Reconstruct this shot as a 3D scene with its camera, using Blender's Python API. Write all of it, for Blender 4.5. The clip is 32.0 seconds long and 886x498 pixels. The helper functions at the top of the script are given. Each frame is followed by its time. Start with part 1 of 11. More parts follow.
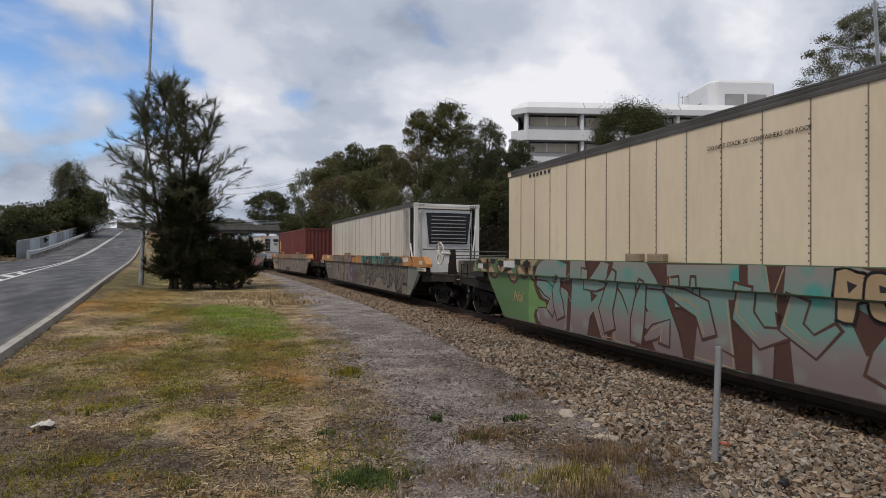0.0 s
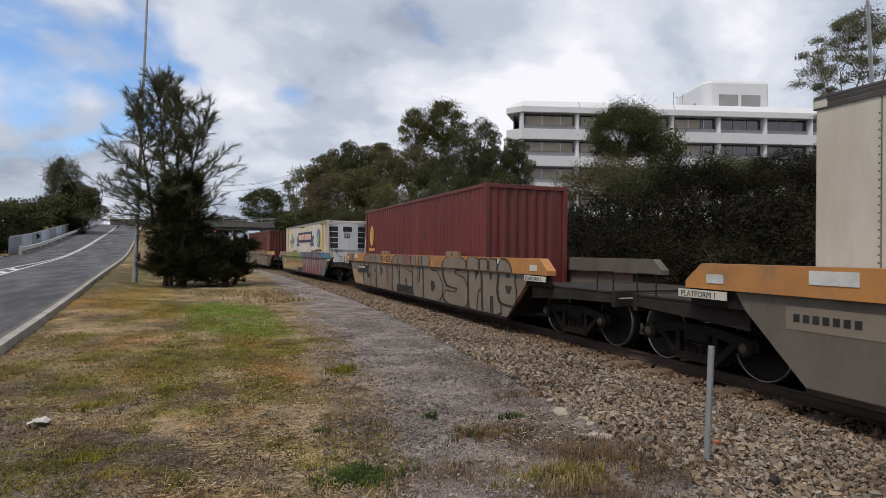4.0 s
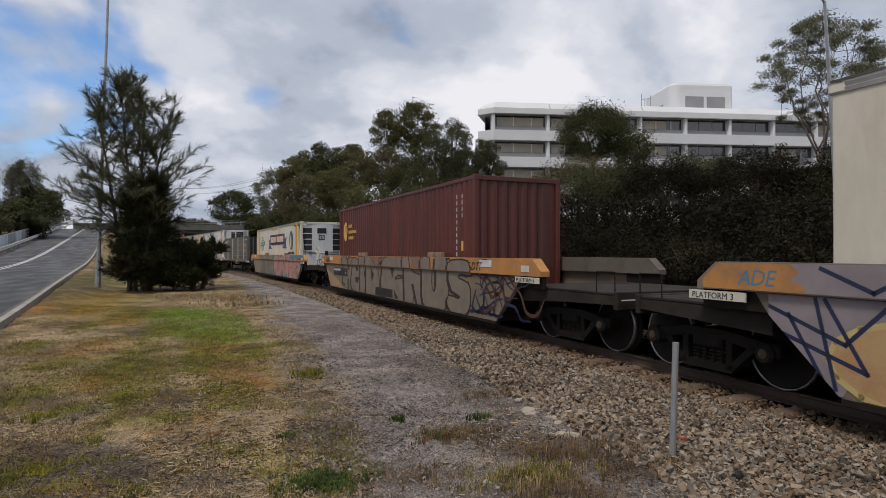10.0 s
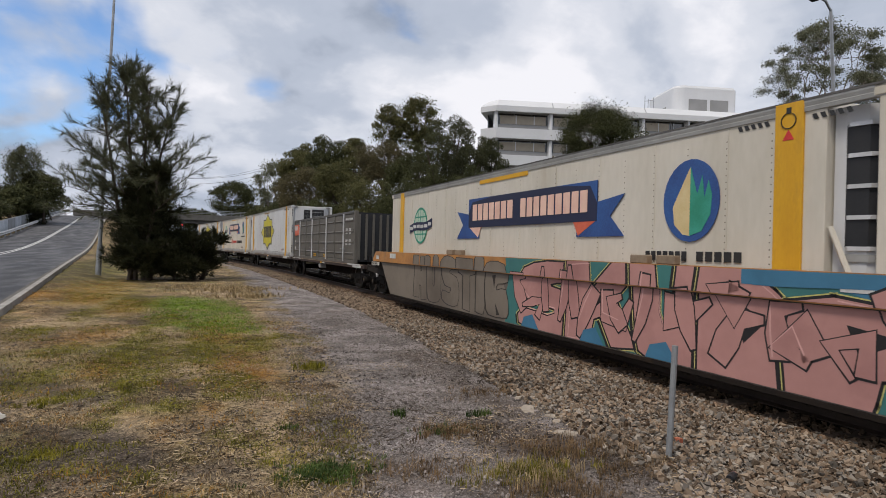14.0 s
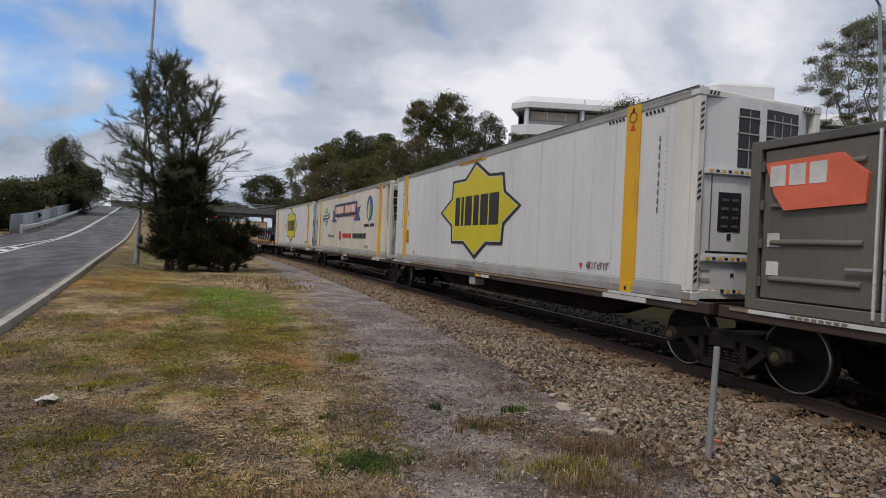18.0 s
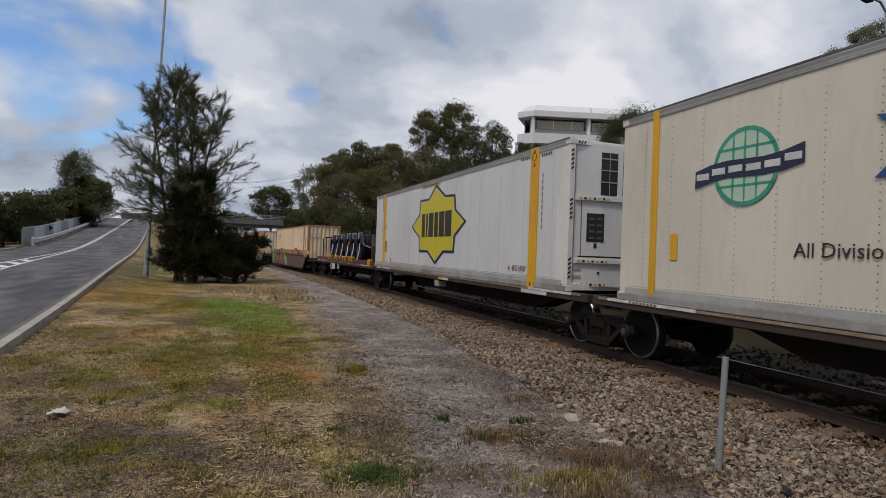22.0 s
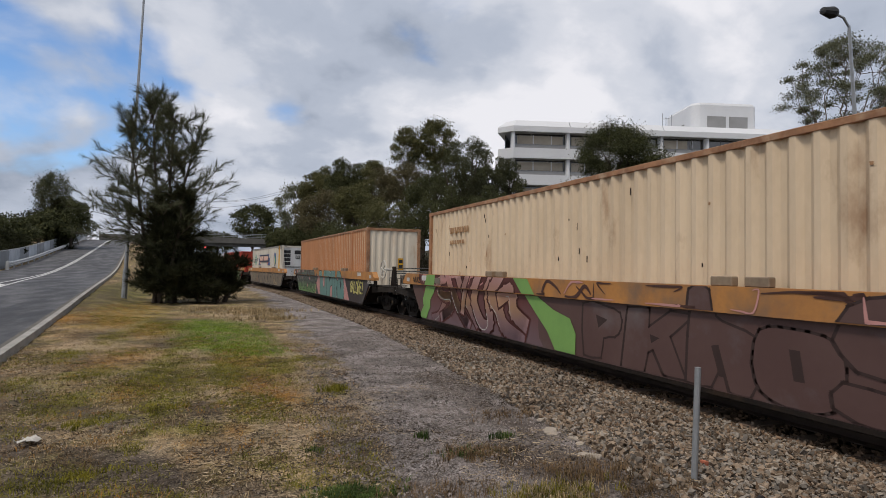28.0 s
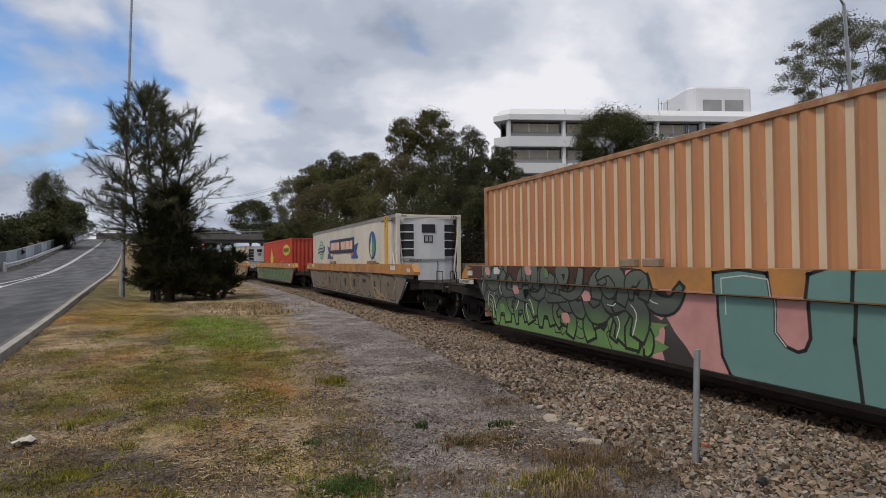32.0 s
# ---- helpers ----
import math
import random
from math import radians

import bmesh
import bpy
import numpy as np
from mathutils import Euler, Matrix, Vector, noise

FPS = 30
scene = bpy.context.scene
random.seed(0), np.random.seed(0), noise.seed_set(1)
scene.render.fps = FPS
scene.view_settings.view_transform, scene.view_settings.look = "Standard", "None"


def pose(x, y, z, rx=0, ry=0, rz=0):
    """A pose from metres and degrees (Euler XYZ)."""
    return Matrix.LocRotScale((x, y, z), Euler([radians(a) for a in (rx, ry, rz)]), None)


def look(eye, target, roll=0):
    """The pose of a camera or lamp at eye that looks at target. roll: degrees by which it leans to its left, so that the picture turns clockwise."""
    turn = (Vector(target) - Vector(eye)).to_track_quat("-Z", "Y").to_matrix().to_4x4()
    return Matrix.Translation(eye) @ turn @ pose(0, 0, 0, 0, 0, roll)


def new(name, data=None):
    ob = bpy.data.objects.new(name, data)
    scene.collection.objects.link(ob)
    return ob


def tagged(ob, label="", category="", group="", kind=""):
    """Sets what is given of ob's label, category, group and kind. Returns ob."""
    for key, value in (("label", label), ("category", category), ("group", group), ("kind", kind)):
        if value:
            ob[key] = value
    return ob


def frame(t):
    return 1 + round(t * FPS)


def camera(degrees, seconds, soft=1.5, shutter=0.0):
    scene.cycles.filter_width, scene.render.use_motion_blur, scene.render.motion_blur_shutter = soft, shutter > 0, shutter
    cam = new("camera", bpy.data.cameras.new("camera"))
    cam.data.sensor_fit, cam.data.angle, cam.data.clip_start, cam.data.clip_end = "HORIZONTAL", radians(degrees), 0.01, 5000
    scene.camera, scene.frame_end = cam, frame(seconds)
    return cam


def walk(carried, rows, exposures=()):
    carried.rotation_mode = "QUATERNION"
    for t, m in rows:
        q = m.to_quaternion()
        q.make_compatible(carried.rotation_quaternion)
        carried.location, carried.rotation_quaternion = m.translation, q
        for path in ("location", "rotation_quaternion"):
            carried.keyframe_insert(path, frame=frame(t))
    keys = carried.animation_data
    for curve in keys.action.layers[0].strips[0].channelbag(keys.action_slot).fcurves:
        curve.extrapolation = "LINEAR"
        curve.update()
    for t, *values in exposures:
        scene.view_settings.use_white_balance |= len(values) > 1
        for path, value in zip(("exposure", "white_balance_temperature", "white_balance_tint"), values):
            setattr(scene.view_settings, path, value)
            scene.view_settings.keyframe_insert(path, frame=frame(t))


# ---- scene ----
import itertools

LENS = 74.55
cam = camera(LENS, 32.0, soft=0.45, shutter=0.05)


def held(x, y, z, yaw, pitch, roll):
    """The hand-held camera: yaw to the right of +y, pitch up and roll, in degrees."""
    a, b = radians(yaw), radians(pitch)
    way = Vector((math.sin(a) * math.cos(b), math.cos(a) * math.cos(b), math.sin(b)))
    return look((x, y, z), Vector((x, y, z)) + way * 10, roll)


EXPOSURE = 0.05
walk(cam, [
    (0, held(0.045, 0.035, 1.752, 20.303, 0.417, 0.256)),
    (0.5, held(0.050, -0.002, 1.760, 20.459, 0.441, 0.305)),
    (1, held(0.057, 0.000, 1.756, 20.669, 0.449, 0.506)),
    (1.5, held(0.043, 0.014, 1.756, 20.722, 0.383, 0.463)),
    (2, held(0.037, 0.011, 1.753, 20.723, 0.362, 0.443)),
    (2.5, held(0.028, 0.011, 1.758, 20.721, 0.298, 0.462)),
    (3, held(0.032, 0.016, 1.750, 20.715, 0.279, 0.540)),
    (3.5, held(0.014, 0.010, 1.760, 20.781, 0.243, 0.555)),
    (5.5, held(0.032, 0.003, 1.758, 21.152, 0.286, 0.410)),
    (6, held(0.041, 0.002, 1.774, 21.454, 0.418, 0.129)),
    (6.5, held(0.054, -0.003, 1.775, 21.817, 0.434, -0.143)),
    (7, held(0.105, 0.027, 1.752, 22.336, 0.299, -0.705)),
    (7.5, held(0.125, 0.044, 1.741, 22.461, 0.254, -0.791)),
    (8, held(0.119, 0.029, 1.748, 22.632, 0.324, -0.807)),
    (8.5, held(0.147, 0.047, 1.744, 22.852, 0.377, -0.565)),
    (9, held(0.132, 0.055, 1.751, 23.079, 0.459, -0.178)),
    (9.5, held(0.121, 0.047, 1.751, 23.252, 0.388, -0.088)),
    (10, held(0.120, 0.051, 1.741, 23.449, 0.401, -0.027)),
    (10.5, held(0.106, 0.049, 1.738, 23.657, 0.324, 0.036)),
    (11, held(0.108, 0.032, 1.742, 23.683, 0.286, 0.144)),
    (11.5, held(0.081, 0.053, 1.733, 23.702, 0.224, 0.323)),
    (12, held(0.098, 0.056, 1.728, 23.712, 0.172, 0.378)),
    (12.5, held(0.092, 0.049, 1.740, 23.702, 0.179, 0.688)),
    (13, held(0.079, 0.041, 1.749, 23.781, 0.142, 0.855)),
    (13.5, held(0.050, 0.022, 1.752, 23.728, 0.087, 1.160)),
    (14, held(0.029, -0.003, 1.762, 23.545, 0.041, 1.469)),
    (14.5, held(-0.077, -0.022, 1.774, 23.364, -0.075, 1.679)),
    (16.5, held(-0.111, 0.002, 1.752, 21.870, -0.310, 2.375)),
    (17, held(-0.118, 0.003, 1.742, 21.290, -0.246, 2.478)),
    (17.5, held(-0.108, 0.000, 1.745, 20.955, -0.289, 2.479)),
    (18, held(-0.090, 0.011, 1.751, 20.888, -0.447, 2.515)),
    (18.5, held(-0.091, 0.000, 1.752, 20.939, -0.473, 2.809)),
    (19, held(-0.105, 0.010, 1.739, 21.066, -0.528, 3.113)),
    (19.5, held(-0.090, 0.011, 1.738, 21.041, -0.528, 3.279)),
    (20, held(-0.078, 0.012, 1.745, 20.897, -0.501, 3.244)),
    (20.5, held(-0.093, 0.014, 1.751, 20.751, -0.388, 2.956)),
    (21, held(-0.079, 0.014, 1.759, 20.595, -0.181, 2.828)),
    (21.5, held(-0.090, -0.000, 1.784, 20.393, -0.076, 2.503)),
    (22, held(-0.094, -0.016, 1.775, 20.116, 0.430, 2.071)),
    (22.5, held(-0.094, -0.030, 1.776, 19.658, 0.955, 1.296)),
    (23, held(-0.106, -0.020, 1.765, 19.178, 1.482, 0.800)),
    (23.5, held(-0.104, -0.014, 1.758, 18.810, 1.918, 0.617)),
    (24, held(-0.104, -0.017, 1.767, 18.840, 1.859, 0.646)),
    (24.5, held(-0.108, -0.010, 1.764, 18.992, 1.746, 0.590)),
    (25, held(-0.096, -0.015, 1.765, 19.254, 1.815, 0.911)),
    (25.5, held(-0.093, -0.030, 1.775, 19.977, 2.012, 0.922)),
    (27.5, held(-0.056, -0.083, 1.800, 21.272, 2.128, 0.724)),
    (28, held(-0.034, -0.081, 1.793, 21.686, 1.976, 0.933)),
    (28.5, held(-0.011, -0.074, 1.785, 21.955, 1.908, 1.031)),
    (29, held(-0.036, -0.069, 1.788, 22.160, 1.853, 1.010)),
    (29.5, held(-0.022, -0.086, 1.801, 22.021, 1.876, 0.838)),
    (30, held(-0.021, -0.046, 1.783, 22.115, 1.733, 0.533)),
    (30.5, held(0.034, -0.059, 1.798, 22.267, 1.699, 0.210)),
    (31, held(0.064, -0.035, 1.775, 22.317, 1.519, -0.185)),
    (31.5, held(0.066, -0.038, 1.763, 22.124, 1.344, -0.513)),
    (32, held(0.035, -0.025, 1.765, 21.833, 1.085, -0.511)),
], exposures=[(s, EXPOSURE + e, 6550, 13.5) for s, e in ((0, -0.02), (2, 0.04), (6, 0.14), (8.3, 0.17), (10, -0.05), (12, 0.12), (14, 0.06), (17, -0.06), (18, -0.04), (20, -0.12), (21, -0.12), (23, -0.18), (25.5, -0.12), (28, -0.06), (32, -0.05))])

# ---- world and sun ----
SUN_AZ, SUN_EL = 238.0, 60.0  # degrees clockwise from +y, and up


def make_world():
    world = bpy.data.worlds.new("overcast_sky")
    scene.world = world
    world.use_nodes = True
    nt = world.node_tree
    nt.nodes.clear()
    N, L = nt.nodes.new, nt.links.new
    out, bg = N("ShaderNodeOutputWorld"), N("ShaderNodeBackground")
    sky = N("ShaderNodeTexSky")
    sky.sky_type, sky.sun_disc = "NISHITA", False
    sky.sun_elevation, sky.sun_rotation = radians(SUN_EL), radians(SUN_AZ)
    sky.air_density, sky.dust_density, sky.ozone_density = 1.0, 0.15, 3.0
    co = N("ShaderNodeTexCoord")
    sep = N("ShaderNodeSeparateXYZ")
    L(co.outputs["Generated"], sep.inputs[0])

    def m(op, a, b=None, clamp=False):
        n = N("ShaderNodeMath")
        n.operation, n.use_clamp = op, clamp
        for i, v in enumerate((a, b)):
            if v is None:
                continue
            if isinstance(v, (int, float)):
                n.inputs[i].default_value = v
            else:
                L(v, n.inputs[i])
        return n.outputs[0]

    def ramp(v, stops):
        n = N("ShaderNodeValToRGB")
        n.color_ramp.interpolation = "EASE"
        while len(n.color_ramp.elements) < len(stops):
            n.color_ramp.elements.new(0.5)
        for e, (p, c) in zip(n.color_ramp.elements, stops):
            e.position, e.color = p, (*c, 1)
        L(v, n.inputs[0])
        return n.outputs[0]

    # the cloud sheet lies on a plane overhead: direction / height
    up = m("MAXIMUM", m("ADD", sep.outputs[2], 0.42), 0.02)
    px, py = m("DIVIDE", sep.outputs[0], up), m("DIVIDE", sep.outputs[1], up)
    comb = N("ShaderNodeCombineXYZ")
    L(px, comb.inputs[0]), L(py, comb.inputs[1])

    def noise_at(scale, detail, rough, off, dist=0.0):
        mp = N("ShaderNodeMapping")
        mp.inputs["Location"].default_value = off
        L(comb.outputs[0], mp.inputs[0])
        n = N("ShaderNodeTexNoise")
        n.inputs["Scale"].default_value, n.inputs["Detail"].default_value = scale, detail
        n.inputs["Roughness"].default_value, n.inputs["Distortion"].default_value = rough, dist
        L(mp.outputs[0], n.inputs["Vector"])
        return n.outputs[0]

    big = noise_at(1.5, 3.0, 0.5, CLOUD_A)
    fine = noise_at(3.4, 6.0, 0.46, CLOUD_B, 0.25)
    puff = noise_at(9.0, 6.0, 0.55, CLOUD_A, 0.3)
    shade = noise_at(2.1, 6.0, 0.5, CLOUD_C, 0.25)

    def toward(v, lo, hi):
        """1 towards the direction v, 0 away from it."""
        n = N("ShaderNodeVectorMath")
        n.operation = "DOT_PRODUCT"
        w = N("ShaderNodeVectorMath")
        w.operation = "NORMALIZE"
        L(co.outputs["Generated"], w.inputs[0])
        L(w.outputs[0], n.inputs[0])
        n.inputs[1].default_value = Vector(v).normalized()
        r = N("ShaderNodeMapRange")
        r.interpolation_type = "SMOOTHSTEP"
        L(n.outputs["Value"], r.inputs["Value"])
        r.inputs["From Min"].default_value, r.inputs["From Max"].default_value = lo, hi
        return r.outputs[0]

    cover = m("ADD", m("MULTIPLY", big, 0.45), m("MULTIPLY", fine, 0.75))
    for v, lo, hi, amount in SKY_GAPS:
        cover = m("SUBTRACT", cover, m("MULTIPLY", toward(v, lo, hi), amount))
    mask = ramp(cover, [(0.33, (0, 0, 0)), (0.49, (1, 1, 1))])
    body = m("ADD", m("ADD", m("MULTIPLY", shade, 0.72), m("MULTIPLY", fine, 0.28)), m("MULTIPLY", puff, 0.14))
    for v, lo, hi, amount in SKY_LIGHT:
        body = m("ADD", body, m("MULTIPLY", toward(v, lo, hi), amount))
    cloud = ramp(body, CLOUD_RAMP)
    skys = N("ShaderNodeVectorMath")
    skys.operation = "MULTIPLY"
    skys.inputs[1].default_value = SKY_STRENGTH
    L(sky.outputs[0], skys.inputs[0])
    mix = N("ShaderNodeMix")
    mix.data_type = "RGBA"
    L(mask, mix.inputs["Factor"])
    L(skys.outputs[0], mix.inputs["A"])
    L(cloud, mix.inputs["B"])
    L(mix.outputs["Result"], bg.inputs["Color"])
    bg.inputs["Strength"].default_value = 1.0
    L(bg.outputs[0], out.inputs[0])


CLOUD_A, CLOUD_B, CLOUD_C = (3.1, 1.7, 0.0), (0.4, 5.2, 0.0), (7.7, 2.4, 0.0)
SKY_STRENGTH = (0.115, 0.138, 0.155)
SKY_GAPS = [((-0.22, 0.93, 0.30), 0.974, 0.999, 0.23), ((0.36, 0.84, 0.50), 0.990, 0.9995, 0.12)]
SKY_LIGHT = [((0.62, 0.74, 0.26), 0.965, 0.998, 0.07), ((0.12, 0.93, 0.36), 0.955, 0.995, 0.015), ((0.40, 0.84, 0.36), 0.955, 0.995, 0.03)]
CLOUD_RAMP = [(0.42, (0.295, 0.35, 0.435)), (0.53, (0.45, 0.51, 0.60)), (0.62, (0.625, 0.67, 0.735)), (0.71, (0.83, 0.85, 0.885))]
make_world()

lamp = bpy.data.lights.new("sun", "SUN")
lamp.energy, lamp.angle, lamp.color = 2.3, radians(12), (1.0, 0.94, 0.82)
sun = new("sun", lamp)
_a, _e = radians(SUN_AZ), radians(SUN_EL)
_to = Vector((math.sin(_a) * math.cos(_e), math.cos(_a) * math.cos(_e), math.sin(_e)))
sun.matrix_world = look(_to * 200, (0, 0, 0))

# ---- materials ----
def mat(name, c1, c2=None, rough=0.7, metal=0.0, scale=3.0, bump=0.15, fine=40.0, c3=None, amount3=0.5, scale3=0.7,
        stretch=(1, 1, 1), spec=0.4, emit=None, random_tint=0.0, bump_dist=0.02, grain=0.35):
    """A procedural surface: two colours by grain and stains at two scales, fine relief, uneven gloss."""
    c2 = c2 or tuple(v * 0.75 for v in c1)
    mt = bpy.data.materials.new(name)
    mt.use_nodes = True
    nt = mt.node_tree
    N, L = nt.nodes.new, nt.links.new
    b = nt.nodes["Principled BSDF"]
    co, mp = N("ShaderNodeTexCoord"), N("ShaderNodeMapping")
    mp.inputs["Scale"].default_value = stretch
    L(co.outputs["Object"], mp.inputs[0])

    def noi(s, d=4.0, r=0.55):
        n = N("ShaderNodeTexNoise")
        n.inputs["Scale"].default_value, n.inputs["Detail"].default_value, n.inputs["Roughness"].default_value = s, d, r
        L(mp.outputs[0], n.inputs["Vector"])
        return n.outputs[0]

    def spread(v, lo, hi):
        n = N("ShaderNodeMapRange")
        n.inputs["From Min"].default_value, n.inputs["From Max"].default_value = lo, hi
        L(v, n.inputs["Value"])
        return n.outputs[0]

    def mixc(f, a, c):
        n = N("ShaderNodeMix")
        n.data_type = "RGBA"
        L(f, n.inputs["Factor"])
        for k, v in (("A", a), ("B", c)):
            if isinstance(v, tuple):
                n.inputs[k].default_value = (*v, 1)
            else:
                L(v, n.inputs[k])
        return n.outputs["Result"]

    large, small = noi(scale, 6.0), noi(fine, 3.0)
    f = N("ShaderNodeMath")
    f.operation = "MULTIPLY_ADD"
    L(small, f.inputs[0])
    f.inputs[1].default_value = grain
    L(large, f.inputs[2])
    col = mixc(spread(f.outputs[0], 0.38 + grain * 0.42, 0.66 + grain * 0.6), c1, c2)
    if c3:
        col = mixc(spread(noi(scale3, 8.0, 0.62), 1.0 - amount3 - 0.12, 1.0 - amount3 + 0.10), col, c3)
    if random_tint:
        oi = N("ShaderNodeObjectInfo")
        hs = N("ShaderNodeHueSaturation")
        r = N("ShaderNodeMapRange")
        r.inputs["To Min"].default_value, r.inputs["To Max"].default_value = 1 - random_tint, 1 + random_tint
        L(oi.outputs["Random"], r.inputs["Value"])
        L(r.outputs[0], hs.inputs["Value"])
        L(col, hs.inputs["Color"])
        col = hs.outputs[0]
    L(col, b.inputs["Base Color"])
    ro = N("ShaderNodeMapRange")
    ro.inputs["To Min"].default_value, ro.inputs["To Max"].default_value = max(0.02, rough - 0.12), min(1.0, rough + 0.12)
    L(large, ro.inputs["Value"])
    L(ro.outputs[0], b.inputs["Roughness"])
    b.inputs["Metallic"].default_value = metal
    b.inputs["Specular IOR Level"].default_value = spec
    if bump:
        bp = N("ShaderNodeBump")
        bp.inputs["Strength"].default_value, bp.inputs["Distance"].default_value = bump, bump_dist
        L(f.outputs[0], bp.inputs["Height"])
        L(bp.outputs[0], b.inputs["Normal"])
    if emit:
        b.inputs["Emission Color"].default_value = (*emit[0], 1)
        b.inputs["Emission Strength"].default_value = emit[1]
    return mt


def leafmat(name, c1, c2, rough=0.6, trans=0.25, scale=0.8, island=0.6, lo=0.4, hi=1.2):
    """Leaves: colour varies from clump to clump; a little light comes through."""
    mt = bpy.data.materials.new(name)
    mt.use_nodes = True
    nt = mt.node_tree
    N, L = nt.nodes.new, nt.links.new
    b = nt.nodes["Principled BSDF"]
    g = N("ShaderNodeNewGeometry")
    co = N("ShaderNodeTexCoord")
    n = N("ShaderNodeTexNoise")
    n.inputs["Scale"].default_value = scale
    L(co.outputs["Object"], n.inputs["Vector"])
    a = N("ShaderNodeMath")
    a.operation = "MULTIPLY_ADD"
    L(g.outputs["Random Per Island"], a.inputs[0])
    a.inputs[1].default_value = island
    L(n.outputs[0], a.inputs[2])
    r = N("ShaderNodeMapRange")
    r.inputs["From Min"].default_value, r.inputs["From Max"].default_value = lo, hi
    L(a.outputs[0], r.inputs["Value"])
    m = N("ShaderNodeMix")
    m.data_type = "RGBA"
    L(r.outputs[0], m.inputs["Factor"])
    m.inputs["A"].default_value, m.inputs["B"].default_value = (*c1, 1), (*c2, 1)
    L(m.outputs["Result"], b.inputs["Base Color"])
    b.inputs["Roughness"].default_value = rough
    b.inputs["Specular IOR Level"].default_value = 0.10
    b.inputs["Transmission Weight"].default_value = 0.0
    t = N("ShaderNodeBsdfTranslucent")
    L(m.outputs["Result"], t.inputs[0])
    mx = N("ShaderNodeMixShader")
    mx.inputs[0].default_value = trans
    L(b.outputs[0], mx.inputs[1]), L(t.outputs[0], mx.inputs[2])
    L(mx.outputs[0], nt.nodes["Material Output"].inputs[0])
    return mt


M = {}
M["white_paint"] = mat("white_paint", (0.64, 0.63, 0.61), (0.52, 0.51, 0.48), 0.45, scale=1.2, fine=14, bump=0.04, c3=(0.42, 0.38, 0.32), amount3=0.28, scale3=1.3, stretch=(1, 1, 0.35))
M["reefer_white"] = mat("reefer_white", (0.56, 0.57, 0.58), (0.49, 0.49, 0.50), 0.38, scale=0.8, fine=10, bump=0.03, c3=(0.38, 0.365, 0.34), amount3=0.27, scale3=0.9, stretch=(1, 1, 0.3))
M["cream_paint"] = mat("cream_paint", (0.58, 0.54, 0.47), (0.48, 0.445, 0.375), 0.5, scale=1.0, fine=12, bump=0.04, c3=(0.40, 0.33, 0.25), amount3=0.27, scale3=1.2, stretch=(1, 1, 0.3))
M["tan_paint"] = mat("tan_paint", (0.62, 0.52, 0.38), (0.52, 0.43, 0.31), 0.5, scale=1.0, fine=12, bump=0.04, c3=(0.36, 0.28, 0.2), amount3=0.25, scale3=1.2, stretch=(1, 1, 0.3))
M["beige_paint"] = mat("beige_paint", (0.64, 0.51, 0.36), (0.54, 0.42, 0.29), 0.6, scale=1.2, fine=14, bump=0.05, c3=(0.22, 0.11, 0.05), amount3=0.30, scale3=1.6, stretch=(1, 1, 0.4))
M["orange_paint"] = mat("orange_paint", (0.44, 0.195, 0.085), (0.36, 0.165, 0.075), 0.6, scale=1.2, fine=14, bump=0.05, c3=(0.62, 0.46, 0.30), amount3=0.30, scale3=1.8, stretch=(1, 1, 0.25))
M["orange_ridge"] = mat("orange_ridge", (0.60, 0.50, 0.37), (0.50, 0.35, 0.22), 0.6, scale=2.0, fine=14, bump=0.05, c3=(0.36, 0.17, 0.08), amount3=0.35, scale3=2.2, stretch=(1, 1, 0.2))
M["rust_rail"] = mat("rust_rail", (0.34, 0.175, 0.09), (0.20, 0.10, 0.055), 0.75, scale=3.0, fine=18, bump=0.1, c3=(0.42, 0.30, 0.20), amount3=0.35, scale3=2.5)
M["red_paint"] = mat("red_paint", (0.135, 0.026, 0.022), (0.090, 0.020, 0.018), 0.5, scale=2.4, fine=16, bump=0.05, c3=(0.085, 0.024, 0.020), amount3=0.38, scale3=2.2, stretch=(1, 1, 0.10))
M["maroon_paint"] = mat("maroon_paint", (0.100, 0.025, 0.019), (0.068, 0.019, 0.015), 0.5, scale=2.4, fine=16, bump=0.05, c3=(0.055, 0.020, 0.016), amount3=0.40, scale3=2.2, stretch=(1, 1, 0.10))
M["bright_red"] = mat("bright_red", (0.42, 0.05, 0.025), (0.34, 0.04, 0.02), 0.5, scale=1.0)
M["grey_box"] = mat("grey_box", (0.115, 0.105, 0.09), (0.085, 0.078, 0.066), 0.55, scale=1.1, fine=14, bump=0.06, c3=(0.06, 0.045, 0.035), amount3=0.3, scale3=1.6, stretch=(1, 1, 0.5))
M["yellow_paint"] = mat("yellow_paint", (0.62, 0.34, 0.014), (0.52, 0.265, 0.012), 0.5, scale=1.5, bump=0.04, c3=(0.40, 0.21, 0.03), amount3=0.3, scale3=2.5, stretch=(1, 1, 0.3))
M["logo_yellow"] = mat("logo_yellow", (0.52, 0.45, 0.018), (0.46, 0.39, 0.018), 0.45, scale=1.0, bump=0.02)
M["black_paint"] = mat("black_paint", (0.016, 0.016, 0.017), (0.026, 0.025, 0.024), 0.45, scale=3, bump=0.03)
M["blue_paint"] = mat("blue_paint", (0.02, 0.045, 0.17), (0.03, 0.10, 0.30), 0.45, scale=0.9, bump=0.02)
M["navy_paint"] = mat("navy_paint", (0.012, 0.016, 0.045), (0.018, 0.022, 0.06), 0.45, scale=0.9, bump=0.02)
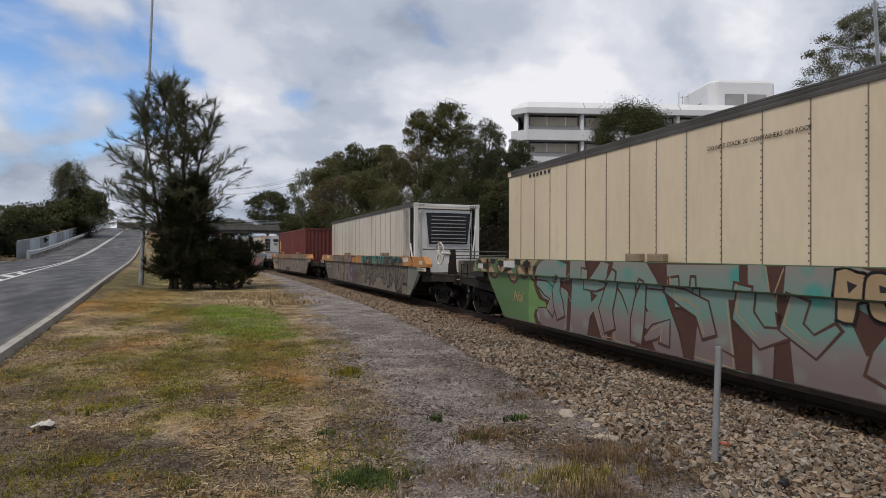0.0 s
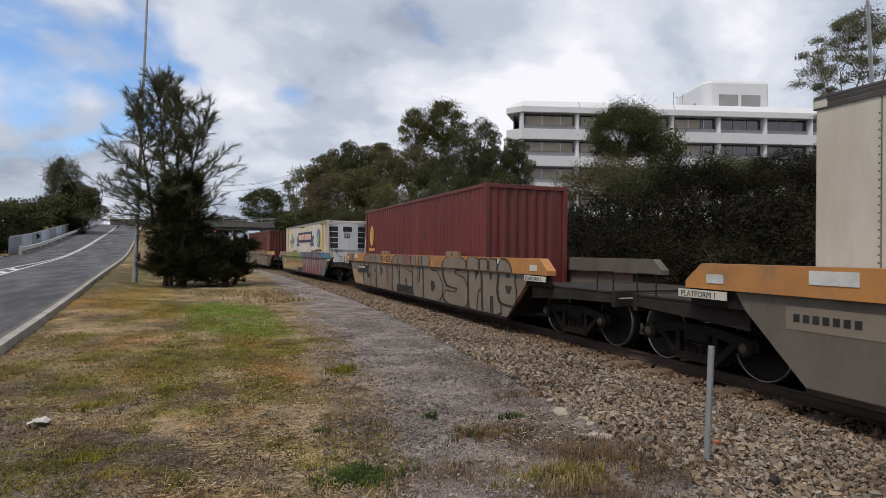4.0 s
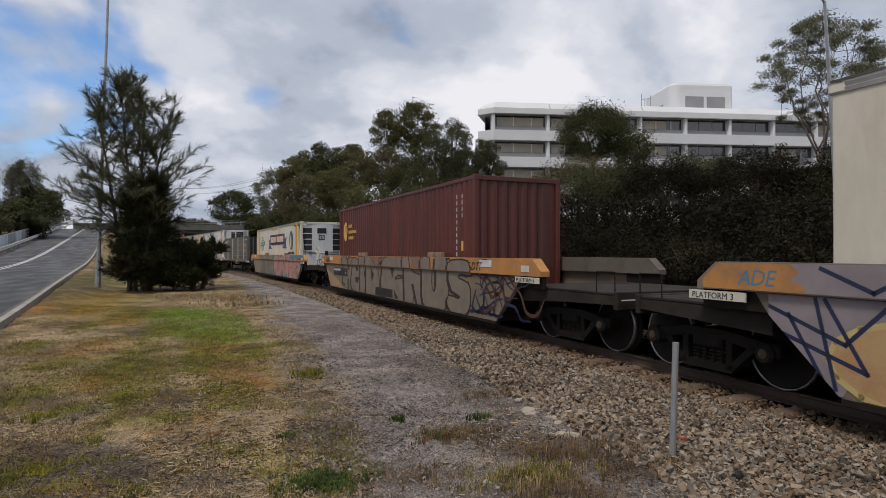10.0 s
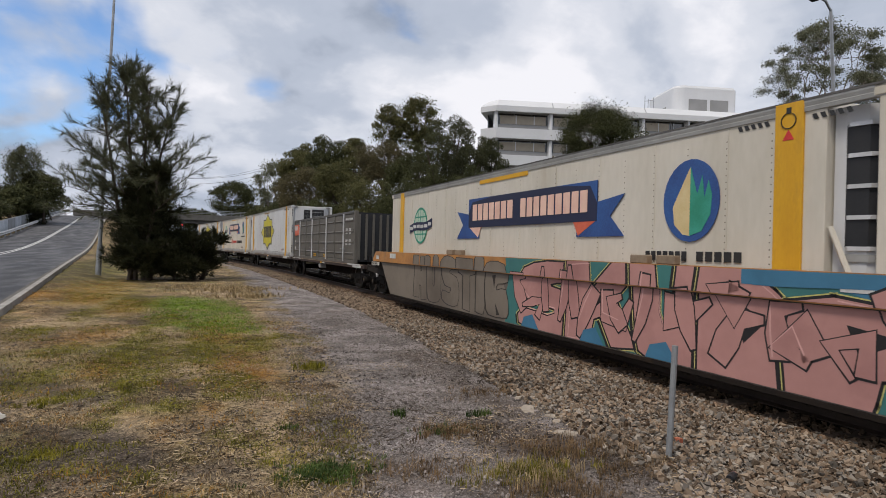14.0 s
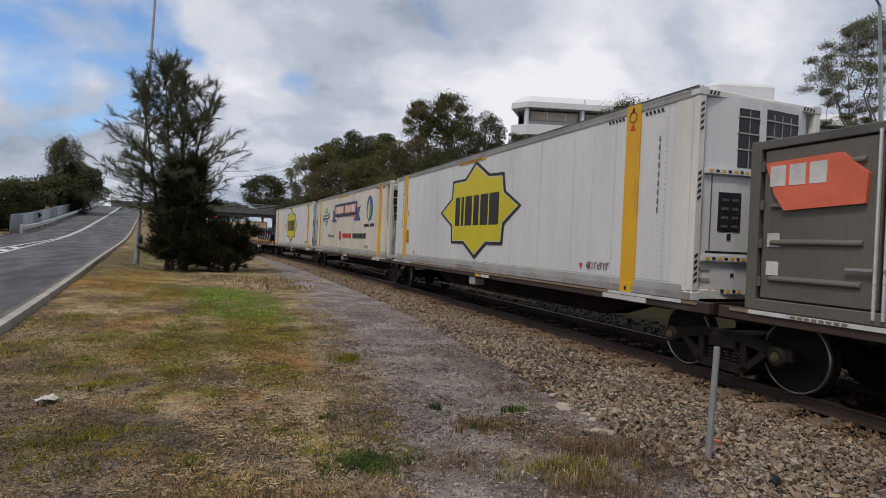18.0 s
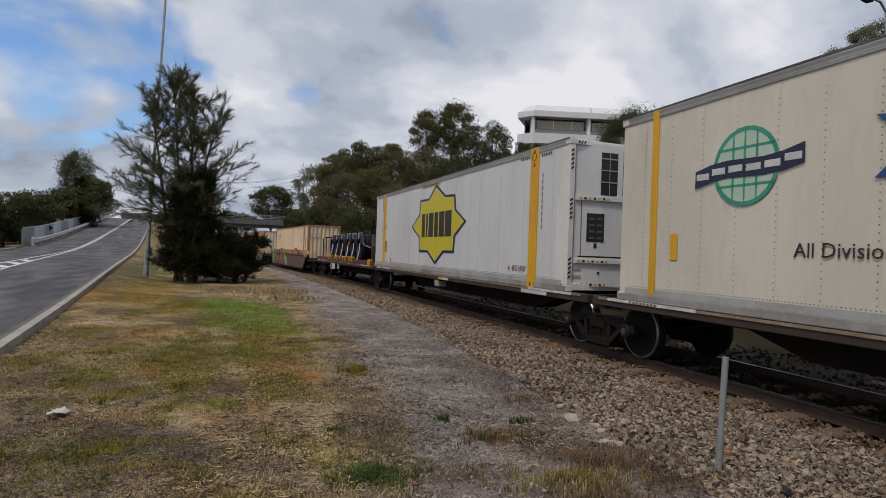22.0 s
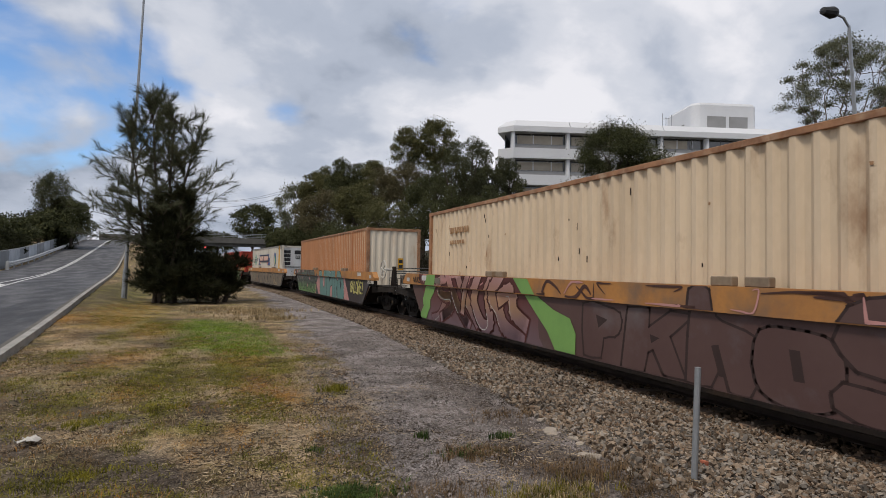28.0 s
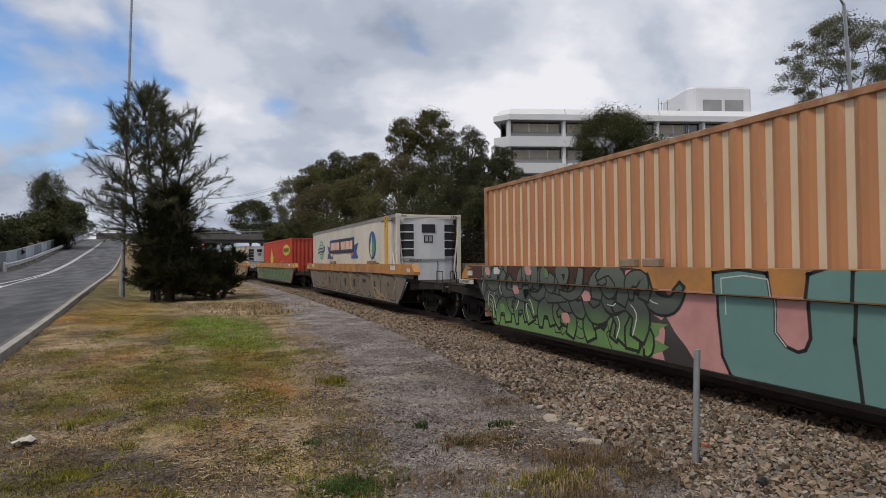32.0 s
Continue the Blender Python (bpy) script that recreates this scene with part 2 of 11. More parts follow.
M["peach_paint"] = mat("peach_paint", (0.74, 0.50, 0.40), (0.66, 0.40, 0.32), 0.45, bump=0.02)
M["green_paint"] = mat("green_paint", (0.02, 0.22, 0.14), (0.04, 0.30, 0.22), 0.45, bump=0.02)
M["red_logo"] = mat("red_logo", (0.55, 0.03, 0.03), (0.45, 0.03, 0.03), 0.45, bump=0.02)
M["wagon_grey"] = mat("wagon_grey", (0.135, 0.115, 0.095), (0.10, 0.085, 0.07), 0.75, scale=0.9, fine=16, bump=0.08, c3=(0.055, 0.042, 0.034), amount3=0.36, scale3=1.2, stretch=(1, 1, 0.6))
M["wagon_brown"] = mat("wagon_brown", (0.045, 0.027, 0.021), (0.030, 0.020, 0.016), 0.75, scale=0.9, fine=16, bump=0.08, c3=(0.085, 0.065, 0.05), amount3=0.33, scale3=1.0)
M["sill_orange"] = mat("sill_orange", (0.44, 0.20, 0.055), (0.33, 0.15, 0.05), 0.65, scale=1.4, fine=18, bump=0.06, c3=(0.20, 0.12, 0.07), amount3=0.40, scale3=1.5)
M["rust_dark"] = mat("rust_dark", (0.022, 0.016, 0.013), (0.013, 0.011, 0.010), 0.85, scale=3, fine=25, bump=0.2, c3=(0.045, 0.028, 0.018), amount3=0.33, scale3=2.0, spec=0.12)
M["oily_black"] = mat("oily_black", (0.010, 0.009, 0.008), (0.017, 0.014, 0.012), 0.75, scale=4, fine=25, bump=0.2, spec=0.12)
M["wheel_steel"] = mat("wheel_steel", (0.014, 0.0115, 0.010), (0.009, 0.008, 0.007), 0.75, scale=4, bump=0.1, spec=0.15)
M["bright_steel"] = mat("bright_steel", (0.55, 0.55, 0.56), (0.42, 0.41, 0.40), 0.25, metal=1.0, scale=6, bump=0.03)
M["galvanised"] = mat("galvanised", (0.33, 0.345, 0.36), (0.25, 0.26, 0.27), 0.45, metal=0.5, scale=4, fine=30, bump=0.05)
M["rail_steel"] = mat("rail_steel", (0.055, 0.034, 0.024), (0.038, 0.024, 0.017), 0.7, scale=2, fine=20, bump=0.1)
M["rail_top"] = mat("rail_top", (0.40, 0.39, 0.38), (0.30, 0.28, 0.27), 0.3, metal=1.0, scale=2, stretch=(1, 0.1, 1), bump=0.02)
M["concrete"] = mat("concrete", (0.32, 0.30, 0.27), (0.22, 0.205, 0.185), 0.85, scale=1.6, fine=30, bump=0.2, c3=(0.2, 0.19, 0.17), amount3=0.32)
M["sleeper"] = mat("sleeper", (0.175, 0.115, 0.078), (0.095, 0.066, 0.048), 0.9, scale=2.5, fine=30, bump=0.25, random_tint=0.18)
M["asphalt"] = mat("asphalt", (0.122, 0.118, 0.121), (0.062, 0.060, 0.063), 0.72, scale=1.1, fine=45, bump=0.3, c3=(0.030, 0.030, 0.033), amount3=0.50, scale3=1.0, stretch=(1, 0.30, 1), grain=0.5)
M["road_white"] = mat("road_white", (0.62, 0.62, 0.60), (0.42, 0.42, 0.41), 0.7, scale=3, fine=40, bump=0.1)
M["kerb"] = mat("kerb", (0.125, 0.114, 0.100), (0.075, 0.068, 0.060), 0.9, scale=1.2, fine=25, bump=0.25, c3=(0.13, 0.115, 0.095), amount3=0.38)
M["bark"] = mat("bark", (0.075, 0.055, 0.042), (0.045, 0.034, 0.027), 0.9, scale=2, fine=14, bump=0.5, stretch=(1, 1, 0.2))
M["pale_bark"] = mat("pale_bark", (0.34, 0.29, 0.25), (0.17, 0.13, 0.11), 0.85, scale=1.5, fine=10, bump=0.3, stretch=(1, 1, 0.3))
M["leaf_gum"] = leafmat("leaf_gum", (0.085, 0.092, 0.055), (0.21, 0.21, 0.135), trans=0.42)
M["leaf_dark"] = leafmat("leaf_dark", (0.026, 0.031, 0.013), (0.098, 0.102, 0.044))
M["leaf_olive"] = leafmat("leaf_olive", (0.046, 0.050, 0.020), (0.150, 0.142, 0.060))
M["leaf_brown"] = leafmat("leaf_brown", (0.060, 0.052, 0.028), (0.135, 0.115, 0.058))
M["needles"] = leafmat("needles", (0.036, 0.042, 0.022), (0.130, 0.135, 0.078))
M["facade_white"] = mat("facade_white", (0.61, 0.62, 0.64), (0.56, 0.57, 0.59), 0.6, scale=0.2, fine=3, bump=0.02, c3=(0.62, 0.62, 0.63), amount3=0.28, scale3=0.15)
M["facade_grey"] = mat("facade_grey", (0.27, 0.27, 0.27), (0.22, 0.22, 0.22), 0.6, scale=0.4, bump=0.02)
M["orange_red"] = mat("orange_red", (0.62, 0.13, 0.07), (0.5, 0.10, 0.05), 0.5, bump=0.02)
M["lens_red"] = mat("lens_red", (0.6, 0.02, 0.02), rough=0.3, bump=0, emit=((1.0, 0.04, 0.03), 6.0))
M["fence_dark"] = mat("fence_dark", (0.03, 0.032, 0.034), rough=0.7, bump=0.05)
M["rail_pale"] = mat("rail_pale", (0.50, 0.51, 0.52), (0.38, 0.39, 0.40), 0.45, metal=0.3, scale=2, fine=20, bump=0.05)
M["panel_blue"] = mat("panel_blue", (0.42, 0.46, 0.52), (0.27, 0.31, 0.37), 0.6, scale=0.5, random_tint=0.25, bump=0.05)
M["coil_wire"] = mat("coil_wire", (0.055, 0.064, 0.086), (0.026, 0.030, 0.040), 0.36, metal=0.75, scale=4, fine=40, bump=0.1, spec=0.5)
M["strap_white"] = mat("strap_white", (0.55, 0.55, 0.54), (0.38, 0.38, 0.37), 0.6)


def glass_mat():
    mt = bpy.data.materials.new("window_glass")
    mt.use_nodes = True
    b = mt.node_tree.nodes["Principled BSDF"]
    b.inputs["Base Color"].default_value = (0.035, 0.033, 0.030, 1)
    b.inputs["Roughness"].default_value = 0.06
    b.inputs["Specular IOR Level"].default_value = 0.9
    b.inputs["IOR"].default_value = 1.6
    return mt


M["glass"] = glass_mat()
M["blind"] = mat("blind", (0.42, 0.37, 0.30), (0.34, 0.30, 0.24), 0.8, scale=0.6, bump=0.02)

M["grubby_rail"] = mat("grubby_rail", (0.30, 0.295, 0.29), (0.20, 0.19, 0.18), 0.6, scale=1.5, fine=14, bump=0.05, c3=(0.14, 0.10, 0.075), amount3=0.40)
M["dull_rail"] = mat("dull_rail", (0.36, 0.36, 0.35), (0.26, 0.26, 0.25), 0.5, metal=0.3, scale=1.5, fine=14, bump=0.05)
M["dark_rail"] = mat("dark_rail", (0.10, 0.095, 0.09), (0.06, 0.058, 0.055), 0.6, scale=1.5, bump=0.05)
M["seam_dark"] = mat("seam_dark", (0.16, 0.13, 0.10), (0.11, 0.09, 0.07), 0.7, scale=2, bump=0.03)
M["grille_black"] = mat("grille_black", (0.012, 0.013, 0.015), (0.02, 0.02, 0.022), 0.45, scale=4, bump=0.04)
for _n, _a, _b, _c, _k in (
        ("mural_a", (0.135, 0.105, 0.10), (0.17, 0.14, 0.13), (0.10, 0.20, 0.155), 0.42), ("mural_green", (0.085, 0.155, 0.065), (0.065, 0.12, 0.05), (0.13, 0.085, 0.05), 0.36),
        ("mural_c", (0.17, 0.14, 0.115), (0.13, 0.105, 0.085), (0.24, 0.12, 0.06), 0.33), ("mural_d1", (0.34, 0.22, 0.075), (0.30, 0.15, 0.06), (0.18, 0.045, 0.03), 0.44),
        ("mural_d2", (0.13, 0.03, 0.045), (0.19, 0.04, 0.04), (0.10, 0.085, 0.075), 0.40), ("mural_e", (0.165, 0.135, 0.098), (0.13, 0.105, 0.08), (0.22, 0.125, 0.08), 0.36),
        ("mural_teal", (0.045, 0.17, 0.16), (0.035, 0.13, 0.13), (0.03, 0.06, 0.12), 0.30), ("mural_pink", (0.45, 0.23, 0.205), (0.38, 0.19, 0.17), (0.30, 0.14, 0.13), 0.4),
        ("mural_m", (0.085, 0.045, 0.04), (0.105, 0.06, 0.052), (0.14, 0.12, 0.12), 0.36), ("mural_m2", (0.30, 0.16, 0.115), (0.24, 0.12, 0.10), (0.36, 0.24, 0.18), 0.42),
        ("mural_bright", (0.18, 0.34, 0.09), (0.14, 0.28, 0.08), (0.10, 0.19, 0.06), 0.4), ("mural_n", (0.040, 0.033, 0.033), (0.052, 0.042, 0.041), (0.075, 0.068, 0.066), 0.4),
        ("mural_pale_green", (0.17, 0.19, 0.155), (0.14, 0.16, 0.13), (0.115, 0.10, 0.085), 0.4), ("mural_fade", (0.115, 0.165, 0.145), (0.095, 0.145, 0.13), (0.07, 0.20, 0.175), 0.40), ("mural_aqua", (0.12, 0.23, 0.21), (0.10, 0.20, 0.185), (0.15, 0.26, 0.24), 0.4), ("mural_rose_grey", (0.20, 0.115, 0.09), (0.16, 0.10, 0.08), (0.15, 0.12, 0.095), 0.42), ("mural_grey", (0.19, 0.158, 0.125), (0.15, 0.124, 0.098), (0.115, 0.092, 0.072), 0.42)):
    M[_n] = mat(_n, _a, _b, 0.6, scale=0.8, fine=9, bump=0.04, c3=_c, amount3=_k, scale3=0.7, grain=0.2)
for _n, _a in (("spray_black", (0.018, 0.016, 0.017)), ("spray_white", (0.50, 0.49, 0.46)), ("spray_brown", (0.07, 0.03, 0.022)), ("spray_teal", (0.07, 0.24, 0.21)), ("spray_yellow", (0.52, 0.47, 0.16)),
               ("spray_pink", (0.50, 0.25, 0.23)), ("spray_blue", (0.05, 0.17, 0.28)), ("spray_grey", (0.185, 0.153, 0.122)), ("spray_green", (0.13, 0.24, 0.08)), ("spray_red", (0.28, 0.05, 0.04)), ("spray_tan", (0.33, 0.235, 0.135)), ("spray_lilac", (0.225, 0.192, 0.205)), ("spray_plum", (0.11, 0.06, 0.115)), ("spray_soot", (0.034, 0.026, 0.022)), ("spray_umber", (0.040, 0.022, 0.019)), ("spray_maroon", (0.085, 0.022, 0.018)), ("spray_blush", (0.60, 0.34, 0.31))):
    M[_n] = mat(_n, _a, tuple(v * 0.82 for v in _a), 0.6, scale=2.5, fine=12, bump=0.03, grain=0.2)
M["red_deck"] = mat("red_deck", (0.115, 0.022, 0.018), (0.085, 0.02, 0.016), 0.6, scale=1.5, bump=0.06, c3=(0.06, 0.03, 0.022), amount3=0.33)
M["blue_hook"] = mat("blue_hook", (0.03, 0.10, 0.45), rough=0.5, bump=0.02)
M["white_dirty"] = mat("white_dirty", (0.54, 0.51, 0.45), (0.45, 0.42, 0.365), 0.5, scale=1.0, fine=12, bump=0.04, c3=(0.40, 0.34, 0.27), amount3=0.33, scale3=1.0, stretch=(1, 1, 0.25))
M["soot"] = mat("soot", (0.45, 0.43, 0.39), (0.10, 0.095, 0.09), 0.6, scale=1.3, fine=8, bump=0.03, stretch=(1, 1.5, 0.3))
M["rusty_beige"] = mat("rusty_beige", (0.42, 0.26, 0.13), (0.25, 0.12, 0.06), 0.7, scale=3, fine=14, bump=0.06)
M["pale_end"] = mat("pale_end", (0.68, 0.60, 0.48), (0.60, 0.52, 0.41), 0.6, scale=1.2, fine=14, bump=0.05, c3=(0.42, 0.25, 0.13), amount3=0.27, scale3=1.8, stretch=(1, 1, 0.3))

M["needles_olive"] = leafmat("needles_olive", (0.030, 0.034, 0.015), (0.095, 0.098, 0.048))
M["gum_bark"] = mat("gum_bark", (0.25, 0.20, 0.17), (0.10, 0.075, 0.06), 0.85, scale=1.5, fine=10, bump=0.3, stretch=(1, 1, 0.3))
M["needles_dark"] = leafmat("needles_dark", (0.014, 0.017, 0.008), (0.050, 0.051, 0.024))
M["bulkhead"] = mat("bulkhead", (0.15, 0.135, 0.12), (0.095, 0.084, 0.074), 0.7, scale=2, fine=14, bump=0.08, c3=(0.12, 0.08, 0.055), amount3=0.35, scale3=1.5, stretch=(1, 1, 0.3))
M["deck_dark"] = mat("deck_dark", (0.030, 0.025, 0.021), (0.018, 0.015, 0.013), 0.8, scale=2, fine=20, bump=0.15, c3=(0.055, 0.040, 0.030), amount3=0.33, scale3=1.5, spec=0.15)
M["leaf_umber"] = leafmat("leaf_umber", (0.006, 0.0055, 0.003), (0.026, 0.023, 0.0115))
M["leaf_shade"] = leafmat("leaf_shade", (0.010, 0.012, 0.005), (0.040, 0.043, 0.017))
M["grass_dry"] = leafmat("grass_dry", (0.085, 0.060, 0.026), (0.54, 0.41, 0.235), scale=4.0, island=0.45, lo=0.45, hi=0.95)
M["grass_green"] = leafmat("grass_green", (0.055, 0.056, 0.009), (0.27, 0.235, 0.032), scale=3.0, island=0.4, lo=0.45, hi=0.95)
M["grass_lime"] = leafmat("grass_lime", (0.060, 0.115, 0.006), (0.20, 0.30, 0.02), scale=3.0, island=0.45, lo=0.45, hi=0.95)
M["straw_pale"] = leafmat("straw_pale", (0.20, 0.145, 0.085), (0.54, 0.42, 0.28), 0.8, 0.1, scale=2.0, island=0.6, lo=0.4, hi=1.2)
M["twig_dark"] = leafmat("twig_dark", (0.022, 0.017, 0.012), (0.085, 0.062, 0.042), 0.8, 0.1)
M["grass_rust"] = leafmat("grass_rust", (0.12, 0.06, 0.014), (0.44, 0.23, 0.05), scale=3.0, island=0.45, lo=0.45, hi=0.95)
M["grass_brown"] = leafmat("grass_brown", (0.035, 0.024, 0.014), (0.26, 0.17, 0.09), scale=5.0, island=0.45, lo=0.45, hi=0.95)
M["stone"] = leafmat("stone", (0.050, 0.036, 0.026), (0.275, 0.208, 0.150), 0.9, 0.0, 0.8, 0.9, 0.4, 1.3)
M["stone_grey"] = leafmat("stone_grey", (0.075, 0.066, 0.058), (0.31, 0.268, 0.222), 0.9, 0.0, 0.8, 0.9, 0.4, 1.4)
# stones under the train: oil and the train's shade in one dark colour
M["stone_oil_shade"] = leafmat("stone_oil_shade", (0.010, 0.008, 0.0065), (0.042, 0.031, 0.023), 0.9, 0.0, 0.8, 0.9, 0.4, 1.4)
M["grass_deep"] = leafmat("grass_deep", (0.022, 0.042, 0.012), (0.105, 0.15, 0.04), scale=3.0, island=0.4, lo=0.45, hi=0.95)
M["tyre_steel"] = mat("tyre_steel", (0.34, 0.33, 0.32), (0.16, 0.15, 0.14), 0.35, metal=0.8, scale=4, bump=0.04)
M["stone_brown"] = leafmat("stone_brown", (0.040, 0.027, 0.018), (0.22, 0.145, 0.095), 0.9, 0.0, 0.8, 0.9, 0.4, 1.5)
M["chip"] = leafmat("chip", (0.050, 0.042, 0.039), (0.34, 0.295, 0.27), 0.9, 0.0)
M["slab"] = mat("slab", (0.34, 0.29, 0.235), (0.26, 0.22, 0.175), 0.9, scale=3, fine=30, bump=0.3)
M["paper"] = mat("paper", (0.48, 0.46, 0.42), (0.45, 0.42, 0.38), 0.8, scale=6, bump=0.1)
M["brick"] = mat("brick", (0.42, 0.13, 0.07), (0.32, 0.10, 0.06), 0.9, scale=6, bump=0.2)
M["panel_grey"] = mat("panel_grey", (0.22, 0.24, 0.27), (0.17, 0.19, 0.21), 0.6, scale=0.5, random_tint=0.15, bump=0.05)

M["brass_rust"] = mat("brass_rust", (0.075, 0.048, 0.022), (0.03, 0.022, 0.016), 0.6, scale=9, bump=0.1)
M["bracket_tan"] = mat("bracket_tan", (0.25, 0.19, 0.13), (0.14, 0.10, 0.07), 0.75, scale=2.0, fine=14, bump=0.06)
M["chrome_strip"] = mat("chrome_strip", (0.62, 0.62, 0.63), (0.50, 0.50, 0.50), 0.3, metal=0.4, scale=3, bump=0.02)
M["bridge_dark"] = mat("bridge_dark", (0.13, 0.125, 0.115), (0.09, 0.085, 0.08), 0.85, scale=0.6, fine=8, bump=0.1)

# ---- mesh helpers ----
class Build:
    """Collects corners and faces of one mesh."""

    def __init__(self):
        self.v, self.f = [], []

    def add(self, verts, faces):
        n = len(self.v)
        self.v += [tuple(p) for p in verts]
        self.f += [tuple(n + i for i in q) for q in faces]
        return self

    def box(self, x0, x1, y0, y1, z0, z1, c=0.0):
        """A box, its edges chamfered by c."""
        if c <= 0:
            return self.add([(x, y, z) for x in (x0, x1) for y in (y0, y1) for z in (z0, z1)],
                            [(0, 1, 3, 2), (4, 6, 7, 5), (0, 4, 5, 1), (2, 3, 7, 6), (0, 2, 6, 4), (1, 5, 7, 3)])
        c = min(c, (x1 - x0) * 0.45, (y1 - y0) * 0.45, (z1 - z0) * 0.45)
        bm = bmesh.new()
        for x, sx in ((x0, 1), (x1, -1)):
            for y, sy in ((y0, 1), (y1, -1)):
                for z, sz in ((z0, 1), (z1, -1)):
                    bm.verts.new((x, y + sy * c, z + sz * c))
                    bm.verts.new((x + sx * c, y, z + sz * c))
                    bm.verts.new((x + sx * c, y + sy * c, z))
        bmesh.ops.convex_hull(bm, input=bm.verts)
        bm.verts.index_update()
        self.add([v.co for v in bm.verts], [[v.index for v in f.verts] for f in bm.faces])
        bm.free()
        return self

    def prism(self, poly, axis, a, b):
        """A flat outline (two coordinates) drawn out along an axis from a to b."""
        n = len(poly)

        def put(p, w):
            return {"x": (w, p[0], p[1]), "y": (p[0], w, p[1]), "z": (p[0], p[1], w)}[axis]
        return self.add([put(p, a) for p in poly] + [put(p, b) for p in poly],
                        [tuple(range(n - 1, -1, -1)), tuple(range(n, 2 * n))]
                        + [(i, (i + 1) % n, n + (i + 1) % n, n + i) for i in range(n)])

    def tube(self, p, q, r, r2=None, n=8, cap=True):
        p, q = Vector(p), Vector(q)
        r2 = r if r2 is None else r2
        w = (q - p).normalized()
        a = w.orthogonal().normalized()
        b = w.cross(a)
        ring = [(math.cos(2 * math.pi * i / n), math.sin(2 * math.pi * i / n)) for i in range(n)]
        vs = [p + (a * c + b * s) * r for c, s in ring] + [q + (a * c + b * s) * r2 for c, s in ring]
        fs = [(i, (i + 1) % n, n + (i + 1) % n, n + i) for i in range(n)]
        if cap:
            fs += [tuple(range(n - 1, -1, -1)), tuple(range(n, 2 * n))]
        return self.add(vs, fs)

    def path(self, pts, r, n=6):
        """A bent rod through pts; r a number or one for each point."""
        rs = r if isinstance(r, (list, tuple)) else [r] * len(pts)
        ps = [Vector(p) for p in pts]
        k = len(ps)
        if k < 2:
            return self
        ref = (ps[-1] - ps[0]).orthogonal().normalized() if (ps[-1] - ps[0]).length > 1e-6 else Vector((1, 0, 0))
        vs, fs = [], []
        for i, p in enumerate(ps):
            d = (ps[min(i + 1, k - 1)] - ps[max(i - 1, 0)]).normalized()
            a = ref - d * ref.dot(d)
            a = a.normalized() if a.length > 1e-4 else d.orthogonal().normalized()
            ref = a
            b = d.cross(a)
            vs += [p + (a * math.cos(2 * math.pi * j / n) + b * math.sin(2 * math.pi * j / n)) * rs[i] for j in range(n)]
        for i in range(k - 1):
            fs += [(i * n + j, i * n + (j + 1) % n, (i + 1) * n + (j + 1) % n, (i + 1) * n + j) for j in range(n)]
        fs += [tuple(range(n - 1, -1, -1)), tuple(range((k - 1) * n, k * n))]
        return self.add(vs, fs)

    def ring(self, centre, axis, r0, r1, w, n=24, half=0.0):
        """A ring (r0 inside, r1 outside, w wide) about an axis through its centre."""
        c, ax = Vector(centre), Vector(axis).normalized()
        a = ax.orthogonal().normalized()
        b = ax.cross(a)
        vs, fs = [], []
        for i in range(n):
            d = a * math.cos(2 * math.pi * i / n) + b * math.sin(2 * math.pi * i / n)
            vs += [c + d * r0 - ax * w / 2, c + d * r1 - ax * w / 2, c + d * r1 + ax * w / 2, c + d * r0 + ax * w / 2]
        for i in range(n):
            j = (i + 1) % n
            fs += [(4 * i + k, 4 * i + (k + 1) % 4, 4 * j + (k + 1) % 4, 4 * j + k) for k in range(4)]
        return self.add(vs, fs)

    def lathe(self, profile, centre, axis, n=24):
        """A turned shape: profile of (radius, along the axis)."""
        c, ax = Vector(centre), Vector(axis).normalized()
        a = ax.orthogonal().normalized()
        b = ax.cross(a)
        k = len(profile)
        vs, fs = [], []
        for i in range(n):
            d = a * math.cos(2 * math.pi * i / n) + b * math.sin(2 * math.pi * i / n)
            vs += [c + d * r + ax * h for r, h in profile]
        for i in range(n):
            j = (i + 1) % n
            fs += [(k * i + m, k * i + m + 1, k * j + m + 1, k * j + m) for m in range(k - 1)]
        return self.add(vs, fs)

    def mesh(self, name, material=None, smooth=False):
        me = bpy.data.meshes.new(name)
        me.from_pydata(self.v, [], self.f)
        me.validate()
        bm = bmesh.new()
        bm.from_mesh(me)
        bmesh.ops.recalc_face_normals(bm, faces=bm.faces)
        bm.to_mesh(me)
        bm.free()
        if material:
            me.materials.append(material)
        if smooth:
            me.polygons.foreach_set("use_smooth", [True] * len(me.polygons))
        return me


def raw_mesh(name, verts, faces, material, smooth=False):
    """A large mesh from arrays of corners and of equal faces."""
    verts, faces = np.asarray(verts, np.float32), np.asarray(faces, np.int32)
    me = bpy.data.meshes.new(name)
    k = faces.shape[1]
    me.vertices.add(len(verts))
    me.vertices.foreach_set("co", verts.ravel())
    me.loops.add(faces.size)
    me.loops.foreach_set("vertex_index", faces.ravel())
    me.polygons.add(len(faces))
    me.polygons.foreach_set("loop_start", np.arange(0, faces.size, k, dtype=np.int32))
    me.polygons.foreach_set("loop_total", np.full(len(faces), k, np.int32))
    me.update()
    me.validate()
    me.materials.append(material)
    me.polygons.foreach_set("use_smooth", np.full(len(faces), smooth, bool))
    return me


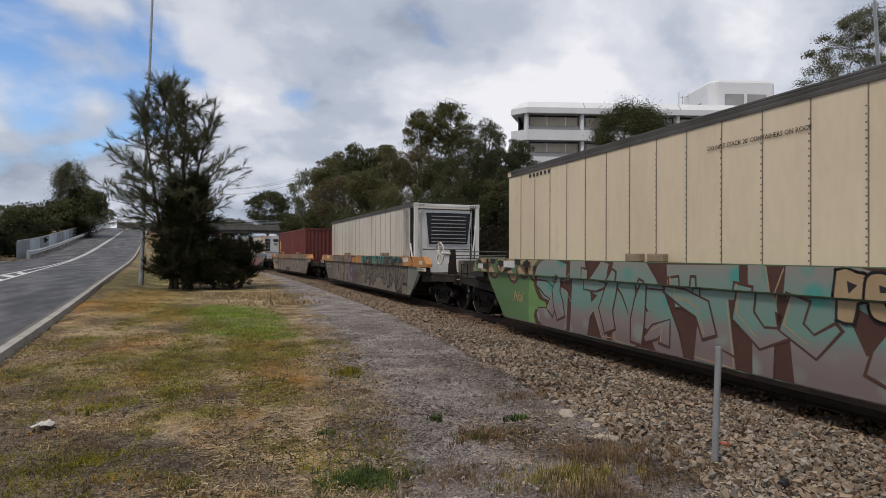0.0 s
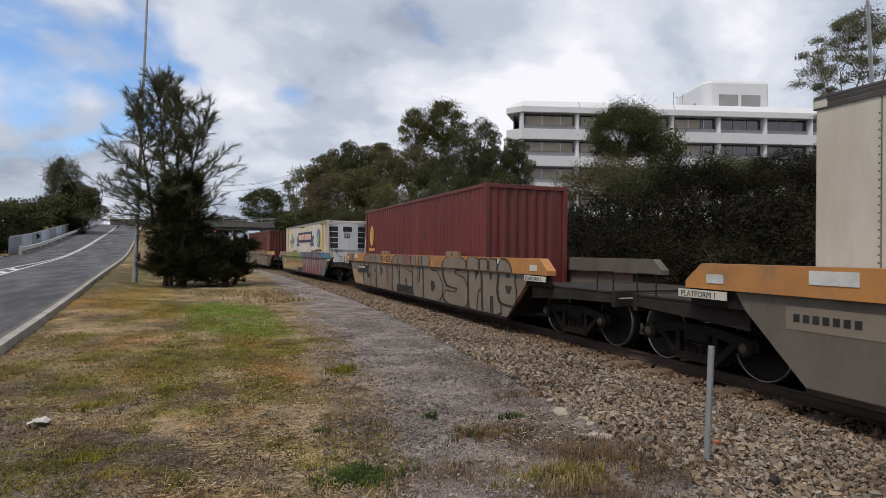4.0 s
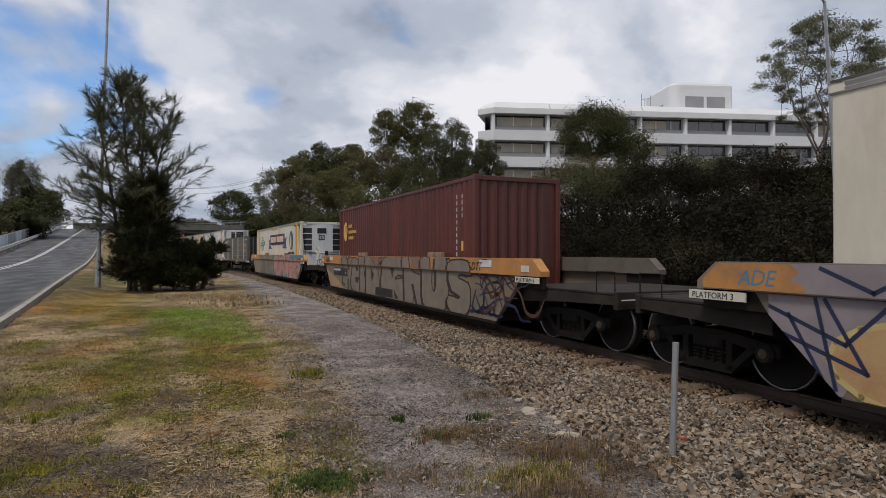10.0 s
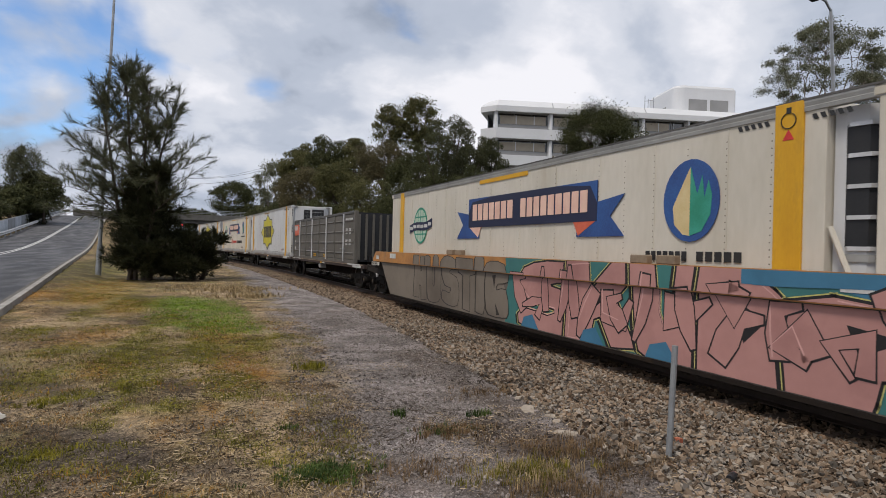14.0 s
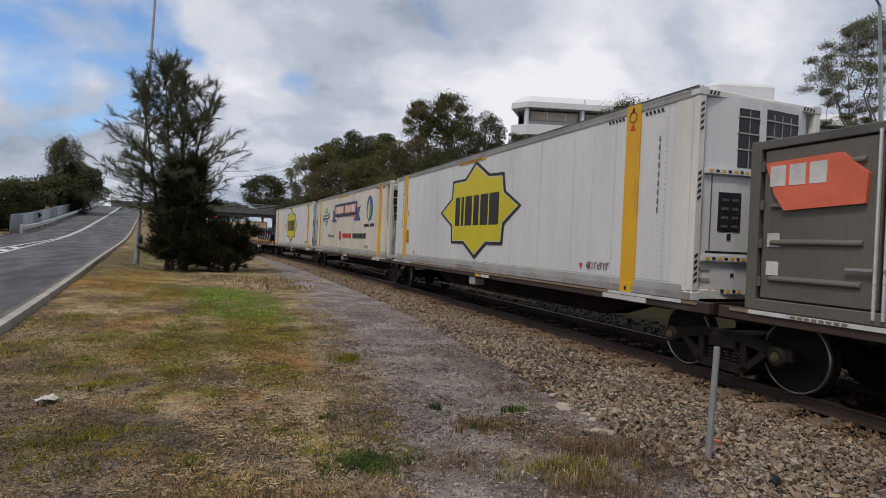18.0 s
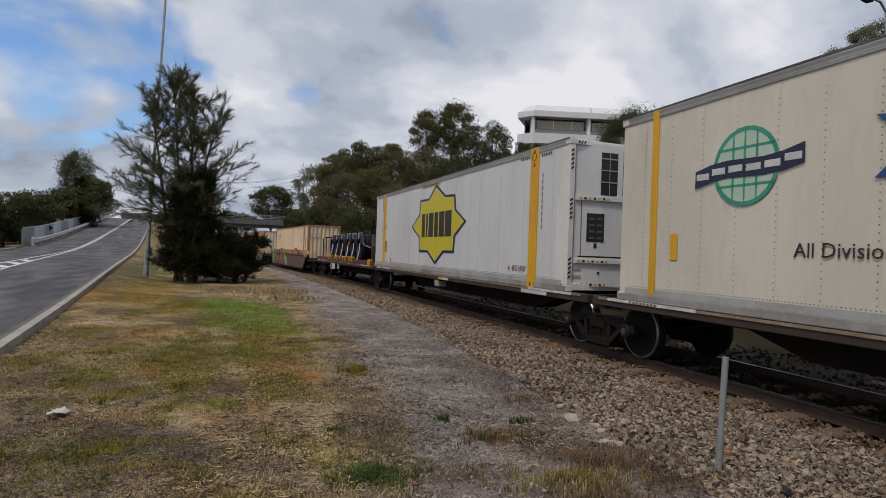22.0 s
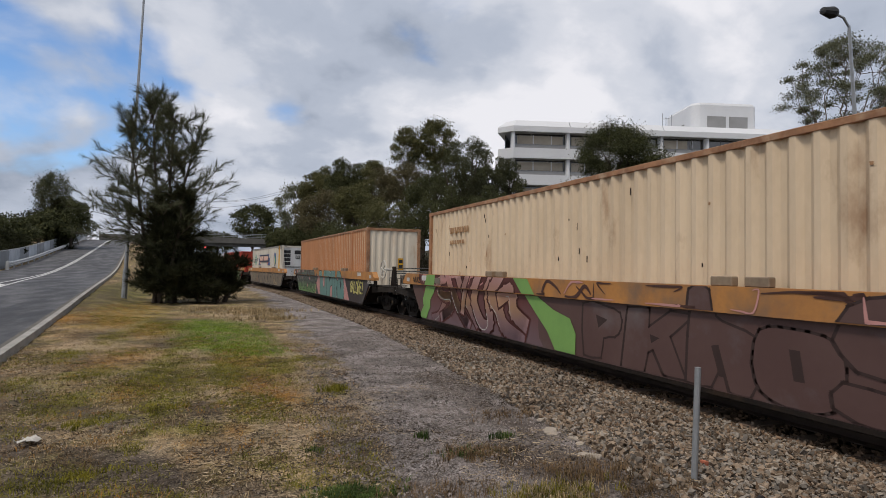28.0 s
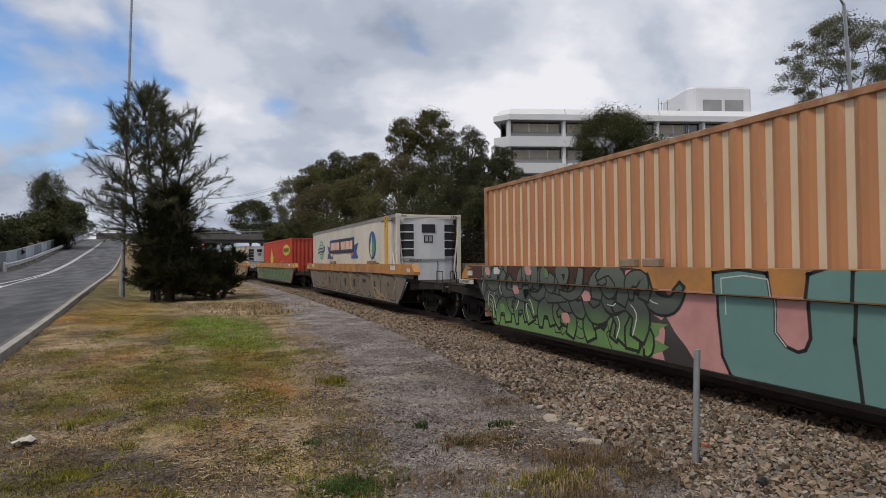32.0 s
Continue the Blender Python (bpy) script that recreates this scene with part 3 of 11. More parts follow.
def part(name, build, material, parent, label="", smooth=False):
    """Links a build (or a ready mesh) as one mesh object under a thing or a part."""
    me = build.mesh(name, material, smooth) if isinstance(build, Build) else build
    ob = new(name, me)
    ob.parent = parent
    if label:
        ob["label"] = label
    return ob


def thing(name, label, category, m=None, group="", kind="", build=None, material=None, smooth=False):
    ob = new(name, build.mesh(name, material, smooth) if build else None)
    if m is not None:
        ob.matrix_world = m
    return tagged(ob, label, category, group, kind)


LETTERS = {}


def letters(text, size, material, squeeze=1.0, shear=0.0, spacing=1.0):
    """Flat lettering with a little thickness, as a mesh in the x-y plane, its origin at the start of the baseline."""
    key = (text, size, material.name, squeeze, shear, spacing)
    if key not in LETTERS:
        cu = bpy.data.curves.new("lettering", "FONT")
        cu.body, cu.size, cu.extrude, cu.shear, cu.resolution_u = text, size, 0.0015, shear, 2
        cu.space_character = spacing
        ob = bpy.data.objects.new("lettering", cu)
        me = bpy.data.meshes.new_from_object(ob)
        bpy.data.objects.remove(ob)
        me.transform(Matrix.Diagonal((squeeze, 1, 1, 1)))
        me.materials.clear()
        me.materials.append(material)
        LETTERS[key] = me
    return LETTERS[key]


# the train's side faces -x: lettering there runs towards -y
SIDE = Matrix(((0, 0, -1, 0), (-1, 0, 0, 0), (0, 1, 0, 0), (0, 0, 0, 1)))


def letter_part(name, text, size, material, parent, x, y, z, facing=SIDE, **kw):
    ob = new(name, letters(text, size, material, **kw))
    ob.parent = parent
    ob.matrix_local = Matrix.Translation((x, y, z)) @ facing
    return ob


# ---- plan ----
RAIL_X, RAIL_Z = 7.53, 0.08  # centre of the track abreast of the camera, top of the rails


def bend(y):
    """The centre line of the track: x at y."""
    q = (y - 8) / 20
    return RAIL_X - 0.296 * q * q - 0.019 * q ** 3


def kerb_x(y):
    return -3.3 - 0.1 * (y - 11)


def smooth_at(y, table):
    """A smooth line through (y, value) pairs."""
    if y <= table[0][0]:
        return table[0][1]
    for (a, p), (b, q) in zip(table, table[1:]):
        if y <= b:
            k = (y - a) / (b - a)
            return p + (q - p) * k
    return table[-1][1]


def road_z(y):
    pts = [(15, 0.0), (30, 0.33), (60, 0.8), (75, 1.4), (105, 3.6), (150, 6.9), (172, 8.0), (200, 8.3)]
    return sum(smooth_at(y + d, pts) for d in (-8, -4, 0, 4, 8)) / 5


def step(a, b, x):
    k = min(1.0, max(0.0, (x - a) / (b - a)))
    return k * k * (3 - 2 * k)


def ground_z(x, y):
    """Height of the open ground: level by the track, a bank up to the road, a rise beyond the track."""
    k = kerb_x(y)
    z = road_z(y) * (1 - step(k + 0.4, k + 1.5 + 2.2 * road_z(y), x)) if y > 7 else 0.0
    c = bend(max(-40.0, min(160.0, y)))
    if x > c + 3.0:
        z += 3.2 * step(c + 4.0, c + 16.0, x) + 3.0 * step(c + 16, c + 60, x)
    if abs(x - c) < 4.2:
        z += -0.125 * (1 - step(1.15, 3.9, abs(x - c)))
    return z

# ---- ground, road and track ----
def fbm(x, y, s, seed=0.0, n=4):
    return noise.fractal(Vector((x * s + seed, y * s - seed, seed * 1.7)), 0.9, 2.0, n) * 0.5 + 0.5


def gravel_left(y):
    return smooth_at(y, [(-20, -0.6), (4.0, 1.0), (5.0, 1.25), (8.5, 1.75), (12, 2.1), (20, 2.45), (35, 2.9), (60, 2.6), (120, -3.0)])


def toe(y):
    """Where the ballast ends towards the camera."""
    return bend(y) - smooth_at(y, [(-20, 3.9), (3, 4.05), (6, 3.75), (15.6, 2.95), (43, 2.4), (120, 2.4)])


PATCHES = [  # x, y, half length x, y, kind, strength
    (0.3, 16.4, 1.0, 3.4, "lime", 1.0), (0.9, 14.8, 0.55, 2.0, "lime", 0.9), (-0.3, 18.5, 0.8, 2.6, "lime", 0.5), (-4.4, 33.0, 1.6, 8.0, "green", 0.8), (-4.8, 46.0, 1.6, 14.0, "green", 0.9), (-4.4, 30.0, 1.0, 4.0, "dead", 0.5), (-4.9, 42.0, 1.4, 12.0, "dead", 0.5), (0.75, 13.2, 0.45, 1.5, "lime", 0.7), (0.35, 11.0, 0.35, 1.3, "green", 0.9),
    (1.05, 10.7, 0.38, 0.9, "green", 0.95), (0.25, 9.7, 0.25, 0.6, "green", 0.8), (-0.7, 11.5, 0.32, 1.4, "green", 0.9), (0.57, 7.6, 0.36, 0.75, "green", 0.8), (1.72, 8.5, 0.2, 0.5, "green", 0.7), (-0.55, 8.2, 0.3, 0.9, "green", 0.6), (1.68, 11.5, 0.3, 0.6, "green", 0.7),
    (-2.9, 23.5, 1.2, 6.8, "rust", 0.55), (-2.6, 24.0, 1.3, 6.0, "green", 0.55), (-1.3, 18.4, 0.9, 2.4, "green", 0.6), (-1.5, 17.7, 0.6, 2.0, "rust", 0.8), (-2.6, 20.0, 0.5, 1.4, "rust", 0.7), (-1.2, 5.0, 0.9, 0.9, "bare", 0.8), (-2.0, 6.0, 0.7, 1.0, "bare", 0.7), (0.57, 11.8, 0.45, 1.2, "rust", 1.0), (-1.0, 9.1, 0.38, 0.6, "rust", 0.8), (0.27, 6.7, 0.14, 0.3, "rust", 0.5), (-0.15, 5.8, 0.08, 0.16, "rust", 0.7), (-4.1, 20.3, 0.65, 1.6, "rust", 0.7),
    (-2.4, 14.0, 0.7, 1.4, "straw", 1.0), (-0.26, 13.1, 0.32, 0.9, "straw", 0.9), (0.84, 6.8, 0.45, 0.6, "straw", 1.0), (1.0, 5.85, 0.48, 0.4, "straw", 0.9), (-1.5, 10.3, 0.3, 0.5, "straw", 0.9), (2.0, 11.4, 0.55, 1.0, "straw", 0.8), (0.8, 22.1, 0.8, 2.6, "straw", 0.9), (-2.9, 11.5, 0.38, 0.8, "straw", 0.9), (0.04, 8.7, 0.22, 0.65, "straw", 0.9), (1.7, 6.85, 0.28, 0.7, "straw", 0.7), (1.25, 9.2, 0.35, 0.8, "straw", 0.8), (1.6, 14.0, 0.5, 1.8, "straw", 0.7),
    (-0.05, 7.7, 0.24, 0.6, "bare", 0.7), (-0.96, 7.15, 0.34, 0.42, "bare", 0.8), (-0.67, 5.8, 0.32, 0.55, "bare", 0.9), (-1.1, 5.05, 0.2, 0.22, "bare", 1.0), (-0.36, 5.3, 0.26, 0.28, "bare", 0.9), (0.27, 4.85, 0.36, 0.25, "bare", 0.8), (-2.3, 9.2, 0.3, 0.8, "bare", 0.7), (-1.4, 8.2, 0.24, 0.32, "bare", 0.7), (-1.9, 7.0, 0.4, 0.8, "bare", 0.6), (-2.6, 17.0, 0.5, 1.6, "bare", 0.5),
    (-0.7, 10.0, 0.8, 1.8, "green", 0.6), (0.7, 9.2, 0.5, 1.4, "rust", 0.7), (-1.6, 12.5, 0.6, 1.4, "rust", 0.5), (0.5, 13.2, 0.5, 1.0, "green", 0.7), (1.2, 12.8, 0.3, 1.0, "lime", 0.5), (-0.4, 14.6, 0.5, 1.6, "green", 0.6), (-1.8, 8.6, 0.5, 0.8, "green", 0.6), (-2.6, 10.0, 0.5, 1.0, "green", 0.5), (0.9, 8.2, 0.3, 0.6, "rust", 0.5),
    (-1.1, 5.75, 0.17, 0.26, "green", 0.8), (-1.33, 5.5, 0.19, 0.37, "green", 0.9), (-0.73, 6.25, 0.14, 0.22, "green", 0.8), (0.31, 5.85, 0.12, 0.18, "green", 0.8), (0.49, 5.5, 0.15, 0.15, "green", 0.7), (-0.25, 4.82, 0.2, 0.16, "green", 0.8), (-2.57, 13.1, 0.3, 0.65, "green", 0.8), (-1.17, 7.6, 0.26, 0.46, "green", 0.7), (-0.11, 6.85, 0.25, 0.32, "green", 0.7), (-0.64, 6.9, 0.24, 0.3, "green", 0.6), (-1.9, 10.8, 0.4, 0.7, "green", 0.5), (-1.75, 6.0, 0.3, 0.4, "green", 0.5), (-2.2, 16.0, 0.5, 2.0, "green", 0.4),
    (1.0, 4.5, 0.30, 0.22, "green", 0.9), (2.35, 5.1, 0.45, 0.22, "straw", 0.5), (2.45, 4.0, 0.55, 0.28, "green", 0.55), (2.15, 5.8, 0.12, 0.12, "green", 0.5), (2.75, 5.45, 0.15, 0.15, "green", 0.5),
    (2.95, 4.55, 0.5, 0.5, "dead", 0.9), (3.3, 4.0, 0.5, 0.45, "dead", 0.9), (2.55, 3.5, 0.6, 0.4, "dead", 0.9), (3.35, 6.6, 0.3, 0.8, "dead", 0.8), (3.5, 8.6, 0.3, 1.1, "dead", 0.5), (1.75, 4.3, 0.4, 0.35, "dead", 0.6), (2.6, 5.0, 0.45, 0.3, "dead", 0.7), (3.3, 5.6, 0.2, 0.5, "dead", 0.8)]


def build_ground():
    def axis(parts):
        out = []
        for a, b, s in parts:
            out += list(np.arange(a, b, s))
        return np.array(out + [parts[-1][1]])
    xs = axis([(-900, -100, 100), (-100, -40, 12), (-40, -12, 2.0), (-12, -5, 0.35), (-5, 7, 0.11), (7, 14, 0.35), (14, 60, 2.5), (60, 120, 15), (120, 900, 120)])
    ys = axis([(-300, -40, 40), (-40, 0, 3.0), (0, 2.5, 0.25), (2.5, 12, 0.10), (12, 26, 0.2), (26, 50, 0.6), (50, 180, 3.0), (180, 400, 25), (400, 2400, 250)])
    nx, ny = len(xs), len(ys)
    vs, gr, ba, green, rust, straw, bare, shade, dead, lime, oil_shade = [], [], [], [], [], [], [], [], [], [], []
    for y in ys:
        gl, to = gravel_left(y), toe(y)
        near_y = 2 < y < 60
        for x in xs:
            z = ground_z(x, y)
            near = near_y and -6 < x < 9
            n1 = fbm(x, y, 0.9, 3.1) if near else 0.5
            n2 = fbm(x, y, 3.3, 7.7) if near else 0.5
            wob = (n1 - 0.5) * 1.3 + (n2 - 0.5) * 0.5
            g = step(gl - 0.45, gl + 0.45, x + wob)
            b = step(to - 0.22, to + 0.28, x + wob * 0.35)
            c = bend(max(-40.0, min(160.0, y)))
            b *= 1 - step(c + 2.6, c + 3.6, x)
            g *= 1 - step(c + 2.6, c + 4.0, x)
            k = {"green": 0.0, "rust": 0.0, "straw": 0.0, "bare": 0.0, "dead": 0.0, "lime": 0.0}
            if near:
                for px, py, rx, ry, kind, amount in PATCHES:
                    d = ((x - px) / rx) ** 2 + ((y - py) / ry) ** 2
                    if d < 2.5:
                        k[kind] += amount * max(0.0, 1 - d / 1.7 + (n2 - 0.5) * 1.2)
                z += (n2 - 0.5) * 0.05 * (1 - b) + (n1 - 0.5) * 0.06
            if x < kerb_x(y) + 0.06:
                z -= 0.12
            vs.append((x, y, z))
            # mask for oil stains and the painted shade beneath the train
            oil_shade.append(1 - step(1.05, 1.45, abs(x - c)) if x < c else 1 - step(1.6, 3.0, x - c))
            # tree shade on the far bank, carried by a darker ground colour
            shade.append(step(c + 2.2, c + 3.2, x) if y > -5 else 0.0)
            gr.append(g), ba.append(b), green.append(min(1, k["green"])), rust.append(min(1, k["rust"]))
            straw.append(min(1, k["straw"])), bare.append(min(1, k["bare"])), dead.append(min(1, k["dead"])), lime.append(min(1, k["lime"]))
    i = np.arange(nx * ny).reshape(ny, nx)
    fs = np.stack([i[:-1, :-1], i[:-1, 1:], i[1:, 1:], i[1:, :-1]], -1).reshape(-1, 4)
    me = raw_mesh("ground", vs, fs, M["ground"], True)
    for key, val in (("gravel", gr), ("ballast", ba), ("green", green), ("rust", rust), ("straw", straw), ("bare", bare), ("litter", shade), ("dead", dead), ("lime", lime), ("oil_shade", oil_shade)):
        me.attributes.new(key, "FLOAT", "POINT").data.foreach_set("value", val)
    return tagged(new("ground", me), "dry patchy grass verge with grey gravel path and ballast", "ground", kind="structure")


def ground_mat():
    mt = bpy.data.materials.new("ground")
    mt.use_nodes = True
    nt = mt.node_tree
    N, L = nt.nodes.new, nt.links.new
    b = nt.nodes["Principled BSDF"]
    co = N("ShaderNodeTexCoord")

    def noi(s, d=5.0, r=0.6, st=(1, 1, 1)):
        mp = N("ShaderNodeMapping")
        mp.inputs["Scale"].default_value = st
        L(co.outputs["Object"], mp.inputs[0])
        n = N("ShaderNodeTexNoise")
        n.inputs["Scale"].default_value, n.inputs["Detail"].default_value, n.inputs["Roughness"].default_value = s, d, r
        L(mp.outputs[0], n.inputs["Vector"])
        return n.outputs[0]

    def vor(s):
        n = N("ShaderNodeTexVoronoi")
        n.inputs["Scale"].default_value = s
        L(co.outputs["Object"], n.inputs["Vector"])
        return n

    def rng(v, lo, hi):
        n = N("ShaderNodeMapRange")
        n.inputs["From Min"].default_value, n.inputs["From Max"].default_value = lo, hi
        L(v, n.inputs["Value"])
        return n.outputs[0]

    def mixc(f, a, c, kind="MIX"):
        n = N("ShaderNodeMix")
        n.data_type, n.blend_type = "RGBA", kind
        if isinstance(f, float):
            n.inputs["Factor"].default_value = f
        else:
            L(f, n.inputs["Factor"])
        for k, v in (("A", a), ("B", c)):
            if isinstance(v, tuple):
                n.inputs[k].default_value = (*v, 1)
            else:
                L(v, n.inputs[k])
        return n.outputs["Result"]

    def att(k):
        n = N("ShaderNodeAttribute")
        n.attribute_name = k
        return n.outputs["Fac"]

    def mul(a, c):
        n = N("ShaderNodeMath")
        n.operation, n.use_clamp = "MULTIPLY", True
        for i, v in enumerate((a, c)):
            if isinstance(v, float):
                n.inputs[i].default_value = v
            else:
                L(v, n.inputs[i])
        return n.outputs[0]

    n_big, n_mid, n_fine, n_grit = noi(0.35), noi(2.2), noi(14.0, 6), noi(55.0, 3)
    grass = mixc(rng(n_mid, 0.42, 0.58), (0.222, 0.158, 0.086), (0.37, 0.272, 0.157))
    grass = mixc(mul(rng(noi(0.9, 7, 0.65), 0.47, 0.57), 0.65), grass, (0.150, 0.140, 0.030))
    grass = mixc(mul(rng(noi(1.3, 7, 0.68), 0.50, 0.60), 0.75), grass, (0.150, 0.120, 0.100))
    grass = mixc(mul(rng(noi(0.7, 7, 0.66), 0.57, 0.68), 0.5), grass, (0.27, 0.135, 0.035))
    grass = mixc(mul(att("straw"), 0.9), grass, (0.47, 0.365, 0.255))
    grass = mixc(mul(att("rust"), 0.85), grass, (0.36, 0.165, 0.030))
    grass = mixc(mul(att("green"), 0.9), grass, (0.150, 0.150, 0.018))
    grass = mixc(mul(att("lime"), 0.95), grass, (0.110, 0.175, 0.014))
    grass = mixc(mul(att("bare"), 0.92), grass, mixc(rng(n_fine, 0.45, 0.6), (0.125, 0.103, 0.092), (0.20, 0.17, 0.152)))
    grass = mixc(mul(rng(n_fine, 0.50, 0.62), 0.75), grass, (0.050, 0.042, 0.028))
    grass = mixc(mul(rng(noi(38.0, 4, 0.7), 0.54, 0.63), 0.75), grass, (0.44, 0.37, 0.27))
    grass = mixc(mul(rng(n_grit, 0.50, 0.61), 0.8), grass, (0.026, 0.022, 0.015))
    tone = mixc(rng(noi(0.55, 6, 0.6), 0.42, 0.58), (0.70, 0.66, 0.62), (1.35, 1.30, 1.2))
    grass = mixc(1.0, grass, tone, "MULTIPLY")
    v1 = vor(60.0)
    grav = mixc(rng(n_mid, 0.35, 0.65), (0.198, 0.176, 0.165), (0.282, 0.253, 0.237))
    grav = mixc(0.6, grav, mixc(rng(v1.outputs["Distance"], 0.1, 0.7), (0.50, 0.45, 0.43), (0.075, 0.064, 0.060)))
    grav = mixc(mul(rng(noi(0.8, 5), 0.54, 0.68), 0.5), grav, (0.21, 0.165, 0.14))
    grav = mixc(mul(rng(n_fine, 0.53, 0.64), 0.65), grav, (0.062, 0.055, 0.052))
    grav = mixc(mul(rng(noi(70.0, 3, 0.7), 0.57, 0.65), 0.6), grav, (0.56, 0.54, 0.53))
    grav = mixc(1.0, grav, mixc(rng(noi(1.1, 7, 0.65), 0.40, 0.60), (0.58, 0.56, 0.54), (1.18, 1.16, 1.16)), "MULTIPLY")
    v2 = vor(22.0)
    # cell edges go dark: shadow gaps between stones, painted into the colour
    bal = mixc(rng(v2.outputs["Distance"], 0.05, 0.6), (0.22, 0.19, 0.16), (0.034, 0.028, 0.023))
    bal = mixc(mul(rng(noi(1.5, 4), 0.50, 0.7), 0.4), bal, (0.16, 0.12, 0.09))
    # track bed blackened by oil and by the train's shadow, put into colour
    bal = mixc(mul(att("oil_shade"), 0.9), bal, mixc(rng(n_fine, 0.4, 0.65), (0.020, 0.016, 0.013), (0.045, 0.034, 0.026)))
    col = mixc(att("gravel"), grass, grav)
    col = mixc(att("ballast"), col, bal)
    col = mixc(mul(att("dead"), 0.85), col, mixc(rng(noi(30.0, 5, 0.7), 0.45, 0.60), (0.052, 0.040, 0.032), (0.15, 0.112, 0.085)))
    # bank ground: leaf litter with the trees' shade put into its colour
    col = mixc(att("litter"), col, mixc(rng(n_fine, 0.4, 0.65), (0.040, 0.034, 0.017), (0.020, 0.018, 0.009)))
    L(col, b.inputs["Base Color"])
    b.inputs["Roughness"].default_value = 0.95
    b.inputs["Specular IOR Level"].default_value = 0.15
    h = N("ShaderNodeMath")
    h.operation = "ADD"
    L(n_fine, h.inputs[0]), L(n_grit, h.inputs[1])
    bp = N("ShaderNodeBump")
    bp.inputs["Strength"].default_value, bp.inputs["Distance"].default_value = 0.9, 0.035
    L(h.outputs[0], bp.inputs["Height"])
    L(bp.outputs[0], b.inputs["Normal"])
    return mt


M["ground"] = ground_mat()
build_ground()


def strip(name, label, category, left, right, y0, y1, dy, dz, thick, material, parent=None, kind="structure", zf=None):
    """A band of road or line between two edges (functions of y), following the road's height."""
    ys = list(np.arange(y0, y1, dy)) + [y1]
    zf = zf or road_z
    vs = []
    for y in ys:
        a, c, z = left(y), right(y), zf(y) + dz
        vs += [(a, y, z), (c, y, z), (c, y, z - thick), (a, y, z - thick)]
    fs = []
    for i in range(len(ys) - 1):
        for k in range(4):
            fs.append((4 * i + k, 4 * i + (k + 1) % 4, 4 * i + 4 + (k + 1) % 4, 4 * i + 4 + k))
    n = 4 * (len(ys) - 1)
    fs += [(0, 1, 2, 3), (n + 3, n + 2, n + 1, n)]
    bd = Build().add(vs, fs)
    if parent:
        return part(name, bd, material, parent)
    return thing(name, label, category, kind=kind, build=bd, material=material)


def lane_off(y):
    """How far the painted median lies left of the kerb."""
    return smooth_at(y, [(10, 4.0), (27, 4.2), (45, 4.7), (70, 5.0), (110, 4.6), (170, 4.4)])


def median(y):
    return smooth_at(y, [(10, 1.7), (27, 1.45), (42, 0.7), (58, 0.25), (170, 0.25)])


GUARD_Y = 66.0  # where the guard rail and the screen begin


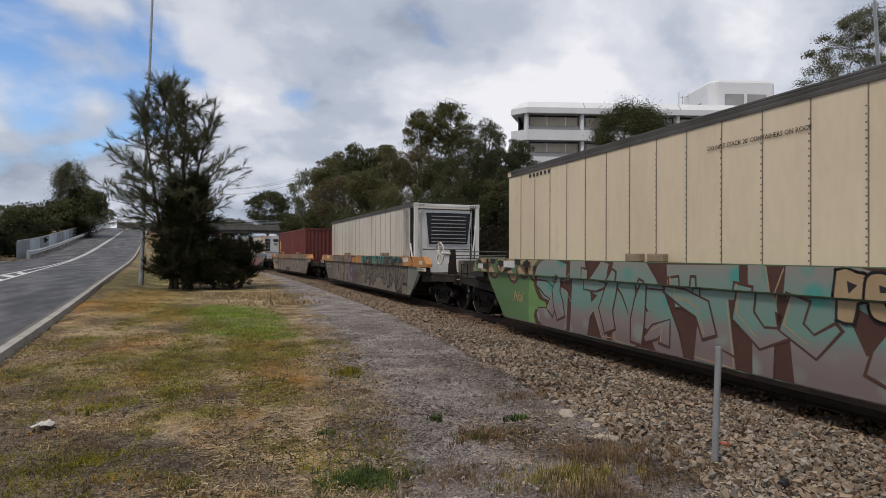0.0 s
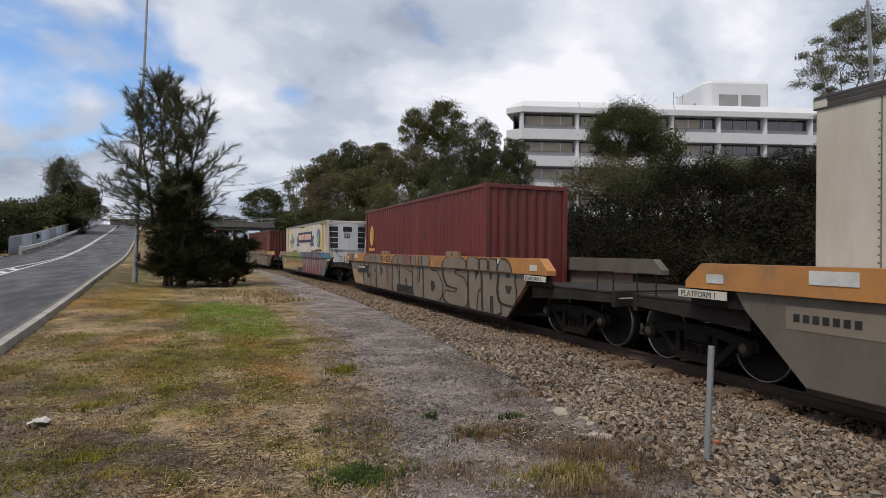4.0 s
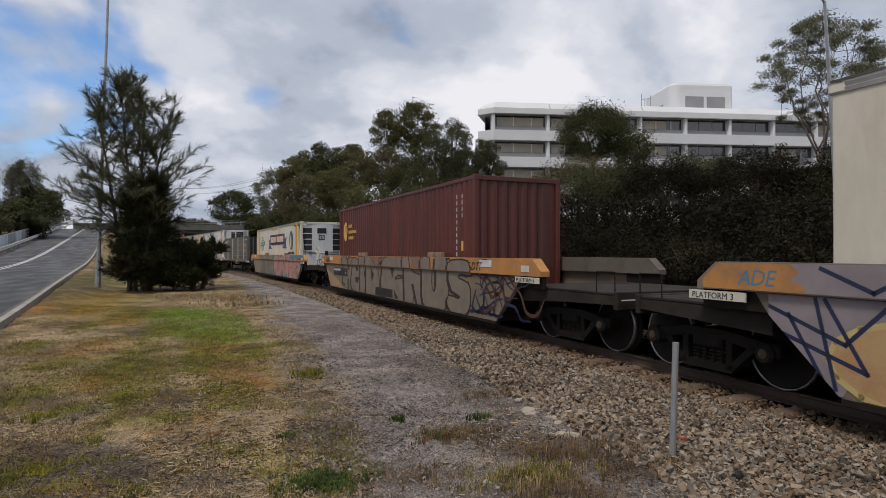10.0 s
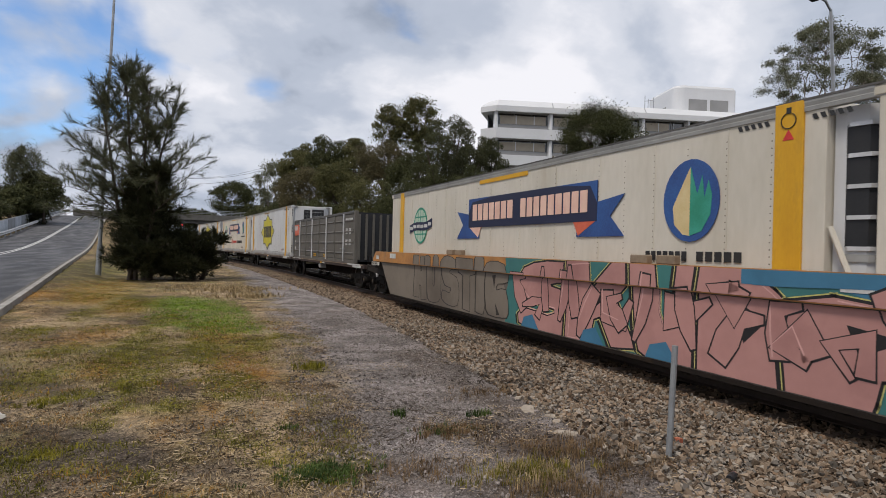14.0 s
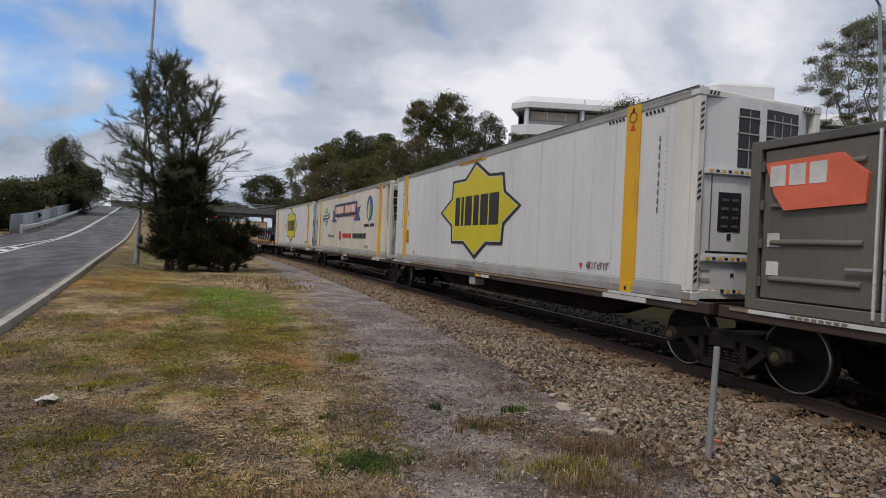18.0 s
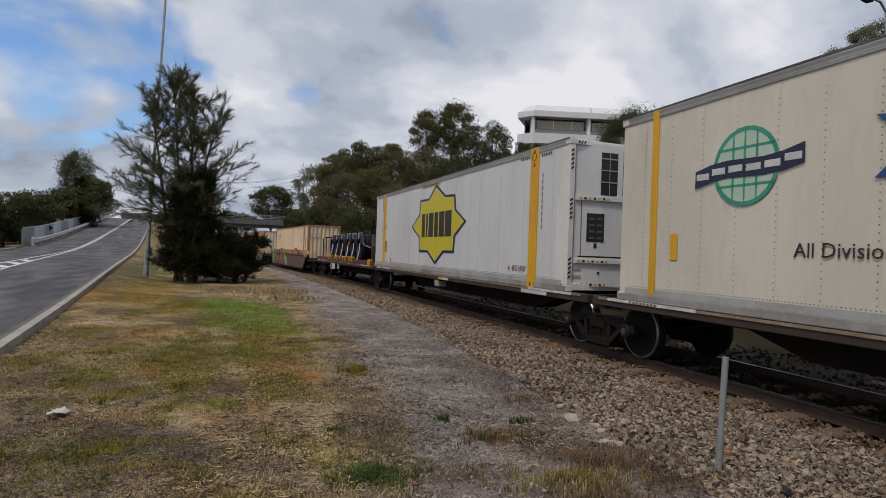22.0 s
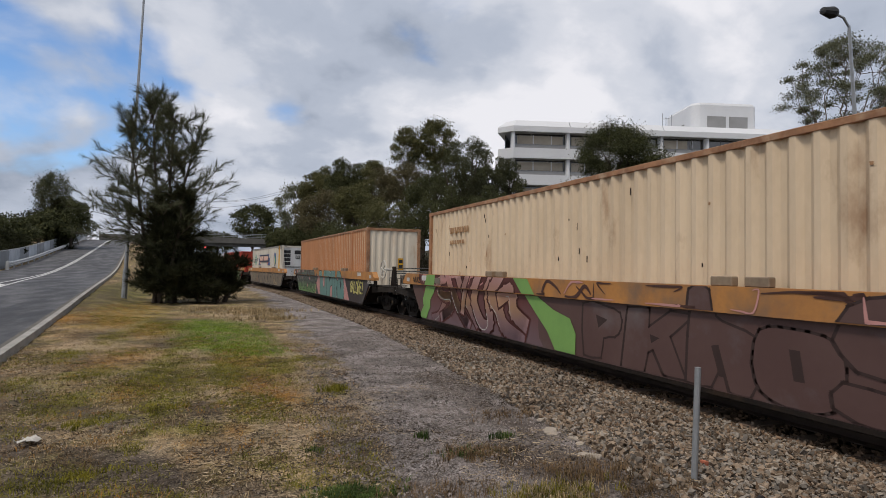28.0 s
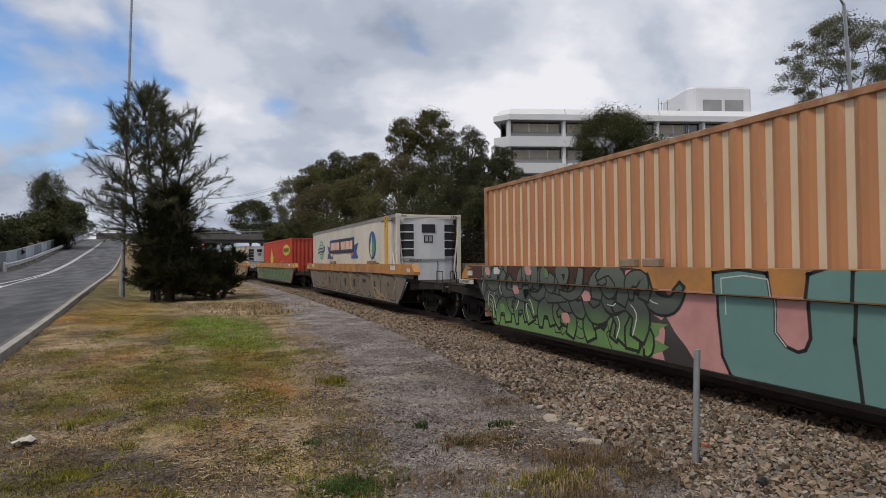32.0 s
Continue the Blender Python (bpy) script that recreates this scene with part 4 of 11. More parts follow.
def build_road():
    road = strip("road", "worn grey asphalt road climbing to a bridge", "road", lambda y: kerb_x(y) - 9.2, lambda y: kerb_x(y) - 0.42, -60, 200, 2.0, 0.0, 0.3, M["asphalt"])
    strip("gutter", "stained concrete gutter beside the road", "gutter", lambda y: kerb_x(y) - 0.42, lambda y: kerb_x(y) - 0.16, -60, 165, 2.0, 0.004, 0.3, M["kerb"])
    strip("kerb", "pale weathered concrete kerb beside the road", "kerb", lambda y: kerb_x(y) - 0.16, lambda y: kerb_x(y), -60, 165, 2.0, 0.12, 0.3, M["concrete"])
    strip("kerb", "pale weathered concrete kerb across the road", "kerb", lambda y: kerb_x(y) - 9.4, lambda y: kerb_x(y) - 9.2, -60, 60, 2.0, 0.12, 0.3, M["concrete"])
    strip("median_line", "", "", lambda y: kerb_x(y) - lane_off(y) - 0.14, lambda y: kerb_x(y) - lane_off(y), 8, 172, 2.0, 0.006, 0.004, M["road_white"], road)
    strip("median_line", "", "", lambda y: kerb_x(y) - lane_off(y) - median(y) - 0.14, lambda y: kerb_x(y) - lane_off(y) - median(y), 8, 172, 2.0, 0.006, 0.004, M["road_white"], road)
    for i in range(9):
        y = 14.0 + i * 3.1
        a, b = kerb_x(y) - lane_off(y) - 0.2, kerb_x(y + 1.5) - lane_off(y + 1.5) - median(y + 1.5) + 0.05
        z = 0.006
        q = [(a, y, road_z(y) + z), (a, y + 1.1, road_z(y + 1.1) + z), (b, y + 2.6, road_z(y + 2.6) + z), (b, y + 1.5, road_z(y + 1.5) + z)]
        part("painted_bar", Build().add(q, [(0, 1, 2, 3)]), M["road_white"], road)
    # guard rail: beam, posts, and the screen behind it
    gr = thing("guard_rail", "galvanised steel guard rail along the climbing road", "guard rail")
    ys = list(np.arange(GUARD_Y, 172, 4.0))
    for zz in (0.44, 0.64):
        part("beam", Build().path([(kerb_x(y) - 9.0, y, road_z(y) + zz) for y in ys], 0.105, 6), M["rail_pale"], gr, "pale ridged steel beam")
    part("end_post", Build().box(kerb_x(GUARD_Y) - 9.12, kerb_x(GUARD_Y) - 8.88, GUARD_Y - 0.18, GUARD_Y, road_z(GUARD_Y) - 0.2, road_z(GUARD_Y) + 0.85, 0.03), M["rail_pale"], gr, "pale end post")
    for y in ys:
        part("post", Build().box(kerb_x(y) - 9.2, kerb_x(y) - 9.08, y - 0.06, y + 0.06, road_z(y) - 0.4, road_z(y) + 0.72), M["galvanised"], gr)
    sc = thing("bridge_screen", "blue-grey panel screen beside the ramp", "screen")
    y = GUARD_Y + 1
    k = 0
    while y < 168:
        b = Build()
        x0, x1 = kerb_x(y) - 10.1, kerb_x(y + 6) - 10.1
        vs = [(x0, y, road_z(y) - 1.2), (x1, y + 5.9, road_z(y + 6) - 1.2), (x1, y + 5.9, road_z(y + 6) + 1.6), (x0, y, road_z(y) + 1.6)]
        b.add(vs + [(x - 0.08, yy, zz) for x, yy, zz in vs], [(0, 1, 2, 3), (7, 6, 5, 4), (0, 4, 5, 1), (1, 5, 6, 2), (2, 6, 7, 3), (3, 7, 4, 0)])
        part("panel", b, M["panel_blue" if k % 2 else "panel_grey"], sc)
        y += 6
        k += 1
    part("handrail", Build().path([(kerb_x(y) - 10.1, y, road_z(y) + 1.68) for y in np.arange(GUARD_Y + 1, 172, 6)], 0.05, 6), M["galvanised"], sc)
    fe = thing("wire_fence", "dark wire fence beside the road", "fence")
    for i in range(12):
        y = 20 + i * 3.4
        part("post", Build().tube((kerb_x(y) - 11.5, y, road_z(y) - 0.3), (kerb_x(y) - 11.5, y, road_z(y) + 1.35), 0.04, n=6), M["fence_dark"], fe)
    for zz in (0.4, 0.9, 1.3):
        part("wire", Build().path([(kerb_x(y) - 11.5, y, road_z(y) + zz) for y in range(20, 60, 4)], 0.012, 4), M["fence_dark"], fe)


build_road()


def build_track():
    track = thing("railway_track", "single railway track with rusty rails on pale ballast", "railway track", kind="structure")
    for side in (-1, 1):
        bd, hd = Build(), Build()
        ys = list(np.arange(-30, 20, 2.0)) + list(np.arange(20, 175, 5.0))
        for a, c in zip(ys, ys[1:]):
            xa, xc = bend(a) + side * 0.754, bend(c) + side * 0.754
            for bld, prof in ((bd, [(-0.07, -0.16), (0.07, -0.16), (0.07, -0.145), (0.012, -0.12), (0.012, -0.04), (0.036, -0.03), (0.036, -0.004), (-0.036, -0.004), (-0.036, -0.03), (-0.012, -0.04), (-0.012, -0.12), (-0.07, -0.145)]),
                              (hd, [(-0.034, -0.004), (0.034, -0.004), (0.028, 0.0), (-0.028, 0.0)])):
                n = len(prof)
                bld.add([(xa + u, a, RAIL_Z + w) for u, w in prof] + [(xc + u, c, RAIL_Z + w) for u, w in prof],
                        [(i, (i + 1) % n, n + (i + 1) % n, n + i) for i in range(n)])
        part("rail", bd, M["rail_steel"], track, "rust-brown steel rail")
        part("rail_head", hd, M["rail_top"], track, "worn shiny running surface")
    base = Build().box(-1.40, 1.40, -0.125, 0.125, -0.11, 0.11, 0.02).mesh("sleeper", M["sleeper"])
    y, n = -8.0, 0
    while y < 75:
        ob = new("sleeper", base)
        ob.parent = track
        ob.matrix_local = pose(bend(y) + random.uniform(-0.03, 0.03), y, RAIL_Z - 0.16 - 0.11 + 0.004 + random.uniform(-0.012, 0.008), 0, random.uniform(-0.4, 0.4), random.uniform(-1.5, 1.5))
        y += 0.70


build_track()

# ---- the train ----
MOVERS = []  # things that ride on the train: object, place of the wagon's middle, offset on the wagon
SPINNERS = []  # wheelsets: object, pose on the bogie


def gone(t):
    """How far the train has come, in metres, counted from 22.5 s."""
    q = t - 22.5
    return 7.112 * q - 0.0235 * q * q - 0.000571 * q ** 3


def ride(u, t, half=8.5):
    """The pose of a wagon whose middle lies at u on the train."""
    y = u - gone(t)
    a, b = bend(y - half), bend(y + half)
    yaw = -math.degrees(math.atan2(b - a, 2 * half))
    return pose((a + b) / 2, y, RAIL_Z, 0, 0, yaw)


def rides(ob, u, off=None):
    MOVERS.append((ob, u, off or Matrix()))
    ob.matrix_world = ride(u, 0.0) @ (off or Matrix())
    return ob


def wheel_mesh():
    bd = Build()
    for s in (-1, 1):
        prof = [(0.06, 0.06), (0.09, 0.05), (0.12, 0.035), (0.30, 0.02), (0.36, 0.045), (0.40, 0.065), (0.455, 0.065), (0.46, 0.0), (0.465, -0.045), (0.495, -0.055), (0.495, -0.075), (0.40, -0.075), (0.36, -0.04), (0.12, -0.045), (0.06, -0.06)]
        bd.lathe([(r, h * s) for r, h in prof], (0.755 * s, 0, 0), (1, 0, 0), 28)
    bd.tube((-1.0, 0, 0), (1.0, 0, 0), 0.075, n=10)
    return bd.mesh("wheelset", M["wheel_steel"], True)


def tread_mesh():
    bd = Build().ring((-0.792, 0, 0), (1, 0, 0), 0.440, 0.463, 0.075, 28)
    return bd.mesh("tyre", M["tyre_steel"], True)


WHEEL, TREAD = wheel_mesh(), tread_mesh()
CAP = Build().lathe([(0.0, -0.012), (0.058, -0.010), (0.064, 0.004), (0.064, 0.03)], (0, 0, 0), (1, 0, 0), 12).mesh("bearing_cap", M["brass_rust"])


def bogie_frame():
    """A cast three-piece bogie side, both sides, with springs and bolster."""
    bd = Build()
    for s in (-1, 1):
        x = 1.02 * s
        w = 0.07
        top = [(-1.05, 0.52), (-0.78, 0.60), (-0.30, 0.66), (0.30, 0.66), (0.78, 0.60), (1.05, 0.52), (1.05, 0.42), (0.72, 0.46), (0.28, 0.54), (-0.28, 0.54), (-0.72, 0.46), (-1.05, 0.42)]
        bd.prism(top, "x", x - w, x + w)
        bd.prism([(-0.80, 0.50), (-0.66, 0.50), (-0.30, 0.16), (-0.42, 0.16)], "x", x - w, x + w)
        bd.prism([(0.80, 0.50), (0.66, 0.50), (0.30, 0.16), (0.42, 0.16)], "x", x - w, x + w)
        bd.prism([(-0.45, 0.22), (0.45, 0.22), (0.40, 0.12), (-0.40, 0.12)], "x", x - w, x + w)
        for k in (-0.36, 0.36):
            bd.box(x - w, x + w, k - 0.05, k + 0.05, 0.2, 0.56, 0.01)
        for k in (-0.915, 0.915):
            bd.lathe([(0.0, -0.10), (0.10, -0.10), (0.13, -0.06), (0.13, 0.12), (0.10, 0.15), (0.0, 0.15)], (x, k, 0.46), (s, 0, 0), 14)
            bd.box(x - 0.09, x + 0.09, k - 0.17, k + 0.17, 0.40, 0.58, 0.03)
    bd.box(-1.1, 1.1, -0.24, 0.24, 0.40, 0.62, 0.03)
    return bd.mesh("bogie_frame", M["oily_black"])


def spring_nest():
    bd = Build()
    for k in (-0.2, -0.067, 0.067, 0.2):
        bd.tube((0, k, 0.22), (0, k, 0.45), 0.03, n=6)
        for i in range(5):
            bd.ring((0, k, 0.24 + i * 0.045), (0, 0, 1), 0.028, 0.062, 0.024, 10)
    bd.box(-0.06, 0.06, -0.26, 0.26, 0.20, 0.225)
    return bd.mesh("spring_nest", M["rust_dark"])


BOGIE, SPRINGS = bogie_frame(), spring_nest()


def bogie(wagon, y):
    f = new("bogie", BOGIE)
    f.parent = wagon
    f.matrix_local = pose(0, y, 0)
    f["label"] = "black cast steel bogie with coil springs"
    for s in (-1, 1):
        sp = new("spring_nest", SPRINGS)
        sp.parent = f
        sp.matrix_local = pose(1.02 * s, 0, 0)
    for k in (-0.915, 0.915):
        w = new("wheelset", WHEEL)
        w.parent = f
        SPINNERS.append((w, k))
        w.matrix_local = pose(0, k, 0.46)
    for k in (-0.915, 0.915):
        cap = new("bearing_cap", CAP)
        cap.parent = f
        cap.matrix_local = pose(-1.17, k, 0.46)
        cap["label"] = "rusty yellow bearing end cap"
        tr = new("wheel_rim", TREAD)
        tr.parent = f
        tr.matrix_local = pose(0, k, 0.46)
        tr["label"] = "bright polished wheel rim"
    return f


# --- well wagons: 21.85 m from platform to platform; the side is 18.2 m long, the well hangs between the bogies
WELL_HALF = 9.1
NEAR = -1.47


def well_side(s):
    """The tall side plate of the well, with slanted ends."""
    bd = Build()
    x0, x1 = (NEAR, NEAR + 0.03) if s < 0 else (-NEAR - 0.03, -NEAR)
    h = WELL_HALF
    bd.prism([(-h + 0.75, 1.26), (-h + 0.95, 0.98), (-h + 1.75, 0.22), (h - 1.75, 0.22), (h - 0.95, 0.98), (h - 0.75, 1.26)], "x", x0, x1)
    return bd


def well_wagon(u0, label, side_mat, sill_mat, front_gear=0.0, plate="", tall_end=False):
    """A platform of an articulated well wagon; u0 is the place of the label plate at its front."""
    u = u0 + WELL_HALF - 0.1
    w = thing("well_wagon", label, "freight wagon", group="wagons of the train")
    h = WELL_HALF
    near = part("well_side", well_side(-1), side_mat, w)
    part("well_side", well_side(1), side_mat, w)
    # folded lower lip and floor
    part("well_floor", Build().box(NEAR + 0.03, -NEAR - 0.03, -h + 1.8, h - 1.8, 0.22, 0.30), M["rust_dark"], w)
    part("bottom_flange", Build().box(NEAR - 0.012, NEAR + 0.10, -h + 1.76, h - 1.76, 0.16, 0.218), M["rust_dark"], w)
    for s in (-1, 1):
        a = NEAR - 0.06 if s < 0 else -NEAR - 0.14
        top = Build()
        prof = [(-h + 0.0, 1.22), (-h + 0.0, 1.32), (-h + 0.28, 1.555), (h - 0.28, 1.555), (h, 1.32), (h, 1.22)]
        top.prism(prof, "x", a, a + 0.20)
        # far sill coloured grey to stand for its shaded inner face
        part("top_sill", top, sill_mat if s < 0 else M["wagon_grey"], w)
    # end decks over the bogies: plate, edge channels, head stock, draw gear
    for e in (-1, 1):
        out = max(1.75, front_gear + 0.12) if e < 0 else 1.25
        dk = Build().box(-1.32, 1.32, *sorted((e * (h - 1.0), e * (h + out))), 0.985, 1.03, 0.01)
        part("end_deck", dk, M["deck_dark"], w)
        for s in (-1, 1):
            part("deck_channel", Build().prism([(e * (h - 0.9), 0.72), (e * (h + 0.5), 0.80), (e * (h + out), 0.84), (e * (h + out), 0.98), (e * (h - 0.9), 0.98)], "x", *sorted((s * 1.34, s * 1.22))), M["deck_dark"], w)
        part("head_stock", Build().box(-1.36, 1.36, *sorted((e * (h + out), e * (h + out + 0.10))), 0.76, 1.05, 0.015), M["deck_dark"], w)
        part("draw_gear", Build().box(-0.22, 0.22, *sorted((e * (h + out - 0.5), e * (h + out + 0.30))), 0.62, 0.86, 0.03), M["rust_dark"], w)
        part("centre_beam", Build().box(-0.36, 0.36, *sorted((e * (h - 1.2), e * (h + out - 0.1))), 0.66, 0.975, 0.02), M["oily_black"], w)
        part("release_lever", Build().path([(-1.3, e * (h + out + 0.14), 0.92), (-0.5, e * (h + out + 0.16), 0.92), (-0.25, e * (h + out + 0.22), 0.80)], 0.014, 5), M["dull_rail"], w)
        part("brake_hose", Build().path([(0.38, e * (h + out + 0.1), 0.74), (0.40, e * (h + out + 0.24), 0.58), (0.36, e * (h + out + 0.36), 0.50)], 0.026, 6), M["oily_black"], w)
        for s in (-1, 1):
            part("grab_iron", Build().path([(s * 1.33, e * (h + out + 0.02), 1.05), (s * 1.33, e * (h + out + 0.02), 1.36), (s * 1.33, e * (h + out - 0.42), 1.36), (s * 1.33, e * (h + out - 0.42), 1.03)], 0.012, 5), M["rust_dark"], w)
        part("end_wall", Build().prism([(e * (h - 0.9), 1.0), (e * (h - 1.7), 0.3), (e * (h - 1.64), 0.3), (e * (h - 0.84), 1.0)], "x", -1.4, 1.4), M["rust_dark"], w)
        for s in (-1, 1):
            x = 1.46 * s
            cor = Build().box(min(x, x - 0.08 * s), max(x, x - 0.08 * s), *sorted((e * (h - 1.0), e * (h - 0.02))), 0.98, 1.215, 0.01)
            part("corner_plate", cor, M["oily_black"], w, "black corner plate carrying the platform label")
    bogie(w, -h - 0.28)
    bogie(w, h + 0.28)
    # brackets on the sill
    for k in (-0.45, 0.28):
        for d in (-0.26, 0.26):
            y = k * h + d
            part("bracket", Build().box(NEAR - 0.02, NEAR + 0.10, y - 0.17, y + 0.17, 1.555, 1.68, 0.012), M["bracket_tan"], w, "dusty tan stacking bracket")
    for e in (-1, 1):
        y = -(h - 0.45) if e < 0 else h - 0.30
        part("label_plate", Build().box(NEAR - 0.075, NEAR - 0.062, y - 0.42, y + 0.42, 1.09, 1.20), M["white_dirty" if plate else "black_paint"], w)
        part("reflector", Build().box(NEAR - 0.068, NEAR - 0.061, e * (h - 2.1) - 0.27, e * (h - 2.1) + 0.27, 1.36, 1.51), M["strap_white"], w)
        part("reflector", Build().box(NEAR - 0.068, NEAR - 0.061, e * (h - 0.52) - 0.14, e * (h - 0.52) + 0.14, 1.30, 1.42), M["strap_white"], w)
        if plate:
            letter_part("lettering", plate, 0.11, M["black_paint"], w, NEAR - 0.078, y + 0.37, 1.105)
    if front_gear:
        y = -h - front_gear
        for s in (-1, 1):
            hw = Build().ring((s * 1.40, y, 1.66), (1, 0, 0), 0.315, 0.345, 0.03, 30)
            for i in range(6):
                a = i * math.pi / 3 + 0.3
                hw.tube((s * 1.42, y, 1.66), (s * 1.40, y + math.cos(a) * 0.33, 1.66 + math.sin(a) * 0.33), 0.022, 0.014, 6)
            hw.tube((s * 1.44, y, 1.66), (s * 1.05, y, 1.66), 0.05, 0.035, 10)
            part("hand_wheel", hw, M["white_dirty"], w, "white six-spoked hand-brake wheel")
            part("wheel_stand", Build().prism([(y - 0.22, 1.03), (y + 0.22, 1.03), (y + 0.10, 1.78), (y - 0.10, 1.78)], "x", *sorted((s * 1.02, s * 0.92))), M["rust_dark"], w)
        for z in (1.52, 1.60, 1.72):
            part("cross_rail", Build().tube((-0.95, y + 0.05, z), (0.95, y + 0.05, z), 0.018, n=6), M["dark_rail"], w)
        part("brake_cabinet", Build().box(-0.55, 0.1, y + 0.15, y + 0.55, 1.03, 1.46, 0.03), M["wagon_grey"], w)
        tank = Build().lathe([(0, -0.5), (0.16, -0.5), (0.20, -0.44), (0.20, 0.44), (0.16, 0.5), (0, 0.5)], (0.5, y + 0.9, 1.24), (1, 0, 0), 16)
        part("air_tank", tank, M["rust_dark"], w)
    rides(w, u)
    return w


# --- containers; a box stands with its base at z = 0, its near side at x = -1.22, y from -len/2 to len/2
def corrugated(length, hgt, base, posts, end_mat=None, ridge=None, name="freight_container", label="", pitch=0.28, u=0.0, z=0.4, depth=0.036):
    """A steel shipping container with trapezoid corrugated walls."""
    c = thing(name, label, "shipping container", group="containers on the train")
    hx, hy = 1.22, length / 2
    fr = Build()
    for x in (-1, 1):
        for y in (-1, 1):
            fr.box(*sorted((x * hx, x * (hx - 0.13))), *sorted((y * hy, y * (hy - 0.15))), 0, hgt, 0.012)
            for zz in (0, hgt - 0.12):
                fr.box(*sorted((x * (hx + 0.004), x * (hx - 0.165))), *sorted((y * (hy + 0.004), y * (hy - 0.18))), zz - 0.003, zz + 0.122, 0.01)
        fr.box(*sorted((x * hx, x * (hx - 0.06))), -hy, hy, hgt - 0.10, hgt - 0.01, 0.008)
        fr.box(*sorted((x * hx, x * (hx - 0.08))), -hy, hy, 0.02, 0.16, 0.008)
    for y in (-1, 1):
        fr.box(-hx, hx, *sorted((y * hy, y * (hy - 0.08))), hgt - 0.12, hgt - 0.01, 0.008)
        fr.box(-hx, hx, *sorted((y * hy, y * (hy - 0.08))), 0.0, 0.15, 0.008)
    part("frame", fr, posts, c)

    def wave(a, b, d):
        pts, s = [], a
        while s < b - pitch:
            pts += [(s, 0), (s + pitch * 0.26, 0), (s + pitch * 0.50, d), (s + pitch * 0.76, d)]
            s += pitch
        return pts + [(b, 0)]
    pts = wave(-hy + 0.15, hy - 0.15, depth)
    for s in (-1, 1):
        bd = Build()
        vs = [(s * (hx - 0.012 - depth + dd), y, zz) for y, dd in pts for zz in (0.14, hgt - 0.09)]
        bd.add(vs, [(2 * i, 2 * i + 1, 2 * i + 3, 2 * i + 2) for i in range(len(pts) - 1)])
        part("side_wall", bd, base, c)
        if ridge:
            strip_mesh = None
            xx = s * (hx - 0.010 - depth)
            for (y0, d0), (y1, d1) in zip(pts, pts[1:]):
                if d0 == 0 and d1 == 0:
                    if strip_mesh is None:
                        hw = (y1 - y0) / 2 + 0.004
                        strip_mesh = Build().box(-0.001, 0.001, -hw, hw, 0.16, hgt - 0.10).mesh("pale_rib", ridge)
                    rb = new("pale_rib", strip_mesh)
                    rb.parent = c
                    rb.matrix_local = pose(xx, (y0 + y1) / 2, 0)
    pts = wave(-hx + 0.12, hx - 0.12, depth)
    for e in (-1, 1):
        bd = Build()
        vs = [(x, e * (hy - 0.02 - depth + dd), zz) for x, dd in pts for zz in (0.14, hgt - 0.11)]
        bd.add(vs, [(2 * i, 2 * i + 1, 2 * i + 3, 2 * i + 2) for i in range(len(pts) - 1)])
        part("end_wall", bd, end_mat or base, c)
    part("roof", Build().box(-hx + 0.02, hx - 0.02, -hy + 0.02, hy - 0.02, hgt - 0.05, hgt - 0.02), base, c)
    part("floor", Build().box(-hx + 0.05, hx - 0.05, -hy + 0.05, hy - 0.05, 0.05, 0.14), M["rust_dark"], c)
    return c


